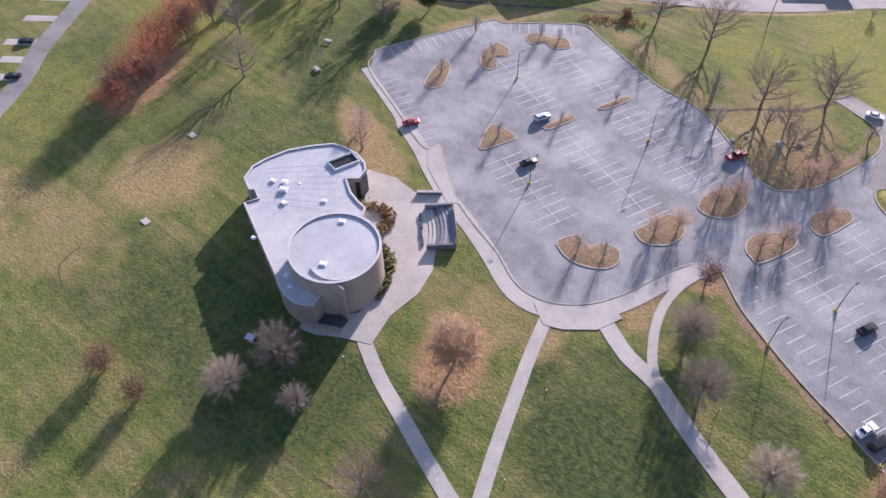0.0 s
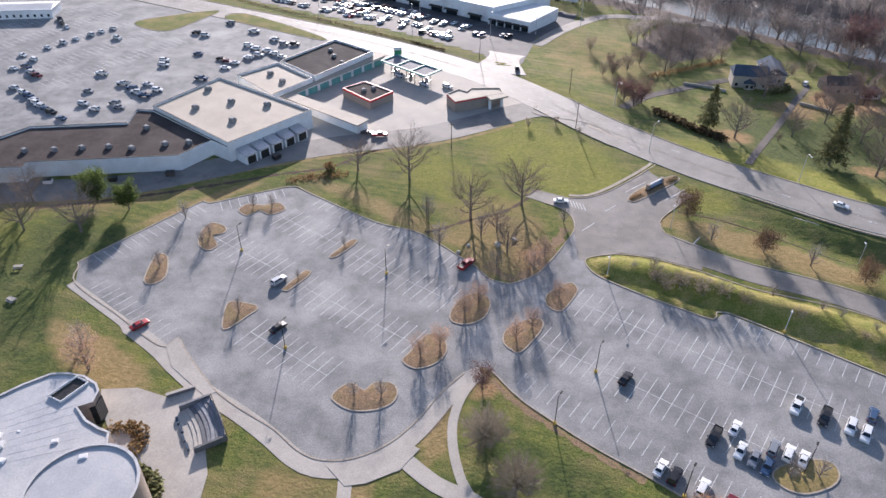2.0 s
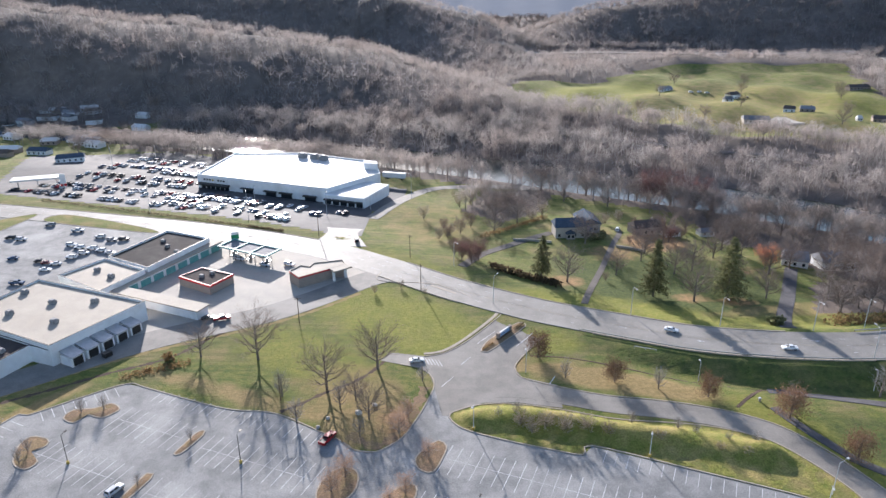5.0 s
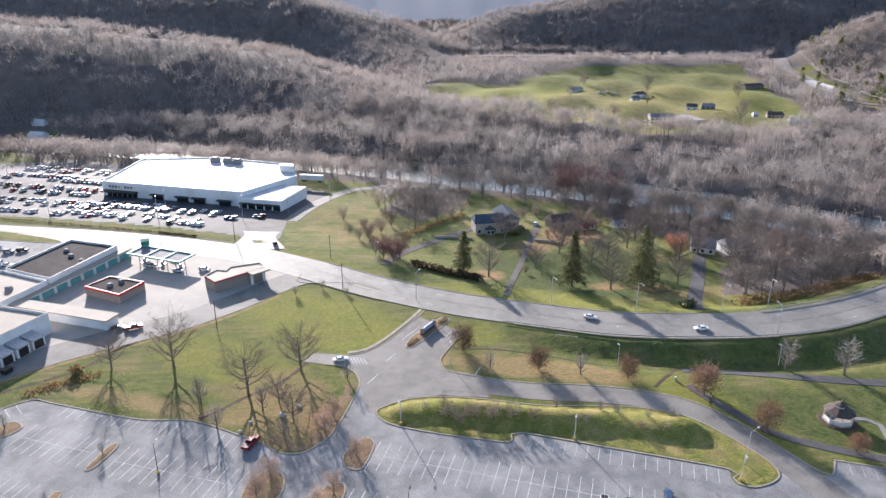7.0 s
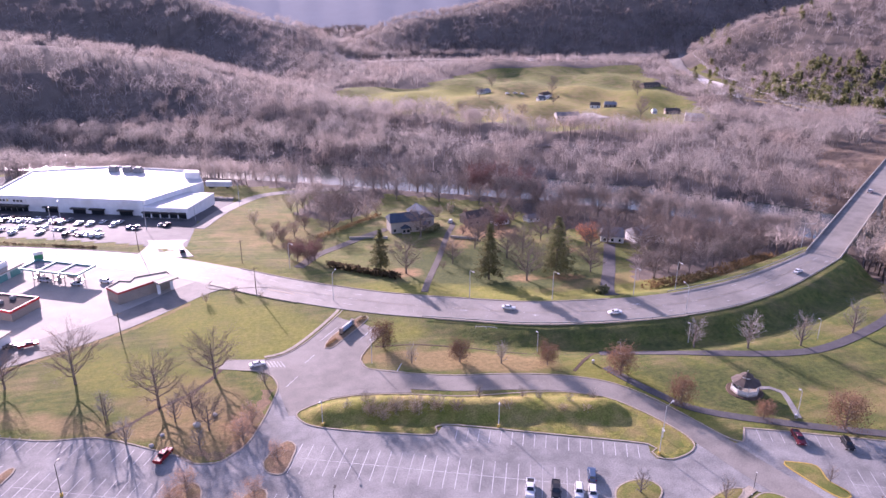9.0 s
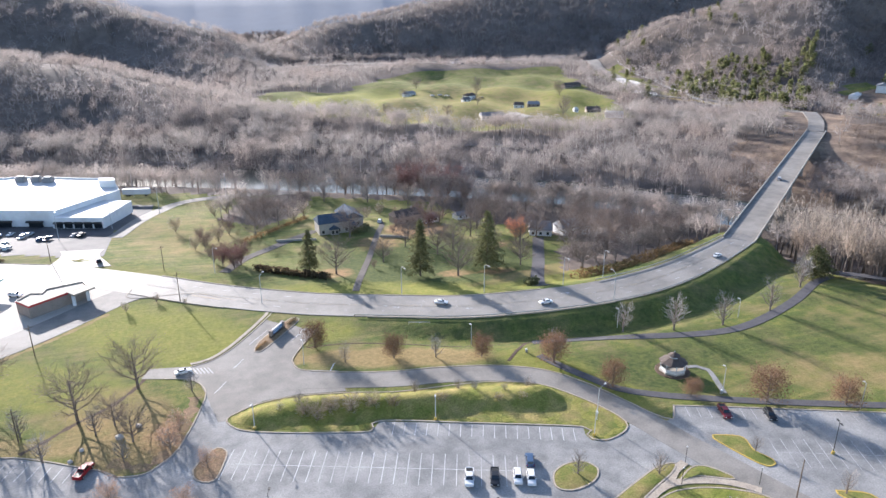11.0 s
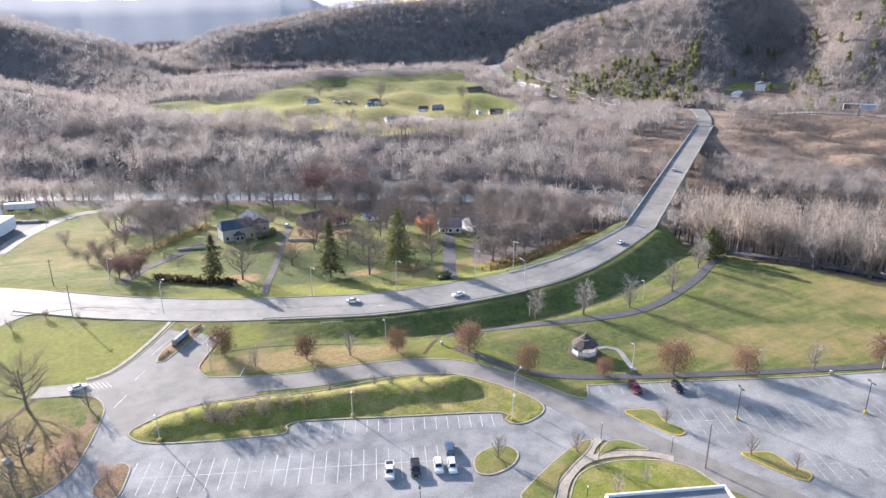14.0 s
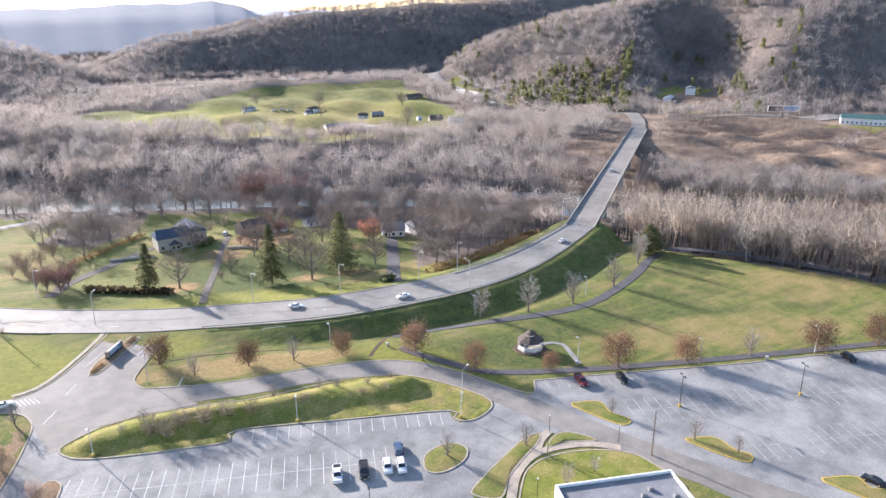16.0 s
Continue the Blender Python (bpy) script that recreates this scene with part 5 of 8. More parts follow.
def conifer(x, y, height, label="tall dark conifer with drooping boughs", lean_=0.0, thin=1.0):
    rng = random.Random(int(x * 3 + y))
    ob = thing("conifer", pose(x, y, float(ground(x, y))), label, "tree")
    part("trunk", tubes(((0, 0, -0.5), (0, 0, height * 0.95), height * 0.018, 0.04)), M_BARK, ob)
    vs, fs = [], []
    boughs = int(height * 11)
    for i in range(boughs):
        f = ((i + rng.random()) / boughs) ** 1.15
        z = height * (0.1 + 0.88 * f)
        rad = (height * 0.2 * (1 - f) ** 0.8 * rng.uniform(0.55, 1.15) + 0.25) * thin
        a = i * 2.39996 + rng.uniform(-0.5, 0.5)
        d = Vector((math.cos(a), math.sin(a), 0))
        side = Vector((-d.y, d.x, 0))
        droop = rng.uniform(0.1, 0.4)
        for s in range(int(6 + rad * 3.4)):
            t = rng.uniform(0.18, 1.0)
            p = Vector((0, 0, z)) + d * rad * t + Vector((0, 0, -droop * rad * t * t + 0.18 * rad * t)) + side * rng.gauss(0, 0.16 * rad * (1.2 - t) + 0.08)
            w = rng.uniform(0.12, 0.3)
            e = (d * rng.uniform(0.3, 0.9) + side * rng.uniform(-0.7, 0.7) + Vector((0, 0, rng.uniform(-0.6, 0.2)))).normalized() * rng.uniform(0.5, 1.0)
            n_ = e.cross(Vector((rng.uniform(-1, 1), rng.uniform(-1, 1), 1))).normalized() * w
            k = len(vs)
            vs += [tuple(p - e * 0.3), tuple(p + n_), tuple(p + e), tuple(p - n_)]
            fs += [(k, k + 1, k + 2), (k, k + 2, k + 3)]
    from_arrays("crown", vs, fs, M_CONIFER, parent=ob)
    return ob


for kind, x, y, h in (("pale", -76, 23.1, 10), ("pale", -73, 34, 12), ("pale", -63.4, 29.2, 7), ("thorn", -42.8, 26, 8.5), ("pale", -14.9, 90.9, 11), ("pale", -6.9, 80.8, 11.5), ("pale", 10.1, 72.5, 11), ("orange", -47.1, 56.3, 13.5),
                      ("oak", -98.3, 10.3, 7), ("oak", -87.7, 10.7, 5.5), ("orange", 27.4, 82.6, 9), ("maroon", -18.7, 106.2, 6.5), ("slim", -8.8, 176, 7), ("bare", -153.7, 89, 14), ("bare", -143, 135.6, 15), ("tan", -106, 88.9, 12), ("slim", -112, 95, 9), ("bare", -172.3, 102.4, 12),
                      ("bare", -159.7, 132.2, 13), ("green", -137, 149.8, 8.5), ("green", -149, 151, 10), ("bare", -167.7, 145.7, 13), ("green", -183, 137, 9), ("bare", -176, 138, 13), ("green", -192, 136, 10), ("bare", -200, 120, 13), ("slim", -118, 150, 7),
                      ("bare", -60, 188.2, 17), ("bare", -36, 171.5, 16), ("bare", -22.5, 182.7, 15.5), ("bare", -78.3, 190, 12), ("slim", -41.4, 155.5, 9), ("bare", -22.4, 157.3, 10), ("tan", -14, 151, 8), ("slim", -31, 163, 9), ("slim", -48, 168, 9), ("tan", -12, 158, 7), ("bare", -27, 166, 9), ("slim", -24, 150, 7),
                      ("oak", 26.4, 189.6, 9), ("oak", 46.9, 175.6, 8), ("oak", 71.4, 168.1, 7.5), ("oak", 89.5, 157.9, 9.5), ("oak", 98.2, 140.6, 8.5), ("oak", 115.3, 129.8, 5.5), ("oak", 132.1, 121.1, 10.5), ("oak", 150.1, 112.9, 8.5), ("oak", 187, 97.7, 10), ("oak", 205.2, 90.5, 10),
                      ("slim", 120.2, 169.6, 11.5), ("slim", 134.8, 163.6, 13.5), ("slim", 151.8, 161.4, 13), ("slim", 174, 165, 13), ("slim", 198.7, 177, 13.5), ("slim", 205, 182, 11), ("slim", 208, 184.5, 10), ("slim", 58.6, 172.1, 8), ("slim", 33, 177.9, 7), ("slim", 168.5, 106.1, 9.5), ("slim", 91, 160.5, 10),
                      ("slim", 17, 158.5, 6), ("slim", 62, 150, 5), ("slim", 47, 155.5, 5), ("slim", 76, 147, 5), ("slim", 71, 111.5, 7.5), ("slim", 49.5, 100, 6.5), ("slim", 44, 98.5, 7), ("slim", 88, 105.5, 7), ("slim", 121.5, 86.8, 7), ("slim", 125.8, 78.5, 6), ("slim", 114, 105, 5.5), ("slim", 86.5, 90, 6), ("slim", 94, 90, 5),
                      ("bare", 44.5, 248.5, 15), ("bare", 88, 232, 16), ("bare", 60, 296, 15), ("bare", 96, 300, 15), ("bare", 120, 292, 16), ("bare", 150, 258, 18), ("bare", 165, 252, 17), ("bare", 176, 248, 15), ("bare", 141, 240, 15), ("bare", 157, 238, 14), ("bare", 110, 330, 16), ("bare", 84, 362, 16), ("bare", 22, 335, 14), ("bare", 28, 352, 15),
                      ("bare", 128, 262, 15), ("bare", 184, 240, 14), ("bare", 168, 268, 17), ("rust", 129, 268, 10), ("bare", 98, 265, 14), ("bare", 134, 305, 15), ("bare", 172, 290, 17), ("bare", 188, 262, 16), ("bare", 198, 250, 14), ("bare", 20, 310, 12), ("bare", 70, 318, 9), ("bare", 112, 318, 13),
                      ("thorn", 88, 312, 5), ("thorn", 95, 317, 5.5), ("thorn", 84, 301, 5), ("thorn", 92, 305, 4.5), ("thorn", 101, 312, 5), ("thorn", 80, 296, 4), ("maroon", 99, 301, 8), ("thorn", 106, 306, 6), ("bare", 90, 262, 14), ("bare", 84, 285, 13), ("bare", 112, 280, 14), ("bare", 126, 285, 14), ("thorn", 60, 252, 3), ("maroon", 4, 270, 9), ("maroon", 8, 266, 8), ("maroon", 11, 271, 9), ("thorn", 1, 277, 6), ("thorn", 7, 280, 6.5), ("thorn", -2, 303, 6), ("thorn", 4, 309, 7), ("thorn", 9, 318, 7), ("thorn", -4, 315, 5), ("shrub", -6, 300, 5), ("shrub", -1, 306, 5), ("shrub", -14, 330, 6), ("shrub", 10, 360, 9), ("shrub", 18, 372, 9), ("shrub", 4, 352, 8),
                      ("shrub", 17.5, 153.5, 4.6), ("shrub", 24, 152.4, 4.8), ("shrub", 29, 151.3, 4.8), ("shrub", 34.4, 151.2, 4.6), ("shrub", 39.5, 149.8, 4.2), ("shrub", 20.5, 151, 4.2), ("shrub", 52, 147.5, 3.4), ("slim", 12, 157, 4.5), ("slim", 58, 152, 5.5), ("slim", 69, 146.5, 4.5), ("shrub", 66, 143.5, 2.6), ("shrub", 72, 142, 2.6), ("shrub", -28.7, 235.6, 3), ("shrub", -19.3, 240.6, 2.8), ("shrub", -10.2, 235.2, 2.2),
                      ("bare", 52, 392, 16), ("bare", 76, 382, 17), ("bare", 98, 374, 16), ("bare", 118, 364, 17), ("bare", 136, 352, 16), ("bare", 62, 372, 13), ("bare", 104, 352, 13), ("bare", 128, 334, 14), ("bare", 146, 330, 15), ("bare", 158, 318, 16), ("bare", 140, 270, 14), ("bare", 176, 266, 16), ("bare", 160, 246, 15), ("bare", 186, 232, 12), ("bare", 150, 228, 12), ("bare", 136, 222, 11), ("bare", 80, 276, 12), ("bare", 108, 250, 13), ("bare", 116, 236, 12), ("bare", 66, 260, 11), ("maroon", 100, 320, 7), ("maroon", 88, 318, 6), ("shrub", 76, 330, 5), ("shrub", 84, 336, 5), ("bare", 32, 326, 12), ("shrub", 40, 332, 6), ("shrub", 46, 340, 7), ("maroon", 130, 372, 13), ("maroon", 142, 366, 14), ("maroon", 110, 373, 17), ("maroon", 120, 369, 18), ("maroon", 131, 362, 16), ("bare", 104, 379, 16),
                      ("bare", 120, 640, 12), ("bare", 160, 600, 12), ("bare", 205, 570, 12), ("bare", 300, 540, 13), ("bare", 330, 590, 12), ("bare", 280, 690, 12), ("bare", 230, 740, 12), ("bare", 350, 640, 12), ("bare", 310, 760, 12), ("bare", 380, 700, 12), ("bare", 245, 600, 11), ("bare", 190, 650, 11),
                      ("slim", -45, 96.5, 6), ("slim", -39.5, 98.5, 6), ("tan", -34.5, 112, 7), ("tan", -31, 116.5, 7), ("tan", -28, 129, 7), ("tan", -25.5, 134, 7.5), ("tan", -6, 141, 6), ("tan", -14, 123, 6.5), ("tan", -11, 128.5, 6.5), ("slim", -82.5, 115.5, 6), ("slim", -73.5, 131, 4.5), ("slim", -67, 148, 4.5), ("slim", -101, 160, 6), ("slim", -95.5, 161.5, 6), ("slim", -106, 143, 5.5), ("slim", -106, 139, 5.5), ("slim", -112, 127, 6.5),
                      ("rust", -166, 56, 10), ("rust", -172, 66, 12), ("rust", -176, 75, 12.5), ("rust", -181, 83, 13), ("rust", -186, 93, 12), ("maroon", -171, 70, 9), ("maroon", -182, 90, 11), ("maroon", -169, 60, 10), ("rust", -178, 80, 10), ("maroon", -184, 101, 11), ("slim", -176, 104, 9), ("slim", -186, 112, 9)):
    tree(kind, x, y, h * 1.12 if kind == "oak" else h, group="park trees" if kind in ("oak", "slim", "tan") else "", wide=1.02 if kind == "oak" else 1.0)
conifer(35.3, 254.5, 17.5, "olive green conifer on a house lawn", thin=1.45)
conifer(74.3, 236.3, 23, "tall thin conifer on a house lawn", thin=1.3)
conifer(102.1, 237.6, 24, "broad tall spruce on a green house lawn", thin=1.75)
conifer(212.5, 184.6, 13, "broad dense evergreen beside a footpath", thin=2.7)
conifer(218, 187.4, 11, "broad dense evergreen beside a footpath", thin=3.2)
for k, (x, y, s) in enumerate(((-35.5, 153.6, 0.6), (-25.5, 160, 0.95), (-33.5, 157.5, 0.55), (-21.5, 163.5, 0.75))):
    b = bmesh.new()
    bmesh.ops.create_icosphere(b, subdivisions=3, radius=s)
    for v in b.verts:
        v.co *= 1 + 0.28 * noise.noise(v.co * 1.3 + Vector((k * 7, 0, 0)))
        v.co.z *= 0.7
    ob = put("boulder", b, M_ROCK, smooth=False)
    ob.location = (x, y, 0.35 * s)
    tagged(ob, "pale landscape boulder among fallen leaves", "boulder", "boulders under the trees")

for x, y, tn in ((-148.4, 116.7, 20), (-140.3, 104.7, -15)):
    ob = thing("picnic_table", pose(x, y, 0, 0, 0, tn), "weathered grey picnic table on the lawn", "table", "picnic tables")
    part("tabletop", boxes((-1.2, 1.2, -0.45, 0.45, 0.68, 0.75)), M_CONCRETE, ob)
    for s in (-1, 1):
        part("bench", boxes((-1.2, 1.2, s * 0.8 - 0.15, s * 0.8 + 0.15, 0.4, 0.46)), M_CONCRETE, ob)
        part("leg", boxes((s * 0.8 - 0.06, s * 0.8 + 0.06, -0.85, 0.85, 0, 0.68)), M_METAL, ob)


# ---- vehicles ----
def hull(profile, half, tuck, bm=None):
    """A side profile (x, z) given width, drawn in by tuck at its upper points."""
    bm = bm or bmesh.new()
    zt = max(z for _, z in profile)
    zb = min(z for _, z in profile)
    sides = []
    for s in (1, -1):
        sides.append([bm.verts.new((x, s * (half - tuck * ((z - zb) / (zt - zb)) ** 2), z)) for x, z in profile])
    n = len(profile)
    bm.faces.new(sides[0])
    bm.faces.new(sides[1][::-1])
    for i in range(n):
        bm.faces.new((sides[0][i], sides[1][i], sides[1][(i + 1) % n], sides[0][(i + 1) % n]))
    bmesh.ops.recalc_face_normals(bm, faces=bm.faces)
    bmesh.ops.bevel(bm, geom=[e for e in bm.edges if abs(e.verts[0].co.y - e.verts[1].co.y) < 0.05], offset=0.07, segments=2, affect="EDGES")
    return bm


CAR_SHAPES = {  # body profile, glass profile, roof (x0, x1, z), half width, wheels x, wheel radius
    "sedan": ([(-2.3, 0.35), (2.28, 0.35), (2.3, 0.62), (2.05, 0.78), (0.95, 0.95), (-1.55, 0.98), (-2.25, 0.9)], [(-1.6, 0.93), (0.98, 0.9), (0.25, 1.4), (-0.95, 1.42)], (-1.0, 0.3, 1.4), 0.91, (1.4, -1.4), 0.33),
    "suv": ([(-2.3, 0.42), (2.3, 0.42), (2.33, 0.8), (2.1, 1.0), (1.05, 1.12), (-2.2, 1.14), (-2.32, 0.9)], [(-2.2, 1.08), (1.1, 1.05), (0.45, 1.68), (-1.95, 1.7)], (-2.0, 0.5, 1.68), 0.96, (1.42, -1.42), 0.38),
    "pickup": ([(-2.85, 0.5), (2.8, 0.5), (2.85, 0.95), (2.65, 1.12), (1.35, 1.2), (-2.8, 1.2), (-2.88, 0.9)], [(-0.95, 1.12), (1.4, 1.12), (0.75, 1.82), (-0.75, 1.84)], (-0.8, 0.8, 1.82), 1.0, (1.85, -1.8), 0.42),
}
CARS = {}


def car(kind, colour, x, y, turn, group="parked cars", z=None, full=True, label=""):
    key = (kind, colour, full)
    if key not in CARS:
        body, glass, (rx0, rx1, rz), half, wx, wr = CAR_SHAPES[kind]
        root = new({"sedan": "car", "suv": "sport_utility_vehicle", "pickup": "pickup_truck"}[kind])
        if kind == "pickup":
            b = hull(body, half, 0.06)
            part("body", b, M_CAR[colour], root)
            part("cargo_bed", boxes((-2.65, -1.05, -0.78, 0.78, 1.12, 1.235)), M_DARKMETAL, root, "open dark cargo bed")
            for s in (1, -1):
                part("bed_rail", boxes((-2.8, -1.0, s * 0.84 - 0.08, s * 0.84 + 0.08, 1.15, 1.32)), M_CAR[colour], root)
            part("tailgate", boxes((-2.87, -2.74, -0.9, 0.9, 0.75, 1.32)), M_CAR[colour], root)
        else:
            part("body", hull(body, half, 0.08), M_CAR[colour], root)
        part("cabin", hull(glass, half - 0.08, 0.22), M_CAR[colour], root)
        hb, ht = half - 0.08, half - 0.3
        (rb, zb0), (fb, zb1), (ft, zt1), (rt, zt0) = glass
        R0, F0, F1, R1 = [{s: Vector((x, s * w, z)) for s in (1, -1)} for x, z, w in ((rb, zb0, hb), (fb, zb1, hb), (ft, zt1, ht), (rt, zt0, ht))]

        def pane(name, c, u0, u1, v0, v1):
            nrm = (c[1] - c[0]).cross(c[3] - c[0]).normalized()
            if nrm.dot((c[0] + c[2]) / 2 - Vector((0, 0, zb0))) < 0:
                nrm = -nrm
            b = bmesh.new()
            b.faces.new([b.verts.new(c[0].lerp(c[1], u).lerp(c[3].lerp(c[2], u), v) + nrm * 0.03) for u, v in ((u0, v0), (u1, v0), (u1, v1), (u0, v1))])
            ext = bmesh.ops.extrude_face_region(b, geom=b.faces[:])
            bmesh.ops.translate(b, verts=[v for v in ext["geom"] if isinstance(v, bmesh.types.BMVert)], vec=-nrm * 0.025)
            bmesh.ops.recalc_face_normals(b, faces=b.faces[:])
            part(name, b, M_GLASS, root)

        pane("windscreen", (F0[1], F0[-1], F1[-1], F1[1]), 0.06, 0.94, 0.06, 0.92)
        pane("rear_window", (R0[1], R0[-1], R1[-1], R1[1]), 0.1, 0.9, 0.2, 0.9)
        for s in (1, -1):
            for u0, u1 in ((0.1, 0.47), (0.52, 0.9)):
                pane("side_window", (R0[s], F0[s], F1[s], R1[s]), u0, u1, 0.18, 0.86)
        for xw in wx:
            for s in (1, -1):
                w = part("wheel", tubes(((xw, s * (half - 0.2), wr), (xw, s * (half + 0.02), wr), wr, wr), n=12), M_TYRE, root)
                if full:
                    part("rim", tubes(((xw, s * (half - 0.15), wr), (xw, s * (half + 0.035), wr), wr * 0.6, wr * 0.6), n=10), M_RIM, w)
        if full:
            xf, xr = max(p[0] for p in body), min(p[0] for p in body)
            zf = body[2][1]
            for s in (1, -1):
                part("headlight", boxes((xf - 0.2, xf + 0.015, s * (half - 0.28) - 0.17, s * (half - 0.28) + 0.17, zf - 0.14, zf + 0.03)), M_LAMP, root)
                part("tail_light", boxes((xr - 0.02, xr + 0.15, s * (half - 0.2) - 0.12, s * (half - 0.2) + 0.12, zf, zf + 0.2)), M_TAIL, root)
                part("mirror", boxes((glass[1][0] - 0.45, glass[1][0] - 0.25, s * (half + 0.1) - 0.1, s * (half + 0.1) + 0.1, glass[0][1] + 0.02, glass[0][1] + 0.17)), M_CAR[colour], root)
        CARS[key] = root
        root["fresh"] = 1
    root = CARS[key]
    zz = (0.05 if y < 300 and x > -250 else float(ground(x, y)) + 0.06) if z is None else z
    m = pose(x, y, zz, 0, 0, turn)
    if root.get("fresh"):
        del root["fresh"]
        root.matrix_basis = m
        ob = root
    else:
        ob = copy_thing(root, m)
    nice = {"sedan": "sedan", "suv": "sport utility vehicle", "pickup": "pickup truck with an open bed"}[kind]
    return tagged(ob, label or "%s %s parked on asphalt" % (colour, nice), "car" if kind != "pickup" else "truck", group)


for kind, colour, x, y, turn in (("sedan", "red", -103.2, 104.6, 62), ("sedan", "black", -70.3, 112.3, 66), ("suv", "silver", -78, 128.9, 66), ("pickup", "red", -32, 148.2, 65), ("sedan", "black", 11.8, 116.6, 66),
                                 ("sedan", "white", 19.6, 94, 68), ("suv", "black", 22.3, 92.8, 68), ("suv", "white", 27.4, 91.3, 68), ("suv", "maroon", 32.3, 88.9, 68), ("sedan", "grey", 35.3, 88.4, 68), ("pickup", "black", 30.1, 104.5, 248), ("sedan", "white", 34.5, 108, 68),
                                 ("sedan", "white", 35.1, 102.3, 248), ("sedan", "grey", 37.6, 101, 248), ("suv", "grey", 41.6, 104.6, 68), ("sedan", "blue", 39.9, 99.6, 248), ("suv", "white", 44.4, 104, 68), ("sedan", "white", 47.1, 103.4, 68),
                                 ("pickup", "white", 47.7, 117.6, 248), ("pickup", "black", 53, 115.9, 248), ("suv", "white", 57.8, 114.4, 248), ("suv", "white", 60.4, 113, 248), ("suv", "blue", 62.9, 118.9, 68),
                                 ("pickup", "maroon", 117.7, 120, 250), ("suv", "black", 127.6, 115.2, 250), ("suv", "black", 189.4, 90, 250), ("sedan", "black", 140.4, 57.2, 95), ("sedan", "white", -11, 186.9, 12),
                                 ("pickup", "red", -79, 214.5, 20), ("sedan", "black", -84, 215, 20), ("sedan", "black", -218, 57.4, 40), ("sedan", "black", -204, 46, 50)):
    car(kind, colour, x, y, turn, full=x > -150)
car("sedan", "white", 71, 203, -24, "cars on the highway", 1.85, label="white sedan on the highway")
car("sedan", "white", 103, 189.5, 176, "cars on the highway", 2.95, label="white sedan on the highway")
car("sedan", "white", 184, 204, 24, "cars on the highway", 3.95, label="white sedan on the highway")
car("suv", "silver", 293, 287, 38, "cars on the highway", 4.35, label="silver vehicle on the bridge")
car("suv", "black", -42, 289, 100, "cars on the highway", 0.1, label="dark vehicle turning off the highway")
rng = random.Random(5)
KINDS, TINTS = ("sedan", "suv", "sedan", "suv", "pickup"), ("white", "silver", "black", "grey", "silver", "blue", "white", "red", "grey", "black")
for row in range(9):
    for k in range(62):
        if rng.random() < (0.32 if k < 26 else 0.6):
            x, y = -62 - k * 2.95 + row * 4.0, 314 + k * 0.95 + row * 11.2 + (4.2 if row % 2 else 0)
            if inside(STORE_LOT, x, y) and not inside([(-152, 379), (-70, 347), (-30, 335), (-10, 420), (-150, 470)], x, y) and rng.random() < (0.95 if x < -150 else 0.7):
                car(rng.choice(KINDS), rng.choice(TINTS), x, y, 72 + rng.choice((0, 180)), "cars at the supermarket", full=False)
MALL_CARS = ([(-235, 216), (-228, 213), (-224, 211), (-219, 208), (-216, 206), (-213, 204), (-209, 202.5), (-205, 200.5), (-198, 197)], -10), ([(-257, 247), (-249, 244), (-246, 236), (-240, 231.5), (-235, 229), (-250, 233)], -15), \
    ([(-253, 258), (-250, 265), (-248, 271), (-245, 278), (-243, 283), (-240, 288), (-230, 277)], -25), ([(-274, 293), (-269, 288), (-263, 284)], -40), ([(-210, 238), (-204, 221), (-198, 210), (-191, 207), (-187, 214), (-183, 211)], 0), \
    ([(-195, 231), (-189, 228), (-185, 225), (-180, 223), (-185, 233), (-178, 229)], 5), ([(-193, 258), (-190, 253), (-198, 293), (-192, 291), (-183, 269), (-167, 244)], 0), \
    ([(-170, 266), (-166, 264), (-162, 263), (-163, 257), (-166, 284), (-161, 281), (-155, 280)], 5), ([(-158, 294), (-151, 290), (-146, 291), (-159, 270), (-156, 274.5), (-145, 275), (-150, 277.5), (-189, 310), (-172, 302)], 0)
MALL_TINTS = ("white", "silver", "white", "grey", "silver", "maroon", "white", "black", "silver", "blue")
for pts, turn in MALL_CARS:
    for x, y in pts:
        car(rng.choice(KINDS), rng.choice(MALL_TINTS), x, y, turn + rng.choice((0, 180)), "cars at the mall", full=False, z=0.06)


# ---- lamps and poles ----
def lot_lamp(x, y, turn=0, height=8.5, base=True, heads=1, arm=0.9, group="parking lot lamps", label="tall slim parking lot lamp on a yellow concrete base", z=None, pole=None, dark=True):
    m = pole or (M_DARKMETAL if dark else M_POLE)
    ob = thing("lamp_post", pose(x, y, float(ground(x, y)) if z is None else z, 0, 0, turn), label, "lamp post", group)
    if base:
        part("base", tubes(((0, 0, -0.2), (0, 0, 0.75), 0.38, 0.36), n=12), M_YELLOW, ob, "yellow painted concrete base")
    part("pole", tubes(((0, 0, 0.0), (0, 0, height), 0.11, 0.07)), m, ob)
    for k in range(heads):
        s = 1 - 2 * k
        part("arm", tubes(((0, 0, height - 0.1), (s * arm, 0, height + 0.12), 0.05, 0.045), n=6), m, ob)
        part("lamp_head", boxes((min(s * arm, s * (arm + 0.75)), max(s * arm, s * (arm + 0.75)), -0.2, 0.2, height + 0.03, height + 0.2)), m, ob)
    return ob


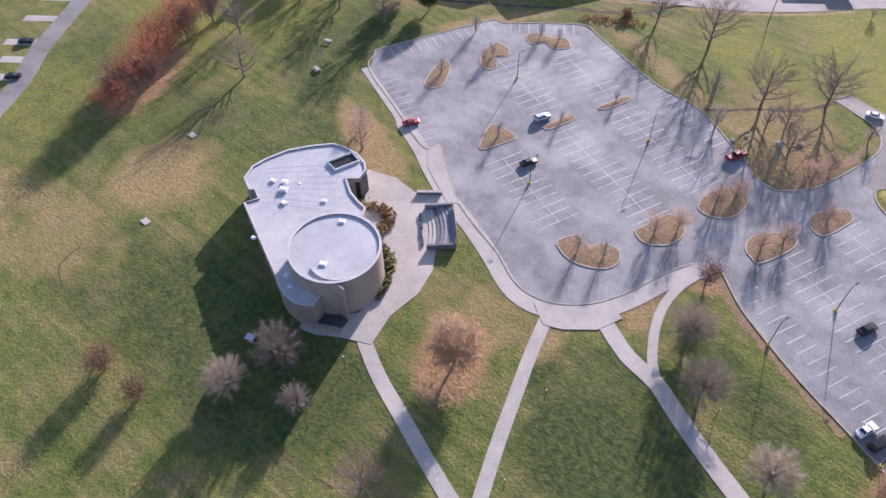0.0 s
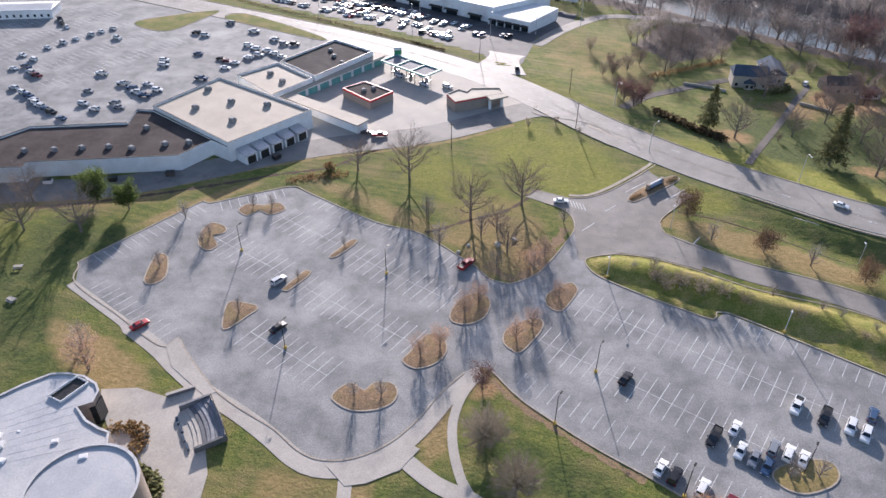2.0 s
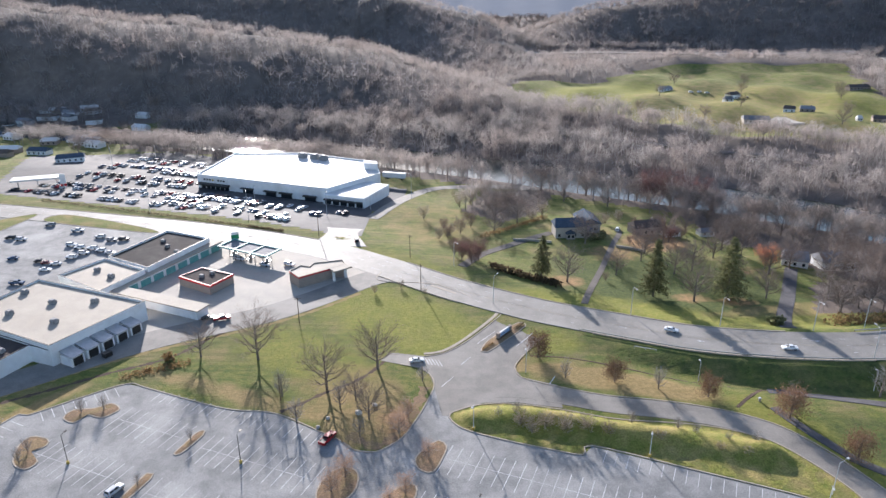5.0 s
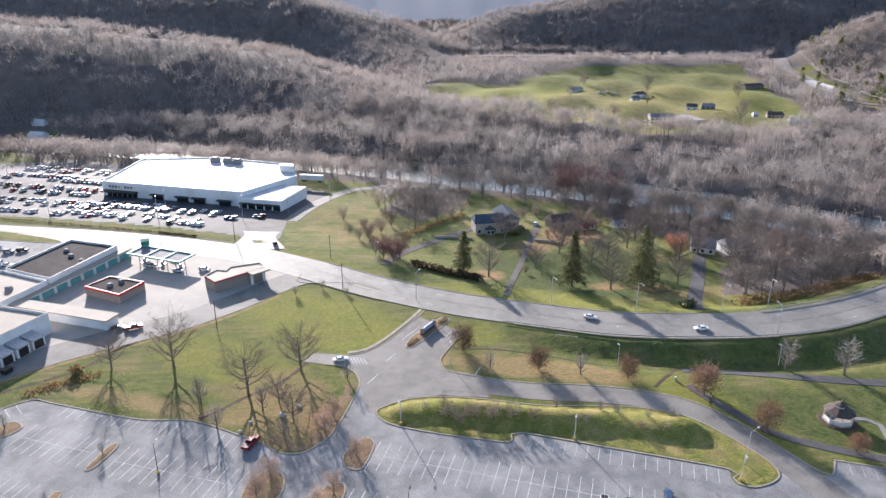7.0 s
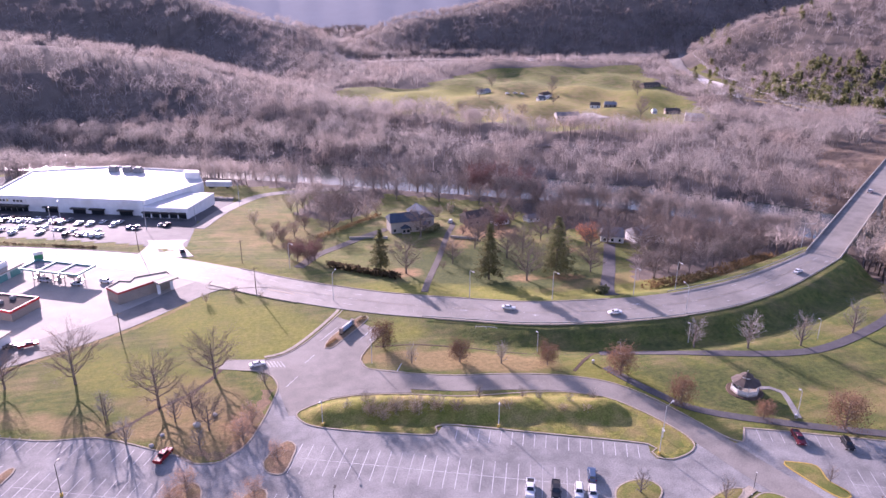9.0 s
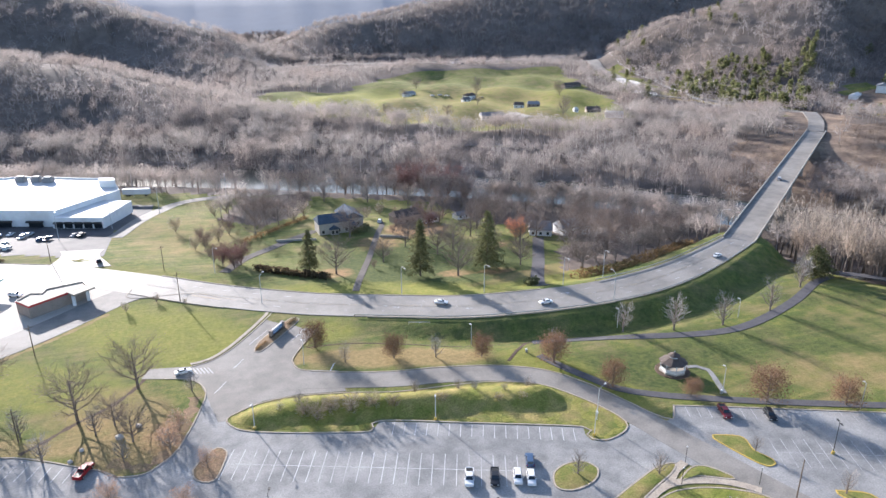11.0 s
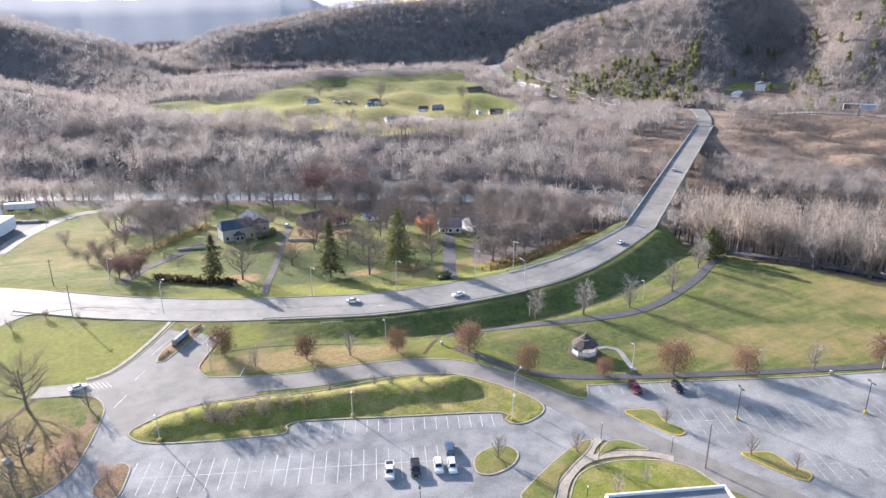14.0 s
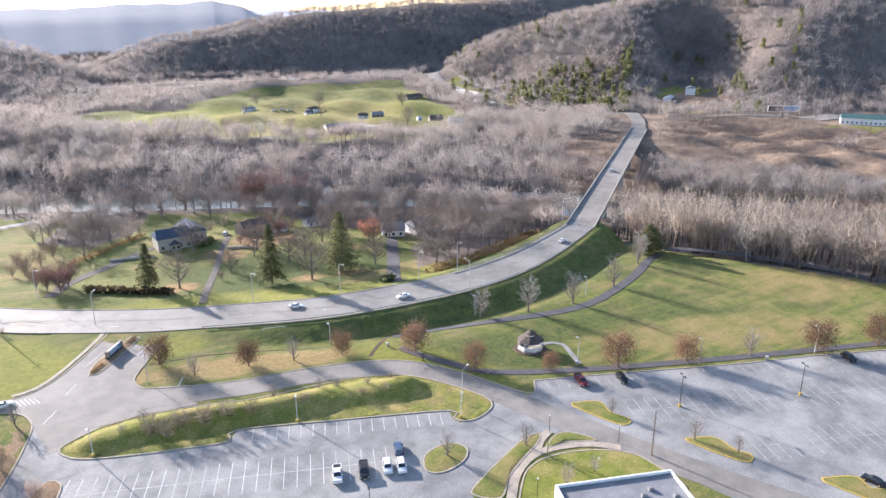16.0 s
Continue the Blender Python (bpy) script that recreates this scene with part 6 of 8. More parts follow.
def street_lamp(x, y, turn, height=10.5, z=None):
    ob = thing("street_lamp", pose(x, y, float(ground(x, y)) if z is None else z, 0, 0, turn), "pale metal street lamp with a curved arm", "street lamp", "highway street lamps")
    part("pole", tubes(((0, 0, -0.2), (0, 0, height - 0.6), 0.13, 0.09), ((0, 0, height - 0.6), (0.6, 0, height), 0.09, 0.07), ((0.6, 0, height), (2.4, 0, height + 0.2), 0.07, 0.05)), M_POLE, ob)
    part("lamp_head", boxes((2.3, 3.2, -0.18, 0.18, height + 0.1, height + 0.28)), M_POLE, ob)
    return ob


def path_lamp(x, y, height=4.2, label="slim path lamp with a small pale globe"):
    ob = thing("path_lamp", pose(x, y, float(ground(x, y))), label, "lamp post", "path lamps")
    part("pole", tubes(((0, 0, -0.1), (0, 0, height), 0.07, 0.05), n=6), M_DARKMETAL, ob)
    b = bmesh.new()
    bmesh.ops.create_uvsphere(b, u_segments=10, v_segments=6, radius=0.16, matrix=Matrix.Translation((0, 0, height + 0.2)))
    part("globe", b, M_LAMP, ob, "pale globe")
    return ob


def utility_pole(x, y, height=11, arm=True):
    ob = thing("utility_pole", pose(x, y, float(ground(x, y)), 0, 0, 30), "brown wooden utility pole with a crossarm", "utility pole", "utility poles")
    part("pole", tubes(((0, 0, -0.3), (0, 0, height), 0.17, 0.11)), M_WOOD, ob)
    if arm:
        part("crossarm", boxes((-1.2, 1.2, -0.07, 0.07, height - 0.9, height - 0.75)), M_WOOD, ob)
    return ob


for x, y, tr in ((-65.9, 106.6, 70), (-51.8, 139.4, 70), (-94, 139, 70), (5.2, 117.2, 70), (-1.9, 100.1, 70), (24, 88.8, 70), (46.5, 99.5, 70)):
    lot_lamp(x, y, tr, heads=1)
for x, y in ((130.2, 98.4), (160.2, 85.9), (196, 70)):
    lot_lamp(x, y, 68, heads=2, arm=0.5, label="twin-headed dark parking lot lamp on a yellow base")
for x, y in ((48.2, 142), (81.9, 122.8), (5.3, 152.8)):
    lot_lamp(x, y, 250, 7.5, label="berm lamp on a yellow concrete base", dark=False)
lot_lamp(86, 128.5, 30, 9.0, False, 1, 2.6, label="tall pale lamp with a long arm beside the drive", dark=False)
for x, y, h in ((125.1, 129.4, 7), (152.2, 110.4, 7.5), (185.3, 97.5, 8), (21.6, 180.5, 7.5), (72, 178, 6.5), (120, 172.5, 6.5), (160, 164, 6.5)):
    lot_lamp(x, y, 100, h, False, 1, 0.3, "park lamps", "slim pale park lamp beside a footpath", dark=False)
for x, y, tr in ((0.7, 262, -60), (14.6, 227, 60), (61.2, 216.6, -80), (88, 206.5, -80), (116, 201.5, -90), (124.5, 182.4, 90), (204, 227, -45), (-42, 345, -60), (-150, 330, -70), (-100, 326, -70), (12, 400, -90), (-22, 368, 120), (-191, 442, -70), (-214, 430, -70), (-153, 468, -70), (-100, 340, -70), (-62, 330, -70), (-37, 417, 120), (-240, 349, -70), (133, 203, -95)):
    street_lamp(x, y, tr, 13.5 if y > 320 else 10.5)
for x, y, h in ((109.1, 88.1, 11), (-11.7, 238.2, 11), (-17.5, 271, 10), (-60, 296, 11), (-52, 212, 10), (-48, 166, 9)):
    utility_pole(x, y, h, x < 0)
for x, y in ((-26.5, 31.5), (-62.4, 41), (-28.6, 60.6), (-24, 42), (-2.5, 78), (90.5, 101), (79, 90.5), (96, 107), (106.5, 95.5)):
    path_lamp(x, y)


# ---- buildings ----
def outline_shift(poly, d):
    """A plan outline moved inwards by d."""
    if area(poly) < 0:
        poly = poly[::-1]
    n, out = len(poly), []
    for i in range(n):
        p, a, b = Vector(poly[i]), Vector(poly[i - 1]), Vector(poly[(i + 1) % n])
        e1, e2 = (p - a).normalized(), (b - p).normalized()
        nrm = (Vector((-e1.y, e1.x)) + Vector((-e2.y, e2.x)))
        nrm = nrm.normalized() if nrm.length > 0.05 else Vector((-e1.y, e1.x))
        out.append(tuple(p + nrm * d / max(0.4, nrm.dot(Vector((-e1.y, e1.x))))))
    return out


def shell(poly, height, wall, roof, coping, parent, par=0.6, names=("wall", "roof", "parapet"), thick=0.4):
    """Walls with a roof set behind a parapet and its coping."""
    if area(poly) < 0:
        poly = poly[::-1]
    inner = outline_shift(poly, thick)
    n = len(poly)
    bm = bmesh.new()
    lo = [bm.verts.new((x, y, -0.3)) for x, y in poly]
    hi = [bm.verts.new((x, y, height + par)) for x, y in poly]
    hin = [bm.verts.new((x, y, height + par)) for x, y in inner]
    lin = [bm.verts.new((x, y, height - 0.1)) for x, y in inner]
    for i in range(n):
        j = (i + 1) % n
        bm.faces.new((lo[i], lo[j], hi[j], hi[i]))
        bm.faces.new((hi[i], hi[j], hin[j], hin[i]))
        bm.faces.new((hin[i], hin[j], lin[j], lin[i]))
    part(names[0], bm, wall, parent)
    part(names[1], prism(inner, height - 0.4, height), roof, parent)
    mid = outline_shift(poly, thick / 2)
    part(names[2], band(mid, thick + 0.08, height + par + 0.1, 0.14, True), coping, parent)


def local(poly):
    cx_, cy_ = sum(p[0] for p in poly) / len(poly), sum(p[1] for p in poly) / len(poly)
    return (cx_, cy_), [(x - cx_, y - cy_) for x, y in poly]


def roof_unit(parent, x, y, z, s=1.0, turn=0.0, m=None, name="roof_unit", tall=1.0):
    b = boxes((-0.7 * s, 0.7 * s, -0.55 * s, 0.55 * s, 0, 0.75 * s * tall), (-0.5 * s, 0.5 * s, -0.4 * s, 0.4 * s, 0.75 * s * tall, 0.95 * s * tall))
    bmesh.ops.rotate(b, verts=b.verts, matrix=Matrix.Rotation(radians(turn), 3, "Z"))
    bmesh.ops.translate(b, verts=b.verts, vec=(x, y, z))
    return part(name, b, m or M_DUCT, parent)


# the arts hall: a curved low block with a tall drum
HALL = [(-114.3, 59), (-116, 63), (-115.6, 67), (-114, 72.4), (-111, 77), (-107.3, 81.2), (-104, 82.2), (-100, 82.4), (-96.2, 81.2), (-94.4, 79.6), (-93.6, 76.5), (-95.8, 74.6), (-92, 72.2), (-88.5, 71.2), (-85.7, 70.8), (-82, 64),
        (-76, 52), (-74.4, 44.3), (-77.6, 42.6), (-81, 42.6), (-84, 43.6), (-86.2, 44.8), (-108, 53.9), (-106.6, 56.9), (-109.4, 58.2), (-110.2, 57.3)]
(hx, hy), hl = local(HALL)
hall = thing("arts_hall", pose(hx, hy, 0), "tan brick arts hall with pale roof and tall round drum", "building")
shell(hl, 6.2, M_BRICK, M_ROOF, M_PALECOPING, hall, 0.22)
dx_, dy_, dr_ = -79.5 - hx, 56.0 - hy, 9.7
circle = [(dx_ + dr_ * math.cos(a * math.pi / 36), dy_ + dr_ * math.sin(a * math.pi / 36)) for a in range(72)]
shell(circle, 10.5, M_BRICK, M_ROOF, M_PALECOPING, hall, 0.25, ("drum_wall", "drum_roof", "drum_parapet"), 0.45)
part("drum_fin", boxes((dx_ + 7.0, dx_ + 9.4, dy_ - 6.6, dy_ - 6.2, -0.3, 10.6)), M_BRICK, hall, "brick fin wall beside the drum")
part("drum_inner_ring", band([(dx_ + 6.2 * math.cos(a * math.pi / 36) + 2.6, dy_ + 6.2 * math.sin(a * math.pi / 36) - 1.2) for a in range(-22, 0)], 0.25, 10.85, 0.4), M_PALECOPING, hall)
for k in range(8):
    a, b = Vector((-113.2, 64.5)).lerp(Vector((-107, 55.5)), k / 7), Vector((-98, 80)).lerp(Vector((-89, 66.5)), k / 7)
    part("roof_seam", band([(a.x - hx, a.y - hy), (b.x - hx, b.y - hy)], 0.07, 6.22, 0.03), M_ROOF, hall)
for x, y, s, tn in ((-108.5, 63, 1.0, 20), (-106, 64.5, 1.1, 20), (-104.2, 62.6, 1.4, 25), (-101, 59.8, 1.0, 0), (-94.5, 66.2, 0.9, 30), (-103, 66.5, 0.5, 0), (-98, 48.6, 0.7, 0), (-84.5, 46.4, 0.8, 10), (-81.6, 44.8, 0.8, 10)):
    roof_unit(hall, x - hx, y - hy, 6.0, s, tn, M_WHITE, "roof_vent", 0.7)
for x, y in ((-78, 51.4), (-83.6, 62)):
    roof_unit(hall, x - hx, y - hy, 10.2, 1.1, 30, M_WHITE, "roof_vent", 0.6)
well = [(-103.4 - hx, 75.6 - hy), (-99.9 - hx, 74.8 - hy), (-97.9 - hx, 80.8 - hy), (-101.4 - hx, 81.6 - hy)]
# no recess: a dark plate level with the roof gives the opening's shade
part("roof_well", prism(well, 5.9, 6.27), M_DARKMETAL, hall, "dark plate standing for a shaded roof well")
part("well_curb", band(well, 0.25, 6.75, 0.6, True), M_WHITE, hall)
part("entrance_glazing", prism([(-95.9 - hx, 74.9 - hy), (-93.4 - hx, 76.4 - hy), (-94.0 - hx, 79.4 - hy), (-95.4 - hx, 78.8 - hy)], 0, 5.2), M_GLASS, hall, "dark glazed entrance")
part("loading_wall", prism([(-77.5 - hx, 42.6 - hy), (-74 - hx, 43.4 - hy), (-69 - hx, 46 - hy), (-69.4 - hx, 46.6 - hy), (-74.2 - hx, 44.1 - hy), (-77.5 - hx, 43.2 - hy)], -0.2, 1.3), M_BRICK, hall)
part("service_door", boxes((-75.6 - hx, -75.4 - hx, 45.2 - hy, 47.6 - hy, 0, 3)), M_DARKMETAL, hall, "dark service door")
# amphitheatre steps
amph = thing("stepped_seating", pose(-72.8, 81.2, 0.15, 0, 0, -45.5), "curved grey concrete steps with dark rails on the plaza", "seating")
for k in range(7):
    arc = [(x, -2.9 + k * 0.9 + 0.9 * (1 - (x / 6.2) ** 2)) for x in np.linspace(-5.9, 5.9, 14)]
    part("step", band([(float(a), float(b)) for a, b in arc], 0.9, 0.16 + 0.16 * k, 0.2 + 0.16 * k), M_GREYROOF if k > 1 else M_CONCRETE, amph)
for s in (-1, 1):
    part("side_wall", boxes((s * 6.3 - 0.25, s * 6.3 + 0.25, -3.2, 3.4, 0, 1.5)), M_GREYROOF, amph, "grey side wall")
part("back_rail", boxes((-6, 6, 3.5, 3.6, 1.2, 2.0)), M_DARKMETAL, amph, "dark back rail")
for k in range(4):
    part("bench", boxes((-4.6 + k * 2.6, -2.6 + k * 2.6, -4.6 + 0.2 * (k % 2), -4.1 + 0.2 * (k % 2), 0, 0.5)), M_BLUEROOF, amph, "blue-grey bench")
low = thing("low_wall", pose(-82, 88, 0.15, 0, 0, 40), "low dark retaining wall at the plaza edge", "wall")
part("wall", boxes((-3, 3, -0.3, 0.3, -0.2, 0.8)), M_GREYROOF, low)
part("coping", boxes((-3.1, 3.1, -0.38, 0.38, 0.8, 0.92)), M_CONCRETE, low)
utility = thing("utility_cabinet", pose(-81.6, 33.1, 0, 0, 0, 20), "dark green utility cabinet with a pale lid", "cabinet")
part("body", boxes((-0.9, 0.9, -0.7, 0.7, 0, 1.3)), M_DARKMETAL, utility)
part("lid", boxes((-0.95, 0.95, -0.75, 0.75, 1.3, 1.42)), M_METAL, utility)
for x, y in ((-143.8, 63.9), (-126.4, 38.1)):
    slab = tagged(put("concrete_slab", boxes((x - 1.1, x + 1.1, y - 0.8, y + 0.8, -0.1, 0.2)), M_CONCRETE), "small square concrete slab in the grass", "slab", "slabs in the grass")


def hedge(name, line, width, height, m, label, n=900, size=0.45, z0=0.1):
    rng = random.Random(len(line) * 31 + int(abs(line[0][0])))
    pts = curve(line, step=0.6)
    (cx_, cy_) = pts[len(pts) // 2]
    lie = ground([p[0] for p in pts], [p[1] for p in pts]).tolist()
    places = [Vector((x - cx_ + rng.uniform(-width / 2, width / 2), y - cy_ + rng.uniform(-width / 2, width / 2), g + z0 + rng.uniform(0.1, height))) for (x, y), g in zip(pts, lie) for _ in range(12)]
    vs, fs = leaf_clumps(rng, places, size, n, 0.15)
    ob = from_arrays(name, vs, fs, m)
    ob.location = (cx_, cy_, 0)
    return tagged(ob, label, "hedge")


hedge("hedge", [(-80.5, 68), (-75, 66.6), (-71.5, 62.5), (-70, 58)], 2.0, 1.3, M_CONIFER, "clipped dark hedge beside a round wall", 1500)
hedge("planting", [(-90, 75.5), (-87, 76.8), (-83.5, 75.6), (-82.5, 72)], 3.0, 0.9, M_STRAW, "low tan and rust shrubs in a plaza bed", 1400, 0.3)
hedge("hedge", [(16, 262), (28, 252), (40, 243)], 3.0, 2.2, M_HEDGE, "dark ragged hedge along a house lawn", 2600, 0.45)
hedge("hedge", [(63, 300), (68, 303), (71, 309)], 3.0, 2.4, M_CONIFER, "dark evergreen bushes beside a house", 1100, 0.35)
hedge("hedge", [(14, 304), (26, 314), (38, 326), (47, 336)], 2.6, 1.6, M_STRAW, "tan scrub bank along a drive", 1900, 0.3)
for run in ([(-215, 350), (-180, 338), (-150, 328)], [(-150, 328), (-122, 318), (-95, 308.6)], [(-95, 308.6), (-78, 302)]):
    hedge("hedge", run, 1.4, 0.7, M_HEDGE, "low dark clipped hedge between a parking lot and the highway", 700, 0.3)
hedge("hedge", [(107, 210), (110.5, 211.5)], 3.2, 2.4, M_CONIFER, "rounded dark evergreen bush by a driveway", 900, 0.5)
hedge("hedge", [(128, 212), (150, 214), (175, 222), (200, 236)], 6.0, 2.6, M_STRAW, "tan thicket along the highway edge", 9000, 0.3)


# shopping strip
def block(name, poly, height, wall, roof, label, par=0.7, coping=None, units=(), unit_size=1.3, category="building", z=0.0):
    (cx_, cy_), pl = local(poly)
    ob = thing(name, pose(cx_, cy_, z), label, category)
    shell(pl, height, wall, roof, coping or M_WHITE, ob, par)
    for x, y in units:
        roof_unit(ob, x - cx_, y - cy_, height, unit_size, -22)
    return ob


# dark copings on these four stores stand for the shade inside their parapets
strip = block("shopping_strip", [(-330, 105), (-209.3, 150), (-195.4, 180.2), (-191.6, 181.5), (-164.7, 191.5), (-168, 202), (-161.6, 203), (-121.2, 184), (-129.4, 187), (-134.2, 174.8), (-178.4, 158.5), (-178, 155.4), (-204.2, 146.5), (-326, 98)], 5.0, M_WHITEWALL, M_DARKROOF, "long white shopping strip with a brown gravel roof", 0.6, M_DARKMETAL,
              units=[(-185, 165), (-176, 168), (-168, 171.5), (-160, 174.5), (-152, 175.5), (-143, 181), (-156, 190), (-195, 160), (-136, 184)], unit_size=1.4)
big = block("department_store", [(-161.6, 203), (-151, 233), (-104.6, 214.6), (-121.2, 183.9)], 6.6, M_WHITEWALL, M_TANROOF, "white block store with a broad tan roof", 0.6, M_DARKMETAL, units=[(-150, 222), (-146, 206), (-128, 200), (-122, 215), (-136, 214)], unit_size=1.6)
bx, by = big.location.x, big.location.y
for k in range(5):
    a = Vector((-119.6 + 2.4 * k, 185.6 + 4.9 * k))
    b = boxes((0, 5.2, 0, 4.4, 0, 3.2))
    bmesh.ops.rotate(b, verts=b.verts, matrix=Matrix.Rotation(radians(63 - 90), 3, "Z"))
    bmesh.ops.translate(b, verts=b.verts, vec=(a.x - bx, a.y - by, 0))
    bay = part("loading_bay", b, M_WHITEWALL, big, "white loading bay box")
    for nm, list_, m in (("bay_roof", [(-0.1, 5.5, -0.05, 4.45, 3.2, 3.4)], M_METAL), ("dock_door", [(5.2, 5.28, 0.6, 3.8, 0.15, 2.8)], M_DARKMETAL)):
        b = boxes(*list_)
        if nm == "bay_roof":
            for v in b.verts:
                v.co.z += 0.16 * (5.5 - v.co.x)
        bmesh.ops.rotate(b, verts=b.verts, matrix=Matrix.Rotation(radians(63 - 90), 3, "Z"))
        bmesh.ops.translate(b, verts=b.verts, vec=(a.x - bx, a.y - by, 0))
        part(nm, b, m, bay, "sloped metal roof" if nm == "bay_roof" else "dark dock door")
block("annex_store", [(-148.3, 240.5), (-137.8, 257), (-117.5, 245.6), (-126, 226)], 4.8, M_WHITEWALL, M_TANROOF, "low annex with a tan flat roof", 0.7, M_DARKMETAL, units=[(-136, 246), (-128, 240)], unit_size=1.5)
block("corner_store", [(-137.5, 258.5), (-124.7, 288.2), (-103.5, 279), (-117, 247)], 5.0, M_WHITEWALL, M_BLACKROOF, "low store with a dark worn flat roof", 0.7, M_DARKMETAL, units=[(-118, 270), (-112, 264), (-122, 276)], unit_size=1.2)
# covered walk beside the filling station
arcade = thing("covered_walk", pose(-108, 240, 0), "long low pale-roofed storage row with teal doors", "building")
for nm, pl, z0, z1, m in (("roof", [(-121, 233), (-98.5, 281), (-102.5, 282.5), (-126, 232)], 3.2, 3.6, M_TANROOF), ("wall", [(-121.4, 233.2), (-99.2, 280.8), (-102.1, 282), (-125.4, 232.2)], 0, 3.2, M_WHITEWALL),
                          ("roof", [(-126, 230.5), (-120.5, 234), (-84.6, 219.4), (-87, 213.6)], 3.25, 3.65, M_TANROOF), ("wall", [(-125.4, 230.8), (-120.5, 233.4), (-85.2, 219), (-87.4, 214.2)], 0, 3.25, M_WHITEWALL)):
    part(nm, prism([(x + 108, y - 240) for x, y in pl], z0, z1), m, arcade)
for k in range(8):
    a, b_ = Vector((-120.6, 234.4)), Vector((-99.4, 279.8))
    p0, p1 = a.lerp(b_, (k + 0.12) / 8), a.lerp(b_, (k + 0.88) / 8)
    nrm = Vector((0.9, -0.42)) * 0.12
    part("roller_door", prism([(p0.x + 108, p0.y - 240), (p1.x + 108, p1.y - 240), (p1.x + nrm.x + 108, p1.y + nrm.y - 240), (p0.x + nrm.x + 108, p0.y + nrm.y - 240)], 0.1, 2.6), M_TEAL, arcade, "teal roller door")
kiosk = block("filling_station_shop", [(-103.8, 243), (-97.7, 251.6), (-83.7, 245), (-89.3, 234.3)], 3.4, M_BRICK, M_DARKROOF, "small station shop with a red parapet band", 0.3, M_RED, units=[(-95, 243), (-92, 246)], unit_size=1.2)
kp = [(x - kiosk.location.x, y - kiosk.location.y) for x, y in [(-103.8, 243), (-97.7, 251.6), (-83.7, 245), (-89.3, 234.3)]]
part("red_band", band(outline_shift(kp, 0.05), 0.5, 3.75, 0.8, True), M_RED, kiosk, "red parapet band")
can = thing("fuel_canopy", pose(-84, 270, 0, 0, 0, -27), "teal-edged fuel canopy over pump islands", "canopy")
part("roof_frame", boxes((-13, 13, -5, -4.2, 4.4, 5.0), (-13, 13, 4.2, 5, 4.4, 5.0), (-13, -12.2, -4.2, 4.2, 4.4, 5.0), (12.2, 13, -4.2, 4.2, 4.4, 5.0), (-4.6, -3.9, -4.2, 4.2, 4.4, 4.9), (3.9, 4.6, -4.2, 4.2, 4.4, 4.9)), M_TEAL, can)
part("roof_deck", boxes((-12.2, 12.2, -4.2, 4.2, 4.3, 4.5)), M_GREYROOF, can)
for x in (-9, 0, 9):
    for y in (-2.5, 2.5):
        part("column", tubes(((x, y, -0.1), (x, y, 4.4), 0.18, 0.18)), M_METAL, can)
    part("pump_island", boxes((x - 0.6, x + 0.6, -2.2, 2.2, 0, 0.25), (x - 0.35, x + 0.35, -0.6, 0.6, 0.25, 1.8)), M_METAL, can)
stop_ = thing("pump_canopy", pose(-236, 384, float(ground(-236, 384)), 0, 0, 18), "long pale flat canopy on posts beside the highway", "canopy")
part("roof_deck", boxes((-13, 13, -4, 4, 4.6, 5.5)), M_WHITEROOF, stop_)
for x in (-10, 0, 10):
    part("column", tubes(((x, 0, -0.3), (x, 0, 4.6), 0.25, 0.25)), M_METAL, stop_)
tower = thing("price_sign", pose(-219, 380, float(ground(-219, 380)), 0, 0, 18), "tall white roadside sign with a red foot panel", "sign")
part("post", boxes((-0.25, 0.25, -0.25, 0.25, -0.3, 3)), M_METAL, tower)
part("panel", boxes((-1.5, 1.5, -0.2, 0.2, 3, 8.5)), M_WHITE, tower, "white sign panel")
part("panel", boxes((-1.5, 1.5, -0.24, 0.24, 1.6, 2.9)), M_RED, tower, "red sign panel")
pylon = thing("station_sign", pose(-93, 281, 0, 0, 0, 25), "green and white pylon sign", "sign")
part("post", boxes((-0.2, 0.2, -0.2, 0.2, 0, 5)), M_METAL, pylon)
part("panel", boxes((-1.6, 1.6, -0.25, 0.25, 4.4, 6.3)), M_GREEN, pylon, "green sign panel")
part("panel", boxes((-1.6, 1.6, -0.25, 0.25, 6.35, 7.6)), M_WHITE, pylon, "white sign panel")
for sx, sy, kind, col in ((-76, 262, "sedan", "silver"), (-88, 268, "suv", "silver"), (-80, 274, "sedan", "red"), (-66, 262, "suv", "white")):
    car(kind, col, sx, sy, -25, "cars at the filling station", 0.06, False)
bank = block("drive_in_bank", [(-62.5, 246.5), (-59.2, 252.2), (-55.5, 250.8), (-54.6, 254.4), (-43.6, 257.6), (-41.4, 252.6), (-47, 248.6), (-57.7, 240.2)], 4.2, M_BRICK, M_TANROOF, "small brick drive-in bank with a red-trimmed roof", 0.25, M_TANROOF)
bp = [(x - bank.location.x, y - bank.location.y) for x, y in [(-62.5, 246.5), (-59.2, 252.2), (-55.5, 250.8), (-54.6, 254.4), (-43.6, 257.6), (-41.4, 252.6), (-47, 248.6), (-57.7, 240.2)]]
part("red_band", band(outline_shift(bp, 0.05), 0.45, 4.35, 0.45, True), M_RED, bank, "red roof band")
for x, y in ((-45.5, 247.0), (-41.5, 250.2)):
    part("canopy_column", boxes((x - 0.5 - bank.location.x, x + 0.5 - bank.location.x, y - 0.5 - bank.location.y, y + 0.5 - bank.location.y, 0, 3.9)), M_WHITE, bank)
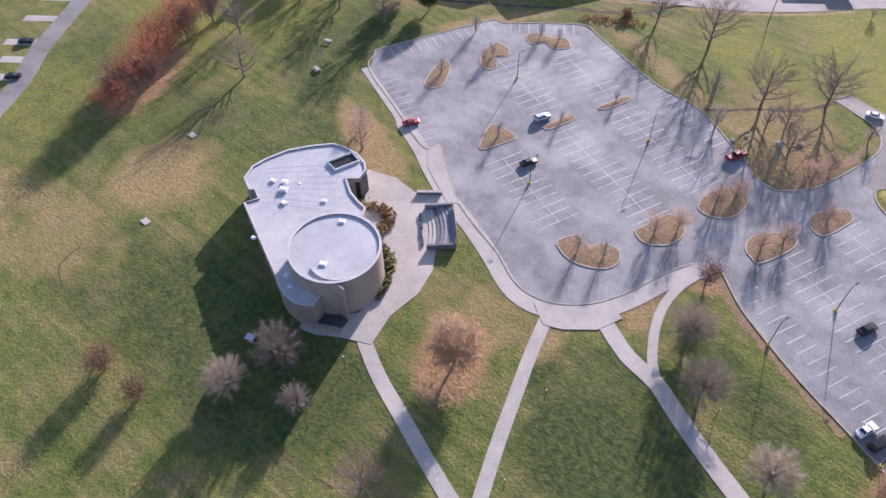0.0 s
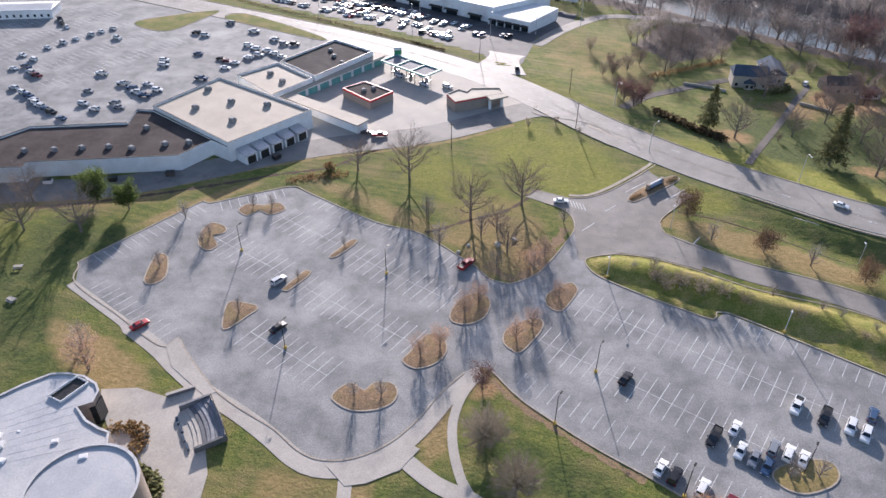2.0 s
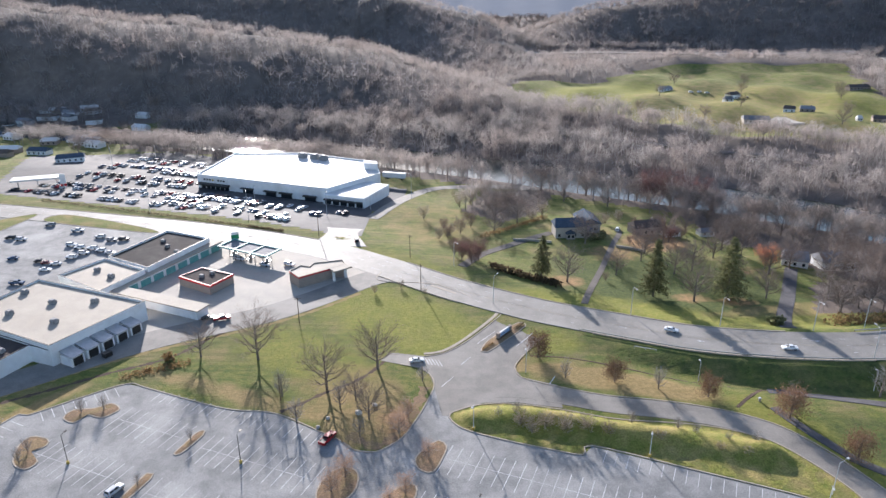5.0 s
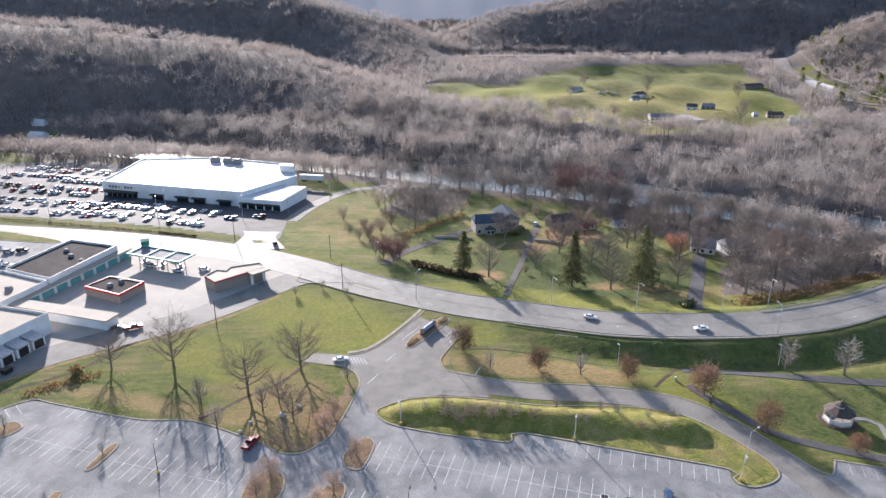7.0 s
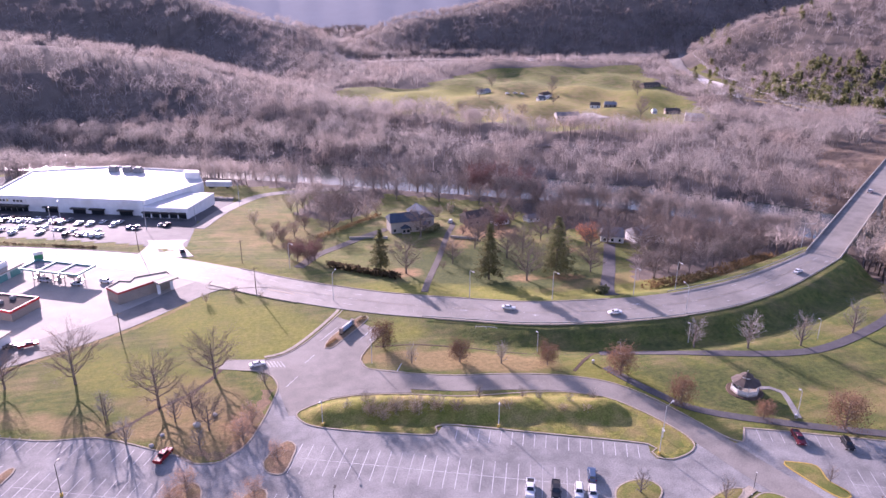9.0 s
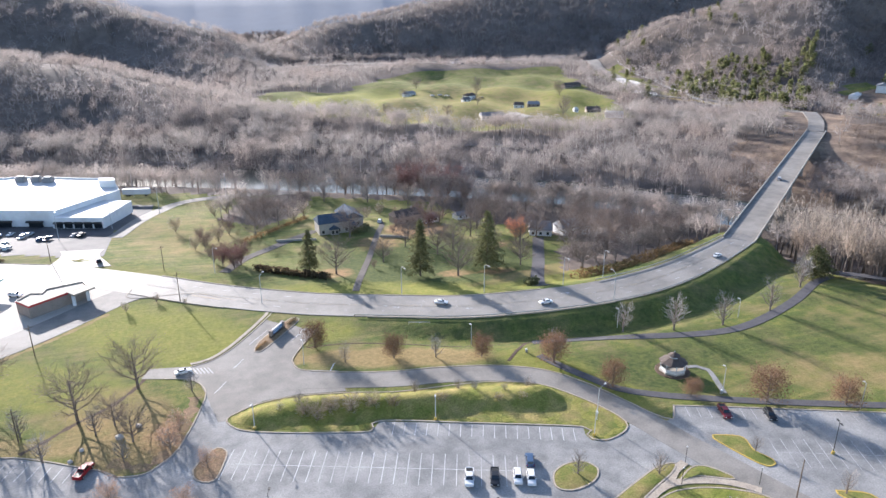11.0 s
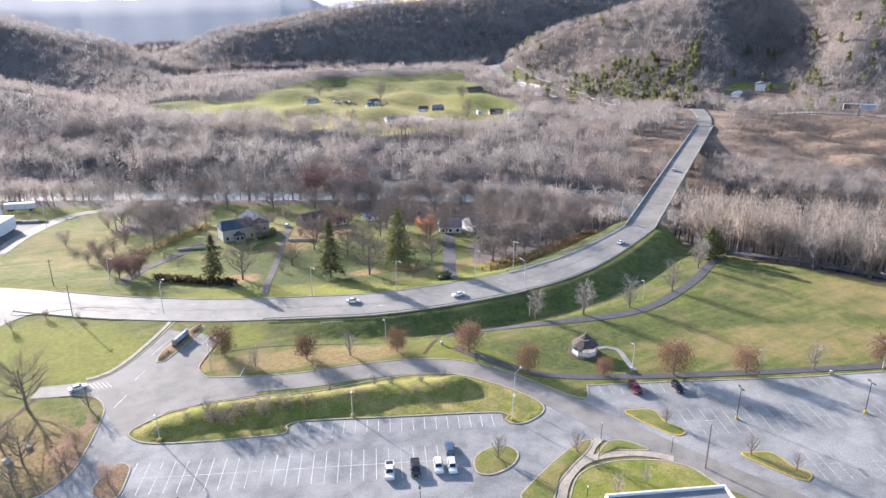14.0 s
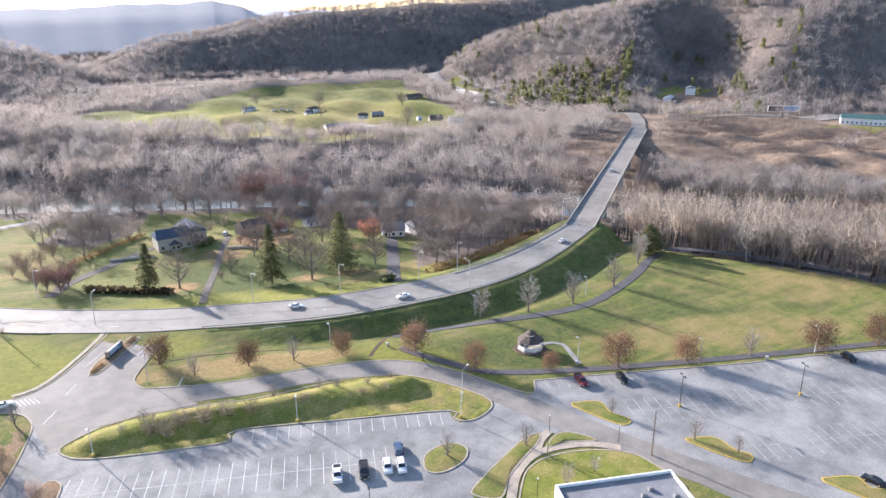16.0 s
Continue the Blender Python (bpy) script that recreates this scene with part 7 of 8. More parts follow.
part("drive_canopy", prism([(-48 - bank.location.x, 249.5 - bank.location.y), (-42 - bank.location.x, 254 - bank.location.y), (-39 - bank.location.x, 250.5 - bank.location.y), (-45 - bank.location.x, 245.5 - bank.location.y)], 3.9, 4.5), M_TANROOF, bank)

# supermarket
SM = [(-144.7, 385.5), (-137, 434), (-93, 434), (-46, 412), (-40.5, 386), (-66, 356.5)]
store = block("supermarket", SM, 7.5, M_WHITEWALL, M_WHITEROOF, "large white supermarket with a bright flat roof", 0.7, units=[(-92, 424), (-84, 421), (-78, 418)], unit_size=3.4, z=-4.2)
sx_, sy_ = store.location.x, store.location.y
part("front_annex", prism([(x - sx_, y - sy_) for x, y in [(-68, 354.6), (-45.4, 346.5), (-34.5, 372), (-52, 380)]], -0.3, 5.6), M_WHITEWALL, store, "lower white shop wing")
part("annex_roof", prism([(x - sx_, y - sy_) for x, y in [(-66.8, 355.6), (-46, 348), (-35.8, 371.6), (-52, 379)]], 5.6, 5.75), M_WHITEROOF, store)
part("roof_tower", prism([(x - sx_, y - sy_) for x, y in [(-52, 405), (-44, 402), (-43, 396), (-51, 398)]], 7.5, 11), M_WHITEWALL, store)
fa, fb = Vector((-144.7, 385.5)), Vector((-67, 355.6))
fd = (fb - fa).normalized()
fn = Vector((fd.y, -fd.x))


def on_front(name, s0, s1, z0, z1, depth, m, label=""):
    p = [fa + fd * s0, fa + fd * s1, fa + fd * s1 + fn * depth, fa + fd * s0 + fn * depth]
    return part(name, prism([(q.x - sx_, q.y - sy_) for q in p], z0, z1), m, store, label)


on_front("entrance_canopy", 1, 22, 3.0, 3.8, 3.5, M_DARKMETAL, "dark entrance canopy")
for k in range(6):
    on_front("window", 2.5 + k * 3.2, 5.2 + k * 3.2, 0.3, 2.9, 0.12, M_GLASS)
on_front("sign_panel", 3, 21, 4.6, 6.9, 0.2, M_WHITE, "pale sign panel")
for k in range(8):
    if k != 4:
        on_front("sign_bar", 4.4 + k * 1.9, 5.6 + k * 1.9, 5.2, 6.2, 0.3, M_DARKMETAL if k != 3 else M_YELLOW, "plain sign bar")
for s in (30, 45, 55, 70):
    on_front("awning", s, s + 8, 2.8, 3.5, 1.6, M_DARKMETAL, "dark awning")
    on_front("window", s + 0.6, s + 7.4, 0.4, 2.7, 0.12, M_GLASS)
wa, wb = Vector((-68, 354.6)), Vector((-45.4, 346.5))
wd = (wb - wa).normalized()
wn = Vector((wd.y, -wd.x))
for k in range(5):
    for nm, z0, z1, dp, m in (("awning", 2.8, 3.5, 1.5, M_DARKMETAL), ("window", 0.4, 2.7, 0.12, M_GLASS)):
        p = [wa + wd * (1 + k * 4.6), wa + wd * (4.8 + k * 4.6), wa + wd * (4.8 + k * 4.6) + wn * dp, wa + wd * (1 + k * 4.6) + wn * dp]
        part(nm, prism([(q.x - sx_, q.y - sy_) for q in p], z0, z1), m, store)
trailer = thing("semi_trailer", pose(-34, 402, -4.2, 0, 0, -15), "white box trailer at the store's loading dock", "trailer")
part("box", boxes((-7, 7, -1.3, 1.3, 1.2, 4.1)), M_WHITE, trailer)
for x in (-5, -3.6, 5):
    part("axle_wheels", tubes(((x, -1.25, 0.5), (x, 1.25, 0.5), 0.5, 0.5), n=12), M_TYRE, trailer)


# houses
def house(x, y, turn, w, d, h, wall, roof, label, rise=2.2, wings=(), chimney=True, group="", category="house", windows=True):
    ob = thing("house", pose(x, y, float(ground(x, y)), 0, 0, turn), label, category, group)

    def gable(x0, x1, y0, y1, h_, r_, along):
        part("wall", boxes((x0, x1, y0, y1, -0.8, h_)), wall, ob)
        b = bmesh.new()
        o = 0.5
        if along:
            m_ = (y0 + y1) / 2
            p = [(x0 - o, y0 - o, h_ - 0.15), (x1 + o, y0 - o, h_ - 0.15), (x1 + o, y1 + o, h_ - 0.15), (x0 - o, y1 + o, h_ - 0.15), (x0 + o, m_, h_ + r_), (x1 - o, m_, h_ + r_)]
            f = ((0, 1, 5, 4), (2, 3, 4, 5), (3, 0, 4), (1, 2, 5), (3, 2, 1, 0))
        else:
            m_ = (x0 + x1) / 2
            p = [(x0 - o, y0 - o, h_ - 0.15), (x1 + o, y0 - o, h_ - 0.15), (x1 + o, y1 + o, h_ - 0.15), (x0 - o, y1 + o, h_ - 0.15), (m_, y0 - o, h_ + r_), (m_, y1 + o, h_ + r_)]
            f = ((1, 2, 5, 4), (3, 0, 4, 5), (0, 1, 4), (2, 3, 5), (3, 2, 1, 0))
        vs = [b.verts.new(q) for q in p]
        for q in f:
            b.faces.new([vs[i] for i in q])
        part("roof", b, roof, ob)
        if windows:
            n = max(2, int((x1 - x0) / 3.2))
            for i in range(n):
                xx = x0 + (x1 - x0) * (i + 0.5) / n
                part("window", boxes((xx - 0.55, xx + 0.55, y0 - 0.06, y0 + 0.1, 0.9, 2.2)), M_GLASS, ob)

    gable(-w / 2, w / 2, -d / 2, d / 2, h, rise, True)
    for wing in wings:
        gable(*wing)
    if chimney:
        part("chimney", boxes((w * 0.2, w * 0.2 + 0.8, -0.4, 0.4, h, h + rise + 0.9)), M_BRICK, ob)
    return ob


house(54.5, 308, 4, 14.5, 9, 5.6, M_CONCRETE, M_BLUEROOF, "grey stone two-storey house with a dark blue-grey hipped roof", 3.0, [(6, 15.5, 2.5, 17, 4.4, 2.8, False), (-2.4, 1.4, -6.4, -4.4, 3.0, 1.4, False), (7.25, 10.5, -3.5, 2.4, 3.0, 1.4, True)])
house(145, 276, -24, 10, 8, 3.2, M_WHITEWALL, M_GREYROOF, "pale garage with two doors under a grey roof", 3.2, chimney=False)
house(161, 275, 4, 15, 9, 4.2, M_WHITEWALL, M_GREYROOF, "pale grey house half hidden by trees", 3.0)
house(92, 316, 15, 14, 8, 4.2, M_BRICK, M_BROWNROOF, "low brown house under bare trees", 2.4)
house(103, 313, 20, 8, 6, 2.6, M_WHITEWALL, M_GREYROOF, "small pale outbuilding among brown shrubs", 1.6, chimney=False)
house(121, 316, 12, 7, 5, 2.4, M_WHITEWALL, M_GREYROOF, "small pale shed near the river", 1.4, chimney=False)
for run in ([(28, 300.5), (36, 299.5), (45, 297)], [(73, 292), (79, 289.5), (84, 286)]):
    wall_ = thing("garden_wall", pose(run[1][0], run[1][1], 0), "low pale retaining wall before a house", "wall", "garden walls")
    part("wall", band([(x - run[1][0], y - run[1][1]) for x, y in curve(run)], 0.5, float(ground(*run[1])) + 0.9, 1.4), M_CONCRETE, wall_)
    part("coping", band([(x - run[1][0], y - run[1][1]) for x, y in curve(run)], 0.62, float(ground(*run[1])) + 1.0, 0.1), M_KERB, wall_)
FAR = [(214.5, 716, 14, 13, 6, 2.8, M_WHITEWALL, M_GREYROOF, "pale mobile home on a green field"), (265, 671, 20, 11, 8, 4.6, M_WHITEWALL, M_BROWNROOF, "white farmhouse with a dark gabled roof"),
       (249, 640, 10, 8, 5, 2.6, M_WHITEWALL, M_GREYROOF, "small white garage beside a farmhouse"), (243, 562, -10, 20, 12, 3.2, M_CONCRETE, M_GREYROOF, "broad low house with a grey hipped roof"),
       (282, 591, -25, 9, 8, 3.2, M_WHITEWALL, M_BROWNROOF, "white-fronted house with a brown roof"), (293, 583, -25, 11, 7, 2.8, M_BRICK, M_GREYROOF, "grey-roofed house wing on the field"),
       (404, 713, 8, 22, 8, 3.0, M_BRICK, M_BROWNROOF, "long low ranch house with a dark roof"), (348, 571, -20, 13, 9, 3.4, M_BRICK, M_BROWNROOF, "brown house with a pale front"),
       (323.6, 560, 0, 4, 3, 2.2, M_WHITEWALL, M_WHITEROOF, "small white shed on the field"), (333, 512, -28, 15, 7, 2.8, M_WHITEWALL, M_WHITEROOF, "white-roofed garage by a farm track"),
       (322, 488, -20, 14, 6, 2.8, M_BRICK, M_BROWNROOF, "dark low barn beside a white-roofed garage"), (372, 1000, 10, 14, 9, 3.4, M_WHITEWALL, M_BLUEROOF, "white house below a wooded ridge")]
for x, y, tn, w, d, h, wall_, roof_, lab in FAR:
    house(x, y, tn, w, d, h, wall_, roof_, lab, 2.2, chimney=w in (11, 13, 22), group="houses across the river")
structure("driveway_farm", prism([(250, 540), (272, 541), (284, 556), (262, 566), (250, 556)], -6, float(ground(265, 552)) + 0.6), M_CONCRETE, "pale paved yard beside a farmhouse", "driveway")
for x, y, tn, c in ((234, 697, 10, "white"), (243, 699, 15, "silver"), (250, 697, -5, "white"), (252, 548, 40, "grey"), (258, 544, 35, "blue"), (276, 664, 60, "black")):
    car("suv", c, x, y, tn, "cars at the farmhouses", full=False, z=float(ground(x, y)) + (0.7 if y < 560 else 0.06))
rng = random.Random(11)
for k in range(72):
    x, y = rng.uniform(-470, -250), rng.uniform(452, 640)
    house(x, y, rng.uniform(-30, 30), rng.uniform(10, 17), rng.uniform(7, 9), 3.2, rng.choice((M_WHITEWALL, M_BRICK, M_WHITEWALL)), rng.choice((M_GREYROOF, M_BLUEROOF, M_BROWNROOF, M_WHITEROOF)), "small town house among bare trees", 2.0, chimney=False, group="town houses", windows=k % 2 == 0)
house(646, 524, 38, 15, 10, 6.5, M_WHITEWALL, M_GREYROOF, "tall pale house at the foot of the hill", 2.0, group="houses by the far road")
house(612, 524, 30, 20, 7, 3.2, M_WHITEWALL, M_WHITEROOF, "low pale roadside building", 1.5, group="houses by the far road", chimney=False)
house(600, 298, -58, 56, 16, 5, M_WHITEWALL, M_GREENROOF, "long white shed with a green metal roof", 2.5, group="houses by the far road", chimney=False)
house(-296, 296, 20, 30, 14, 4.5, M_WHITEWALL, M_WHITEROOF, "white roadside restaurant with dark windows", 1.0, chimney=False)
house(-236, 30, 35, 20, 12, 4, M_BRICK, M_BROWNROOF, "brick house by a residential street", 2.5)
house(-258, 66, 35, 16, 10, 4, M_BRICK, M_BROWNROOF, "brick house by a residential street", 2.5)
low_bldg = block("flat_roofed_building", [(79.9, 86.4), (102.8, 77.8), (97, 62.5), (74, 71)], 4.6, M_WHITEWALL, M_FLATGREY, "low building with a grey flat roof and white coping", 0.5, M_WHITE, units=[(95, 76), (92.5, 75.4), (97.6, 72), (90, 74), (84, 78)], unit_size=0.7)

# gazebo
gaz = thing("gazebo", pose(118.8, 142.6, 0.05) @ Matrix.Scale(0.94, 4), "white octagonal gazebo with a dark two-tier shingle roof", "gazebo")
octo = [(math.cos(radians(22.5 + 45 * k)), math.sin(radians(22.5 + 45 * k))) for k in range(8)]
part("floor", prism([(4.0 * x, 4.0 * y) for x, y in octo], 0, 0.6), M_CONCRETE, gaz)
part("roof", (lambda b: (tube(b, (0, 0, 3.1), (0, 0, 4.5), 4.25, 1.5, 8), b)[1])(bmesh.new()), M_BROWNROOF, gaz)
part("lantern", tubes(((0, 0, 4.5), (0, 0, 5.1), 1.3, 1.3)), M_WHITE, gaz, "white roof lantern")
part("cupola_roof", tubes(((0, 0, 5.1), (0, 0, 6.2), 1.9, 0.08)), M_BROWNROOF, gaz)
part("finial", tubes(((0, 0, 6.2), (0, 0, 6.8), 0.06, 0.04)), M_WHITE, gaz)
part("shrub_ring", (lambda b: (tube(b, (0, 0, -0.05), (0, 0, 0.2), 5.2, 4.9, 24), b)[1])(bmesh.new()), M_DARKMULCH, gaz, "mulched bed")
for k in range(8):
    (x0, y0), (x1, y1) = octo[k], octo[(k + 1) % 8]
    part("post", tubes(((3.7 * x0, 3.7 * y0, 0.6), (3.7 * x0, 3.7 * y0, 3.2), 0.11, 0.11)), M_WHITE, gaz)
    a, b_ = Vector((3.7 * x0, 3.7 * y0)), Vector((3.7 * x1, 3.7 * y1))
    part("fascia", band([tuple(a), tuple(b_)], 0.12, 3.2, 0.45), M_WHITE, gaz)
    if k != 0:
        part("railing", band([tuple(a), tuple(b_)], 0.08, 1.6, 0.95), M_WHITE, gaz)

# entrance sign on the median
sign = thing("entrance_sign", pose(16.8, 203.2, 0.25, 0, 0, 52.5), "low entrance sign with a blue and white panel on stone piers", "sign")
part("base", boxes((-3.9, 3.9, -0.55, 0.55, -0.2, 0.5)), M_DARKMULCH, sign, "dark stone base")
for s in (-1, 1):
    part("pier", boxes((s * 3.4 - 0.45, s * 3.4 + 0.45, -0.5, 0.5, 0.5, 2.1), (s * 3.4 - 0.55, s * 3.4 + 0.55, -0.6, 0.6, 2.1, 2.25)), M_BRICK, sign, "tan stone pier with a cap")
part("panel", boxes((-2.95, 2.95, -0.2, 0.2, 0.5, 2.0)), M_BLUE, sign, "blue sign panel")
part("panel_top", boxes((-2.95, 2.95, -0.26, 0.26, 2.0, 2.14)), M_WHITE, sign, "white top edge")
for z0, z1, a, b_ in ((1.45, 1.7, -2.5, 1.2), (0.85, 1.0, -2.5, 2.4)):
    part("panel_strip", boxes((a, b_, -0.24, 0.24, z0, z1)), M_WHITE, sign, "white strip")
hedge("planting", [(9.8, 194.2), (12.6, 197.6)], 1.0, 0.4, M_STRAW, "low tan shrubs at the end of a median", 200, 0.2, 0.2)
hedge("planting", [(21, 207.6), (23.4, 210.8)], 1.0, 0.4, M_HEDGE, "low dark shrubs beside an entrance sign", 200, 0.2, 0.2)
# billboard on the far bank
bill = thing("billboard", pose(585, 373, float(ground(585, 373)), 0, 0, 140), "roadside billboard with two picture panels", "billboard")
part("post", tubes(((0, 0, -0.5), (0, 0, 6), 0.4, 0.4)), M_DARKMETAL, bill)
part("frame", boxes((-13, 13, -0.4, 0.3, 5.6, 10.6)), M_WHITE, bill)
part("panel", boxes((0.3, 12.6, 0.3, 0.36, 6, 10.2)), M_BROWNROOF, bill, "dark brown picture panel")
part("panel", boxes((-12.6, -0.3, 0.3, 0.36, 6, 10.2)), M_BLUE, bill, "blue picture panel")
# frame signboard and soccer-like frame on the bank
fr = thing("sign_frame", pose(60, 192.5, 0.1, 0, 0, -20), "thin white metal frame standing on the grass", "frame")
part("top_rail", boxes((-3.4, 3.4, -0.05, 0.05, 1.5, 1.6)), M_WHITE, fr)
part("bottom_rail", boxes((-3.4, 3.4, -0.05, 0.05, 0.15, 0.25)), M_WHITE, fr)
for s in (-3.35, 0, 3.35):
    part("post", boxes((s - 0.05, s + 0.05, -0.05, 0.05, -0.1, 1.6)), M_WHITE, fr)

# ---- bridge ----
ba, bb = Vector((205.4, 216.6)), Vector((423.6, 388.7))
bd = (bb - ba).normalized()
bnrm = Vector((-bd.y, bd.x))
length = (bb - ba).length
bridge = thing("bridge", pose(ba.x, ba.y, 0, 0, 0, math.degrees(math.atan2(bd.y, bd.x))), "long concrete river bridge on tall piers", "bridge")


def deck_z(s):
    return 4.1 + 0.25 * ease(0, 80, s)


ks = [i * length / 40 for i in range(41)]
part("deck", band([(s, 0) for s in ks], 12.6, [float(deck_z(s)) for s in ks], 1.0), M_ROAD, bridge)
for s_ in (-1, 1):
    part("parapet", band([(s, s_ * 6.15) for s in ks], 0.35, [float(deck_z(s)) + 0.85 for s in ks], 0.85), M_CONCRETE, bridge)
    part("girder", band([(s, s_ * 4) for s in ks], 0.7, [float(deck_z(s)) - 1.0 for s in ks], 1.8), M_CONCRETE, bridge)
for s in (30, 78, 126, 174, 215):
    g = float(ground(ba.x + bd.x * s, ba.y + bd.y * s))
    part("pier", boxes((s - 0.7, s + 0.7, -4.6, -2.6, g - 2, 2.2), (s - 0.7, s + 0.7, 2.6, 4.6, g - 2, 2.2), (s - 0.9, s + 0.9, -5.6, 5.6, 2.1, 3.2)), M_CONCRETE, bridge)
# guard rails
for k, side in enumerate((8.9, -8.9)):
    run = [p for p in hwy_line if (45 if side < 0 else 125) < p[0] < 206]
    rail = thing("guard_rail", pose(0, 0, 0), "weathered steel guard rail along the highway", "guard rail", "guard rails")
    wid = [max(6.4, 8.7 - max(0, x - 145) * 0.037) for x, y in run]
    pts = []
    for i, (x, y) in enumerate(run):
        a, b_ = run[max(i - 1, 0)], run[min(i + 1, len(run) - 1)]
        d = Vector((b_[0] - a[0], b_[1] - a[1])).normalized()
        s = wid[i] * (1 if side > 0 else -1)
        pts.append((x - d.y * s, y + d.x * s))
    rz = [float(road_z(off_line(HWY, *p)[1])) for p in run]
    part("rail", band(pts, 0.12, [z + 0.85 for z in rz], 0.32), M_METAL, rail)
    for p, z in list(zip(pts, rz))[::2]:
        part("post", boxes((p[0] - 0.08, p[0] + 0.08, p[1] - 0.08, p[1] + 0.08, z - 0.6, z + 0.7)), M_WOOD, rail)

# ---- small things out of doors ----
ring = thing("stone_ring", pose(233.1, 181.9, float(ground(233.1, 181.9))), "low round stone planter with dark shrubs beside a path bend", "planter")
ring_line = [(2.3 * math.cos(a * math.pi / 12), 2.3 * math.sin(a * math.pi / 12)) for a in range(24)]
part("wall", band(ring_line, 0.5, 0.8, 1.0, True), M_CONCRETE, ring)
part("soil", prism([(x * 0.92, y * 0.92) for x, y in ring_line], 0.1, 0.55), M_DARKMULCH, ring)
hedge("planting", [(236, 181), (238.4, 180.4)], 2.0, 1.0, M_CONIFER, "dark low shrub beside a stone planter", 380, 0.35)
seat = thing("park_bench", pose(259.2, 143.9, float(ground(259.2, 143.9)), 0, 0, 80), "white painted park bench beside a footpath", "bench")
part("seat", boxes((-1.5, 1.5, -0.3, 0.3, 0.45, 0.55)), M_WHITE, seat)
part("backrest", boxes((-1.5, 1.5, 0.3, 0.38, 0.5, 1.15)), M_WHITE, seat)
for s in (-1.2, 1.2):
    part("leg", boxes((s - 0.08, s + 0.08, -0.3, 0.36, 0, 0.46)), M_WHITE, seat)
for x, y in ((170.2, 102.1), (123.6, 128.2), (84.8, 166)):
    bin_ = thing("litter_bin", pose(x, y, 0.02), "small pale litter bin beside a path", "bin", "litter bins")
    part("body", tubes(((0, 0, 0), (0, 0, 0.95), 0.34, 0.38), n=12), M_CONCRETE, bin_)
    part("lid", tubes(((0, 0, 0.95), (0, 0, 1.15), 0.42, 0.2), n=12), M_WHITE, bin_)
# utility poles and wires along the far highway
poles = [(533, 476, 13), (602, 436, 14), (636, 406, 14), (648, 372, 14), (700, 318, 14)]
for x, y, h in poles:
    utility_pole(x, y, h)
for (x0, y0, h0), (x1, y1, h1) in zip(poles, poles[1:]):
    za, zb = float(ground(x0, y0)) + h0 - 0.7, float(ground(x1, y1)) + h1 - 0.7
    pts = [Vector((x0, y0, za)).lerp(Vector((x1, y1, zb)), k / 8) - Vector((0, 0, 1.6 * (1 - (k / 4 - 1) ** 2))) for k in range(9)]
    tagged(put("power_line", cable(pts, 0.05), M_DARKMETAL), "sagging dark power line between wooden poles", "cable", "power lines")
poles = [(566, 905, 14), (500, 752, 14), (472, 655, 14), (444, 566, 13), (417, 484, 13)]
for x, y, h in poles:
    utility_pole(x, y, h)
for (x0, y0, h0), (x1, y1, h1) in zip(poles, poles[1:]):
    for side in (-1.1, 1.1):
        za, zb = float(ground(x0, y0)) + h0 - 0.7, float(ground(x1, y1)) + h1 - 0.7
        pts = [Vector((x0 + side, y0, za)).lerp(Vector((x1 + side, y1, zb)), k / 8) - Vector((0, 0, 2.4 * (1 - (k / 4 - 1) ** 2))) for k in range(9)]
        tagged(put("power_line", cable(pts, 0.06), M_METAL), "pale sagging power line along the hill road", "cable", "hill power lines")
for x, y, tn in ((584, 489, 30), (596, 492, 40), (606, 480, 10), (612, 470, 140)):
    car("suv", "white" if x > 590 else "silver", x, y, tn, "cars by the far road", full=False)
for pts in ([(-236, 300), (-226, 312), (-205, 327), (-207, 310), (-213, 293), (-226, 293)], [(-196, 317), (-191, 326), (-165, 317), (-138, 304), (-137, 300), (-165, 307)]):
    island(pts, "kerbed patch of grass in the mall parking lot", M_GRASS, group="mall lot islands")
brush = hedge("scrub", [(-97, 178), (-90, 182), (-82, 186)], 4.5, 0.35, M_STRAW, "heap of tan brush at the edge of a lawn", 900, 0.28)
hedge("hedge", [(-88, 187), (-86.5, 188.4)], 1.8, 2.6, M_STRAW, "tall clump of tan ornamental grass", 700, 0.3)

for x, y, tn, m in ((-198, 146.5, 20, M_DARKMETAL), (-171, 156.5, 20, M_WHITE), (-152, 163, 20, M_DARKMETAL), (-136, 170.8, 20, M_BROWNROOF), (-107.5, 190, 63, M_DARKMETAL)):
    skip_ = thing("dumpster", pose(x, y, 0.06, 0, 0, tn), "%s metal dumpster behind the shopping strip" % ("white" if m == M_WHITE else "dark"), "dumpster", "dumpsters behind the strip")
    part("bin", boxes((-1.3, 1.3, -0.9, 0.9, 0.12, 1.4)), m, skip_)
    part("lid", boxes((-1.35, 1.35, -0.95, 0.95, 1.4, 1.5)), M_DARKMETAL, skip_)
    for s in (-1.1, 1.1):
        part("skid", boxes((s - 0.1, s + 0.1, -0.85, 0.85, 0, 0.12)), M_DARKMETAL, skip_)

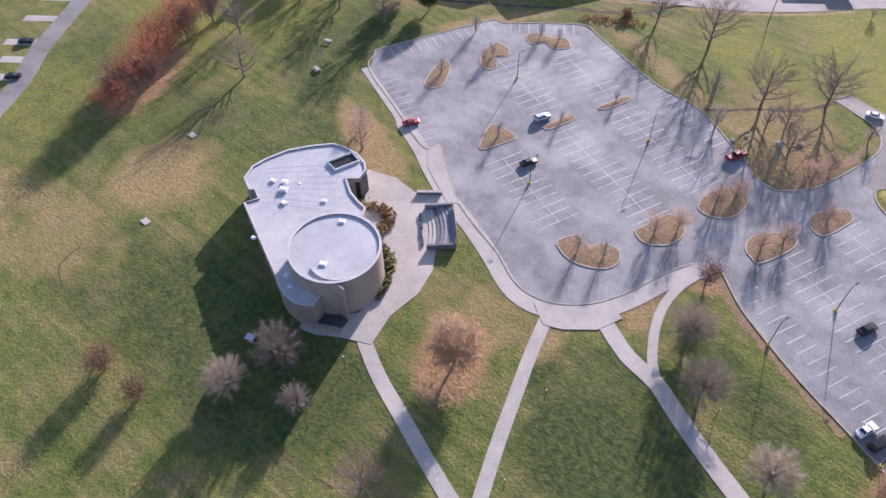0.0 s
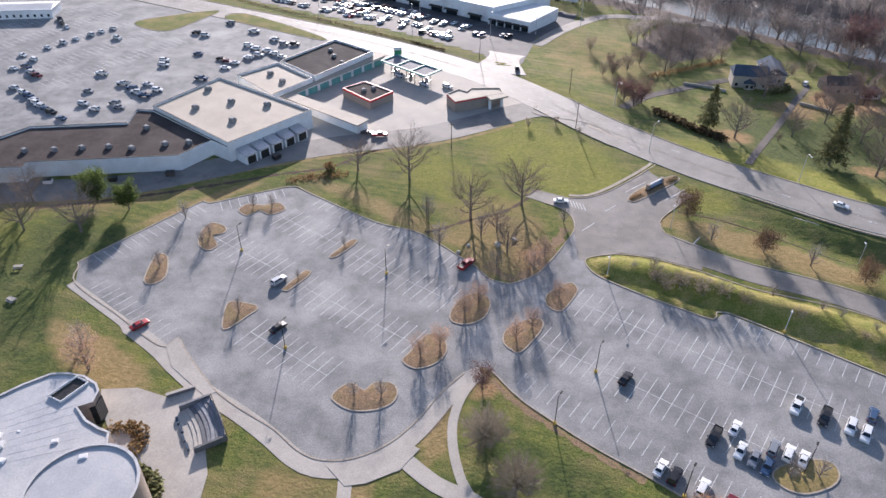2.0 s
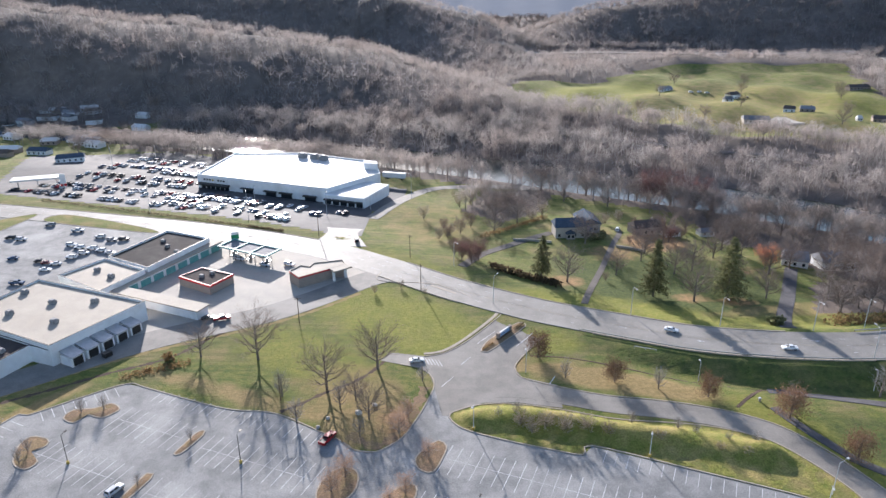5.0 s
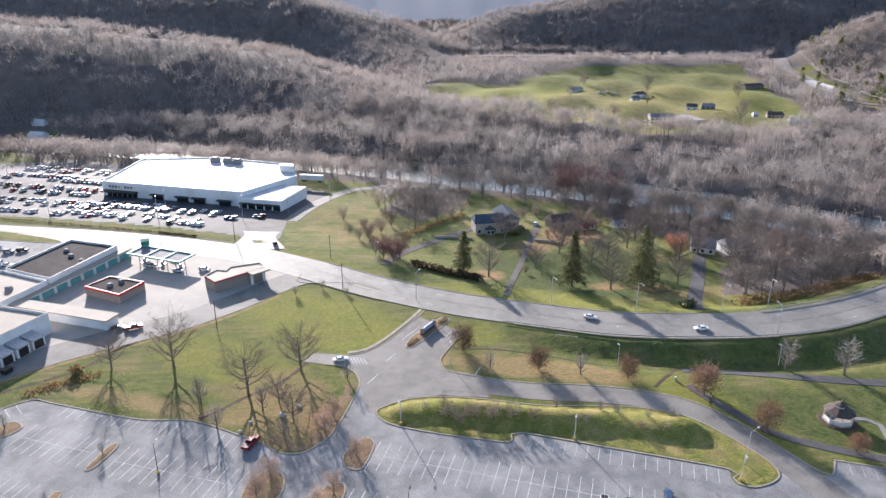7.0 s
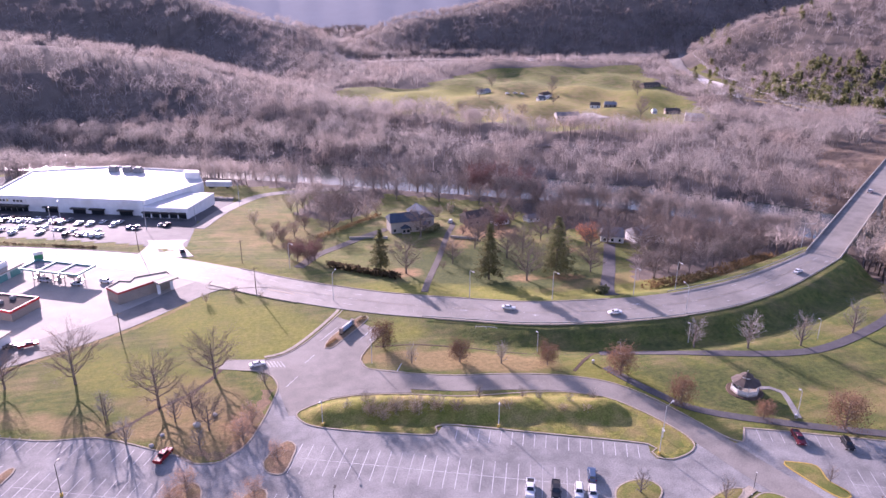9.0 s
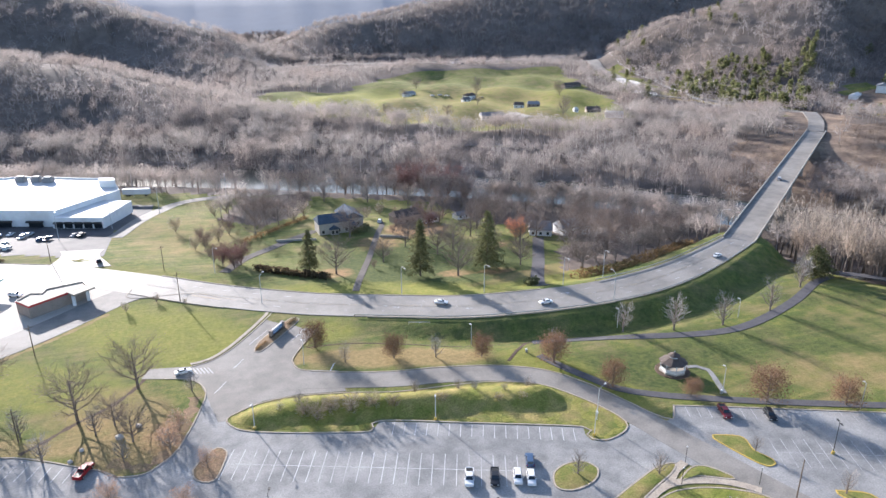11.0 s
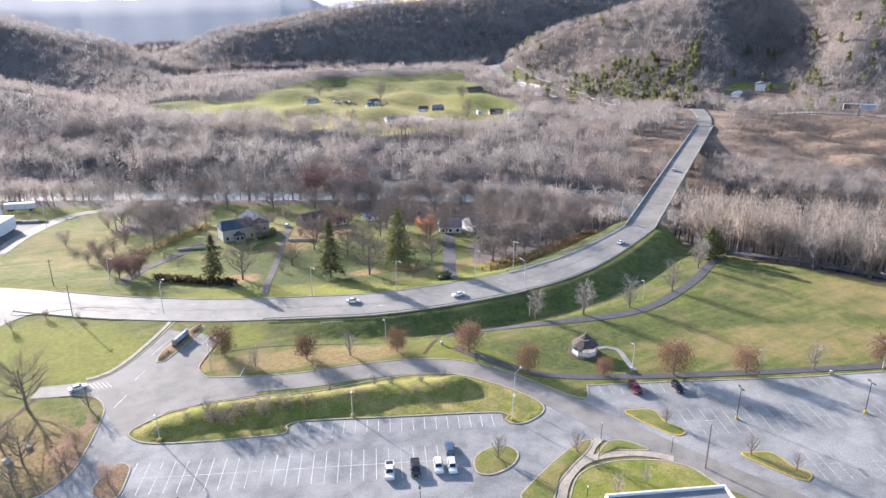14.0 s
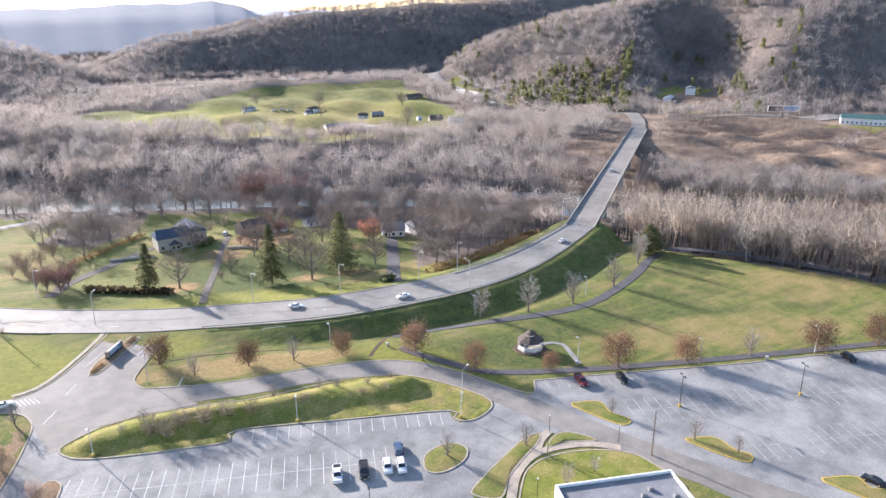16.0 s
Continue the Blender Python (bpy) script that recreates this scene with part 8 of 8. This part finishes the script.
# town trees and cars in front of the supermarket
rng = random.Random(23)
for k in range(34):
    x, y = rng.uniform(-470, -250), rng.uniform(450, 640)
    tree("bare", x, y, rng.uniform(9, 14), group="town trees")
for off in (13, 19, 31, 37):
    for k in range(26):
        q = fa + fd * (6 + k * 2.9) + fn * off
        if rng.random() < 0.48 and inside(STORE_LOT, q.x, q.y):
            car(rng.choice(KINDS), rng.choice(MALL_TINTS), q.x, q.y, math.degrees(math.atan2(fn.y, fn.x)) + rng.choice((0, 180)), "cars at the supermarket", full=False)
car("suv", "white", 79.5, 318, 70, "cars by the houses", full=False, label="white vehicle parked beside a house drive")


# ---- woods ----
def woods(name, places, heights, seed, twigs, material, label, spread=0.36, wide=0.05, blades=False):
    """Many bare trees in one object: a tapered trunk, limbs and upswept twigs for each, out of a few patterns."""
    rng = np.random.default_rng(seed)
    patterns = []
    for k in range(8):
        top = np.array((rng.normal(0, 0.03), rng.normal(0, 0.03), 0.66))
        segs = [((0, 0, 0), top, 0.019, 0.008)]
        limbs, tall = [], rng.uniform(0.32, 0.44)
        many = max(5, twigs // 24)
        for i in range(many):
            a, f = i * 2.399 + rng.normal(0, 0.3), 0.2 + 0.4 * i / many
            out = spread * rng.uniform(0.4, 0.7)
            end = np.array((math.cos(a) * out, math.sin(a) * out, f + rng.uniform(0.18, 0.36)))
            limbs.append((top * (f / 0.66), end))
            segs.append((top * (f / 0.66), end, wide * 0.17, wide * 0.05))
        middle, arms = np.array((0, 0, 0.56)), []

        def outward(p, keep):
            z, a = rng.uniform(-0.55, 1.0), math.atan2(p[1], p[0]) + rng.normal(0, 0.7)
            q = math.sqrt(1 - z * z)
            goal = middle + np.array((math.cos(a) * q * spread, math.sin(a) * q * spread, z * tall)) * rng.uniform(0.85, 1.05)
            return p + (goal - p) * keep

        for i in range((twigs - many) // 4):
            b0, b1 = limbs[i % many]
            p0 = b0 + (b1 - b0) * rng.uniform(0.35, 1.0)
            p1 = outward(p0, rng.uniform(0.6, 0.95))
            arms.append((p0, p1))
            segs.append((p0, p1, wide * 0.11, wide * 0.03))
        for i in range(twigs - many - (twigs - many) // 4):
            p0, p1 = arms[i % len(arms)]
            b = p0 + (p1 - p0) * rng.uniform(0.25, 1.0)
            d = (p1 - p0) / (np.linalg.norm(p1 - p0) + 1e-6) + rng.normal(0, 0.55, 3) + np.array((0, 0, 0.25))
            segs.append((b, b + d / np.linalg.norm(d) * rng.uniform(0.06, 0.14), wide * 0.07, wide * 0.03))
        vs, fs = [], []
        for a, b, ra, rb in segs:
            a, b = np.array(a, float), np.array(b, float)
            d = (b - a) / np.linalg.norm(b - a)
            s = np.cross(d, (0.3, 0.5, 0.81))
            s /= np.linalg.norm(s)
            t = np.cross(d, s)
            k0 = len(vs)
            if blades and ra < 0.015:
                a0 = rng.uniform(0, 6.283)
                w0 = (s * math.cos(a0) + t * math.sin(a0)) * ra
                vs += [a - w0, a + w0, b]
                fs.append((k0, k0 + 1, k0 + 2))
                continue
            for q in range(3):
                ang = q * 2.0944
                vs.append(a + (s * math.cos(ang) + t * math.sin(ang)) * ra)
            vs.append(b)
            fs += [(k0, k0 + 1, k0 + 3), (k0 + 1, k0 + 2, k0 + 3), (k0 + 2, k0, k0 + 3)]
        patterns.append((np.array(vs), np.array(fs)))
    V, F, base = [], [], 0
    for (x, y), h in zip(places, heights):
        vs, fs = patterns[rng.integers(8)]
        a = rng.uniform(0, 6.283)
        c, s = math.cos(a), math.sin(a)
        sxy = h * rng.uniform(0.85, 1.25)
        w = np.empty_like(vs)
        w[:, 0] = x + (vs[:, 0] * c - vs[:, 1] * s) * sxy
        w[:, 1] = y + (vs[:, 0] * s + vs[:, 1] * c) * sxy
        w[:, 2] = vs[:, 2] * h
        V.append(w)
        F.append(fs + base)
        base += len(vs)
    V, F = np.concatenate(V), np.concatenate(F)
    return V, F


def forest(name, n, region, heights, seed, twigs, material, label, weight=None, spread=0.36, wide=0.05, anywhere=False, blades=False):
    rng = np.random.default_rng(seed)
    x0, x1, y0, y1 = region
    pts = np.empty((0, 2))
    while len(pts) < n:
        q = np.stack([rng.uniform(x0, x1, n * 2), rng.uniform(y0, y1, n * 2)], 1)
        keep = wooded(q[:, 0], q[:, 1]) | anywhere
        if weight is not None:
            keep &= rng.random(len(q)) < weight(q[:, 0], q[:, 1])
        pts = np.concatenate([pts, q[keep]])
    pts = pts[:n]
    hs = rng.uniform(*heights, n)
    V, F = woods(name, pts.tolist(), hs, seed, twigs, material, label, spread, wide, blades)
    per = len(V) // n
    V[:, 2] += np.repeat(ground(pts[:, 0], pts[:, 1]), per) - 0.3
    me = bpy.data.meshes.new(name)
    me.vertices.add(len(V))
    me.vertices.foreach_set("co", V.astype(np.float32).ravel())
    me.loops.add(len(F) * 3)
    me.loops.foreach_set("vertex_index", F.astype(np.int32).ravel())
    me.polygons.add(len(F))
    me.polygons.foreach_set("loop_start", np.arange(0, len(F) * 3, 3, dtype=np.int32))
    me.materials.append(material)
    me.update()
    me.validate()
    ob = new(name, me)
    return tagged(ob, label, "woods", kind="stuff")


def bearing(x, y):
    return np.degrees(np.arctan2(x, y))


def far_bank(x, y):
    return (bearing(x, y) > 42) & (np.hypot(x, y) > 378) & (np.hypot(x, y) < 640) & (y < 385) & (off_line(RIVER, x, y)[0] > 17) & (off_line(BRIDGE, x, y)[0] > 9) & (off_line([(421, 387), (500, 440), (580, 415), (605, 375), (662, 322), (760, 240)], x, y)[0] > 18)


forest("woods_river", 1750, (-250, 520, 60, 600), (11, 20), 1, 270, M_WOODS, "leafless riverside woods with grey-brown twigs", lambda x, y: (np.hypot(x, y) < 640) * ~far_bank(x, y) * np.where((x > 20) & (x < 190) & (y < np.interp(x, [p[0] for p in RIVER], [p[1] for p in RIVER])), 0.12, 1.0), 0.4, 0.034, blades=True)
forest("woods_bottomland", 430, (215, 420, 60, 330), (17, 26), 2, 240, M_SYCAMORE, "pale leafless bottomland trees beside the bridge", lambda x, y: (np.hypot(x, y) < 372) * (bearing(x, y) > 45.5) * 1.0, 0.27, 0.03, blades=True)
forest("scrub_far_bank", 1500, (300, 640, 120, 400), (2.5, 6), 15, 80, M_BRUSH, "low brown scrub on the far river bank", lambda x, y: far_bank(x, y) * 1.0, 0.55, 0.07, anywhere=True, blades=True)
forest("woods_far_bank", 520, (280, 560, 100, 392), (9, 15), 16, 220, M_WOODS, "smaller leafless trees along the far river bank", lambda x, y: (off_line(RIVER, x, y)[0] > 30) * (off_line(RIVER, x, y)[0] < 84) * (bearing(x, y) > 41) * (np.hypot(x, y) > 385) * (np.hypot(x, y) < 475) * (off_line(BRIDGE, x, y)[0] > 9) * 1.0, 0.42, 0.038, anywhere=True, blades=True)
forest("woods_near_houses", 110, (60, 240, 215, 400), (10, 17), 12, 420, M_WOODS, "leafless trees crowding round the riverside houses", lambda x, y: inside(NEARWOOD, x, y) * 1.0, 0.5, 0.032)
forest("woods_bank", 75, (-90, 215, 280, 520), (15, 23), 21, 260, M_BANKWOOD, "dark leafless trees lining the near river bank", lambda x, y: (off_line(RIVER, x, y)[0] < 50) * (y < np.interp(x, [p[0] for p in RIVER], [p[1] for p in RIVER])) * 1.0, 0.42, 0.036)
forest("woods_bank_west", 260, (-330, -20, 440, 600), (12, 18), 22, 170, M_WOODS, "leafless trees lining the river behind the store", lambda x, y: (off_line(RIVER, x, y)[0] < 60) * (off_line(RIVER, x, y)[0] > 20) * (y < np.interp(x, [p[0] for p in RIVER], [p[1] for p in RIVER])) * 1.0, 0.45, 0.045, anywhere=True, blades=True)
forest("thicket_lane", 60, (0, 70, 320, 400), (6, 11), 13, 240, M_WOODS, "grey leafless thicket beside a lane", lambda x, y: inside(THICKET, x, y) * 1.0, 0.6, 0.034)
forest("woods_hill_west", 5200, (-800, 160, 470, 1330), (11, 17), 3, 110, M_WOODS, "leafless wooded hillside behind the store", lambda x, y: (bearing(x, y) < 9) * (bearing(x, y) > -44) * np.clip(640 / np.hypot(x, y), 0, 1) ** 1.3, 0.42, 0.068, blades=True)
forest("woods_valley", 2700, (0, 700, 480, 1130), (10, 16), 4, 100, M_WOODS, "leafless valley woods round the far fields", lambda x, y: (bearing(x, y) > 2) * (bearing(x, y) < 36) * 1.0, 0.42, 0.065, blades=True)
forest("woods_ridge", 2600, (90, 1000, 1060, 1420), (12, 17), 31, 60, M_WOODS, "leafless trees on the ridge past the fields", lambda x, y: (bearing(x, y) > 3) * (bearing(x, y) < 44) * 1.0, 0.44, 0.13, blades=True)
forest("woods_hill_east", 5200, (330, 1280, 250, 1150), (10, 17), 5, 110, M_WOODS, "leafless wooded hill past the bridge", lambda x, y: (bearing(x, y) > 30) * (bearing(x, y) < 68) * (np.hypot(x, y) < 1330) * (np.hypot(x, y) > 540) * np.clip(760 / np.hypot(x, y), 0, 1), 0.42, 0.068, blades=True)
forest("woods_far", 1900, (-900, 1500, 1350, 1750), (16, 22), 6, 22, M_WOODS, "far wooded ridges at the valley's end", lambda x, y: (bearing(x, y) > -24) * (bearing(x, y) < 42) * np.clip(1500 / np.hypot(x, y), 0, 1), 0.62, 0.24, blades=True)
forest("brush_bank", 1500, (370, 580, 245, 402), (1.8, 4.6), 14, 24, M_BRUSH, "brown leafless brush on a clay bank", lambda x, y: inside(CLAY, x, y) * 1.0, 0.6, 0.07, anywhere=True)
# pines on the far hill
rng = np.random.default_rng(8)
PV, PF = [], []
for k in range(210):
    a, r = rng.uniform(37.5, 46.5), rng.uniform(735, 900)
    if k > 130:
        a, r = rng.uniform(32, 58), rng.uniform(700, 1080)
    x, y = r * math.sin(radians(a)), r * math.cos(radians(a))
    z, h = float(ground(x, y)), rng.uniform(9, 15)
    for i in range(120):
        f = rng.random()
        rad = h * 0.27 * (1.05 - f) ** 0.7
        t = rng.uniform(0, 6.283)
        p = np.array((x + math.cos(t) * rad * rng.uniform(0.3, 1), y + math.sin(t) * rad * rng.uniform(0.3, 1), z + h * (0.25 + 0.75 * f)))
        b = len(PV)
        for c in range(3):
            PV.append(tuple(p + rng.normal(0, 1.35, 3) * (0.85, 0.85, 0.6)))
        PF.append((b, b + 1, b + 2))
pines = from_arrays("pine_stand", PV, PF, M_PINE)
tagged(pines, "stand of green pines on the far hillside", "woods", kind="stuff")
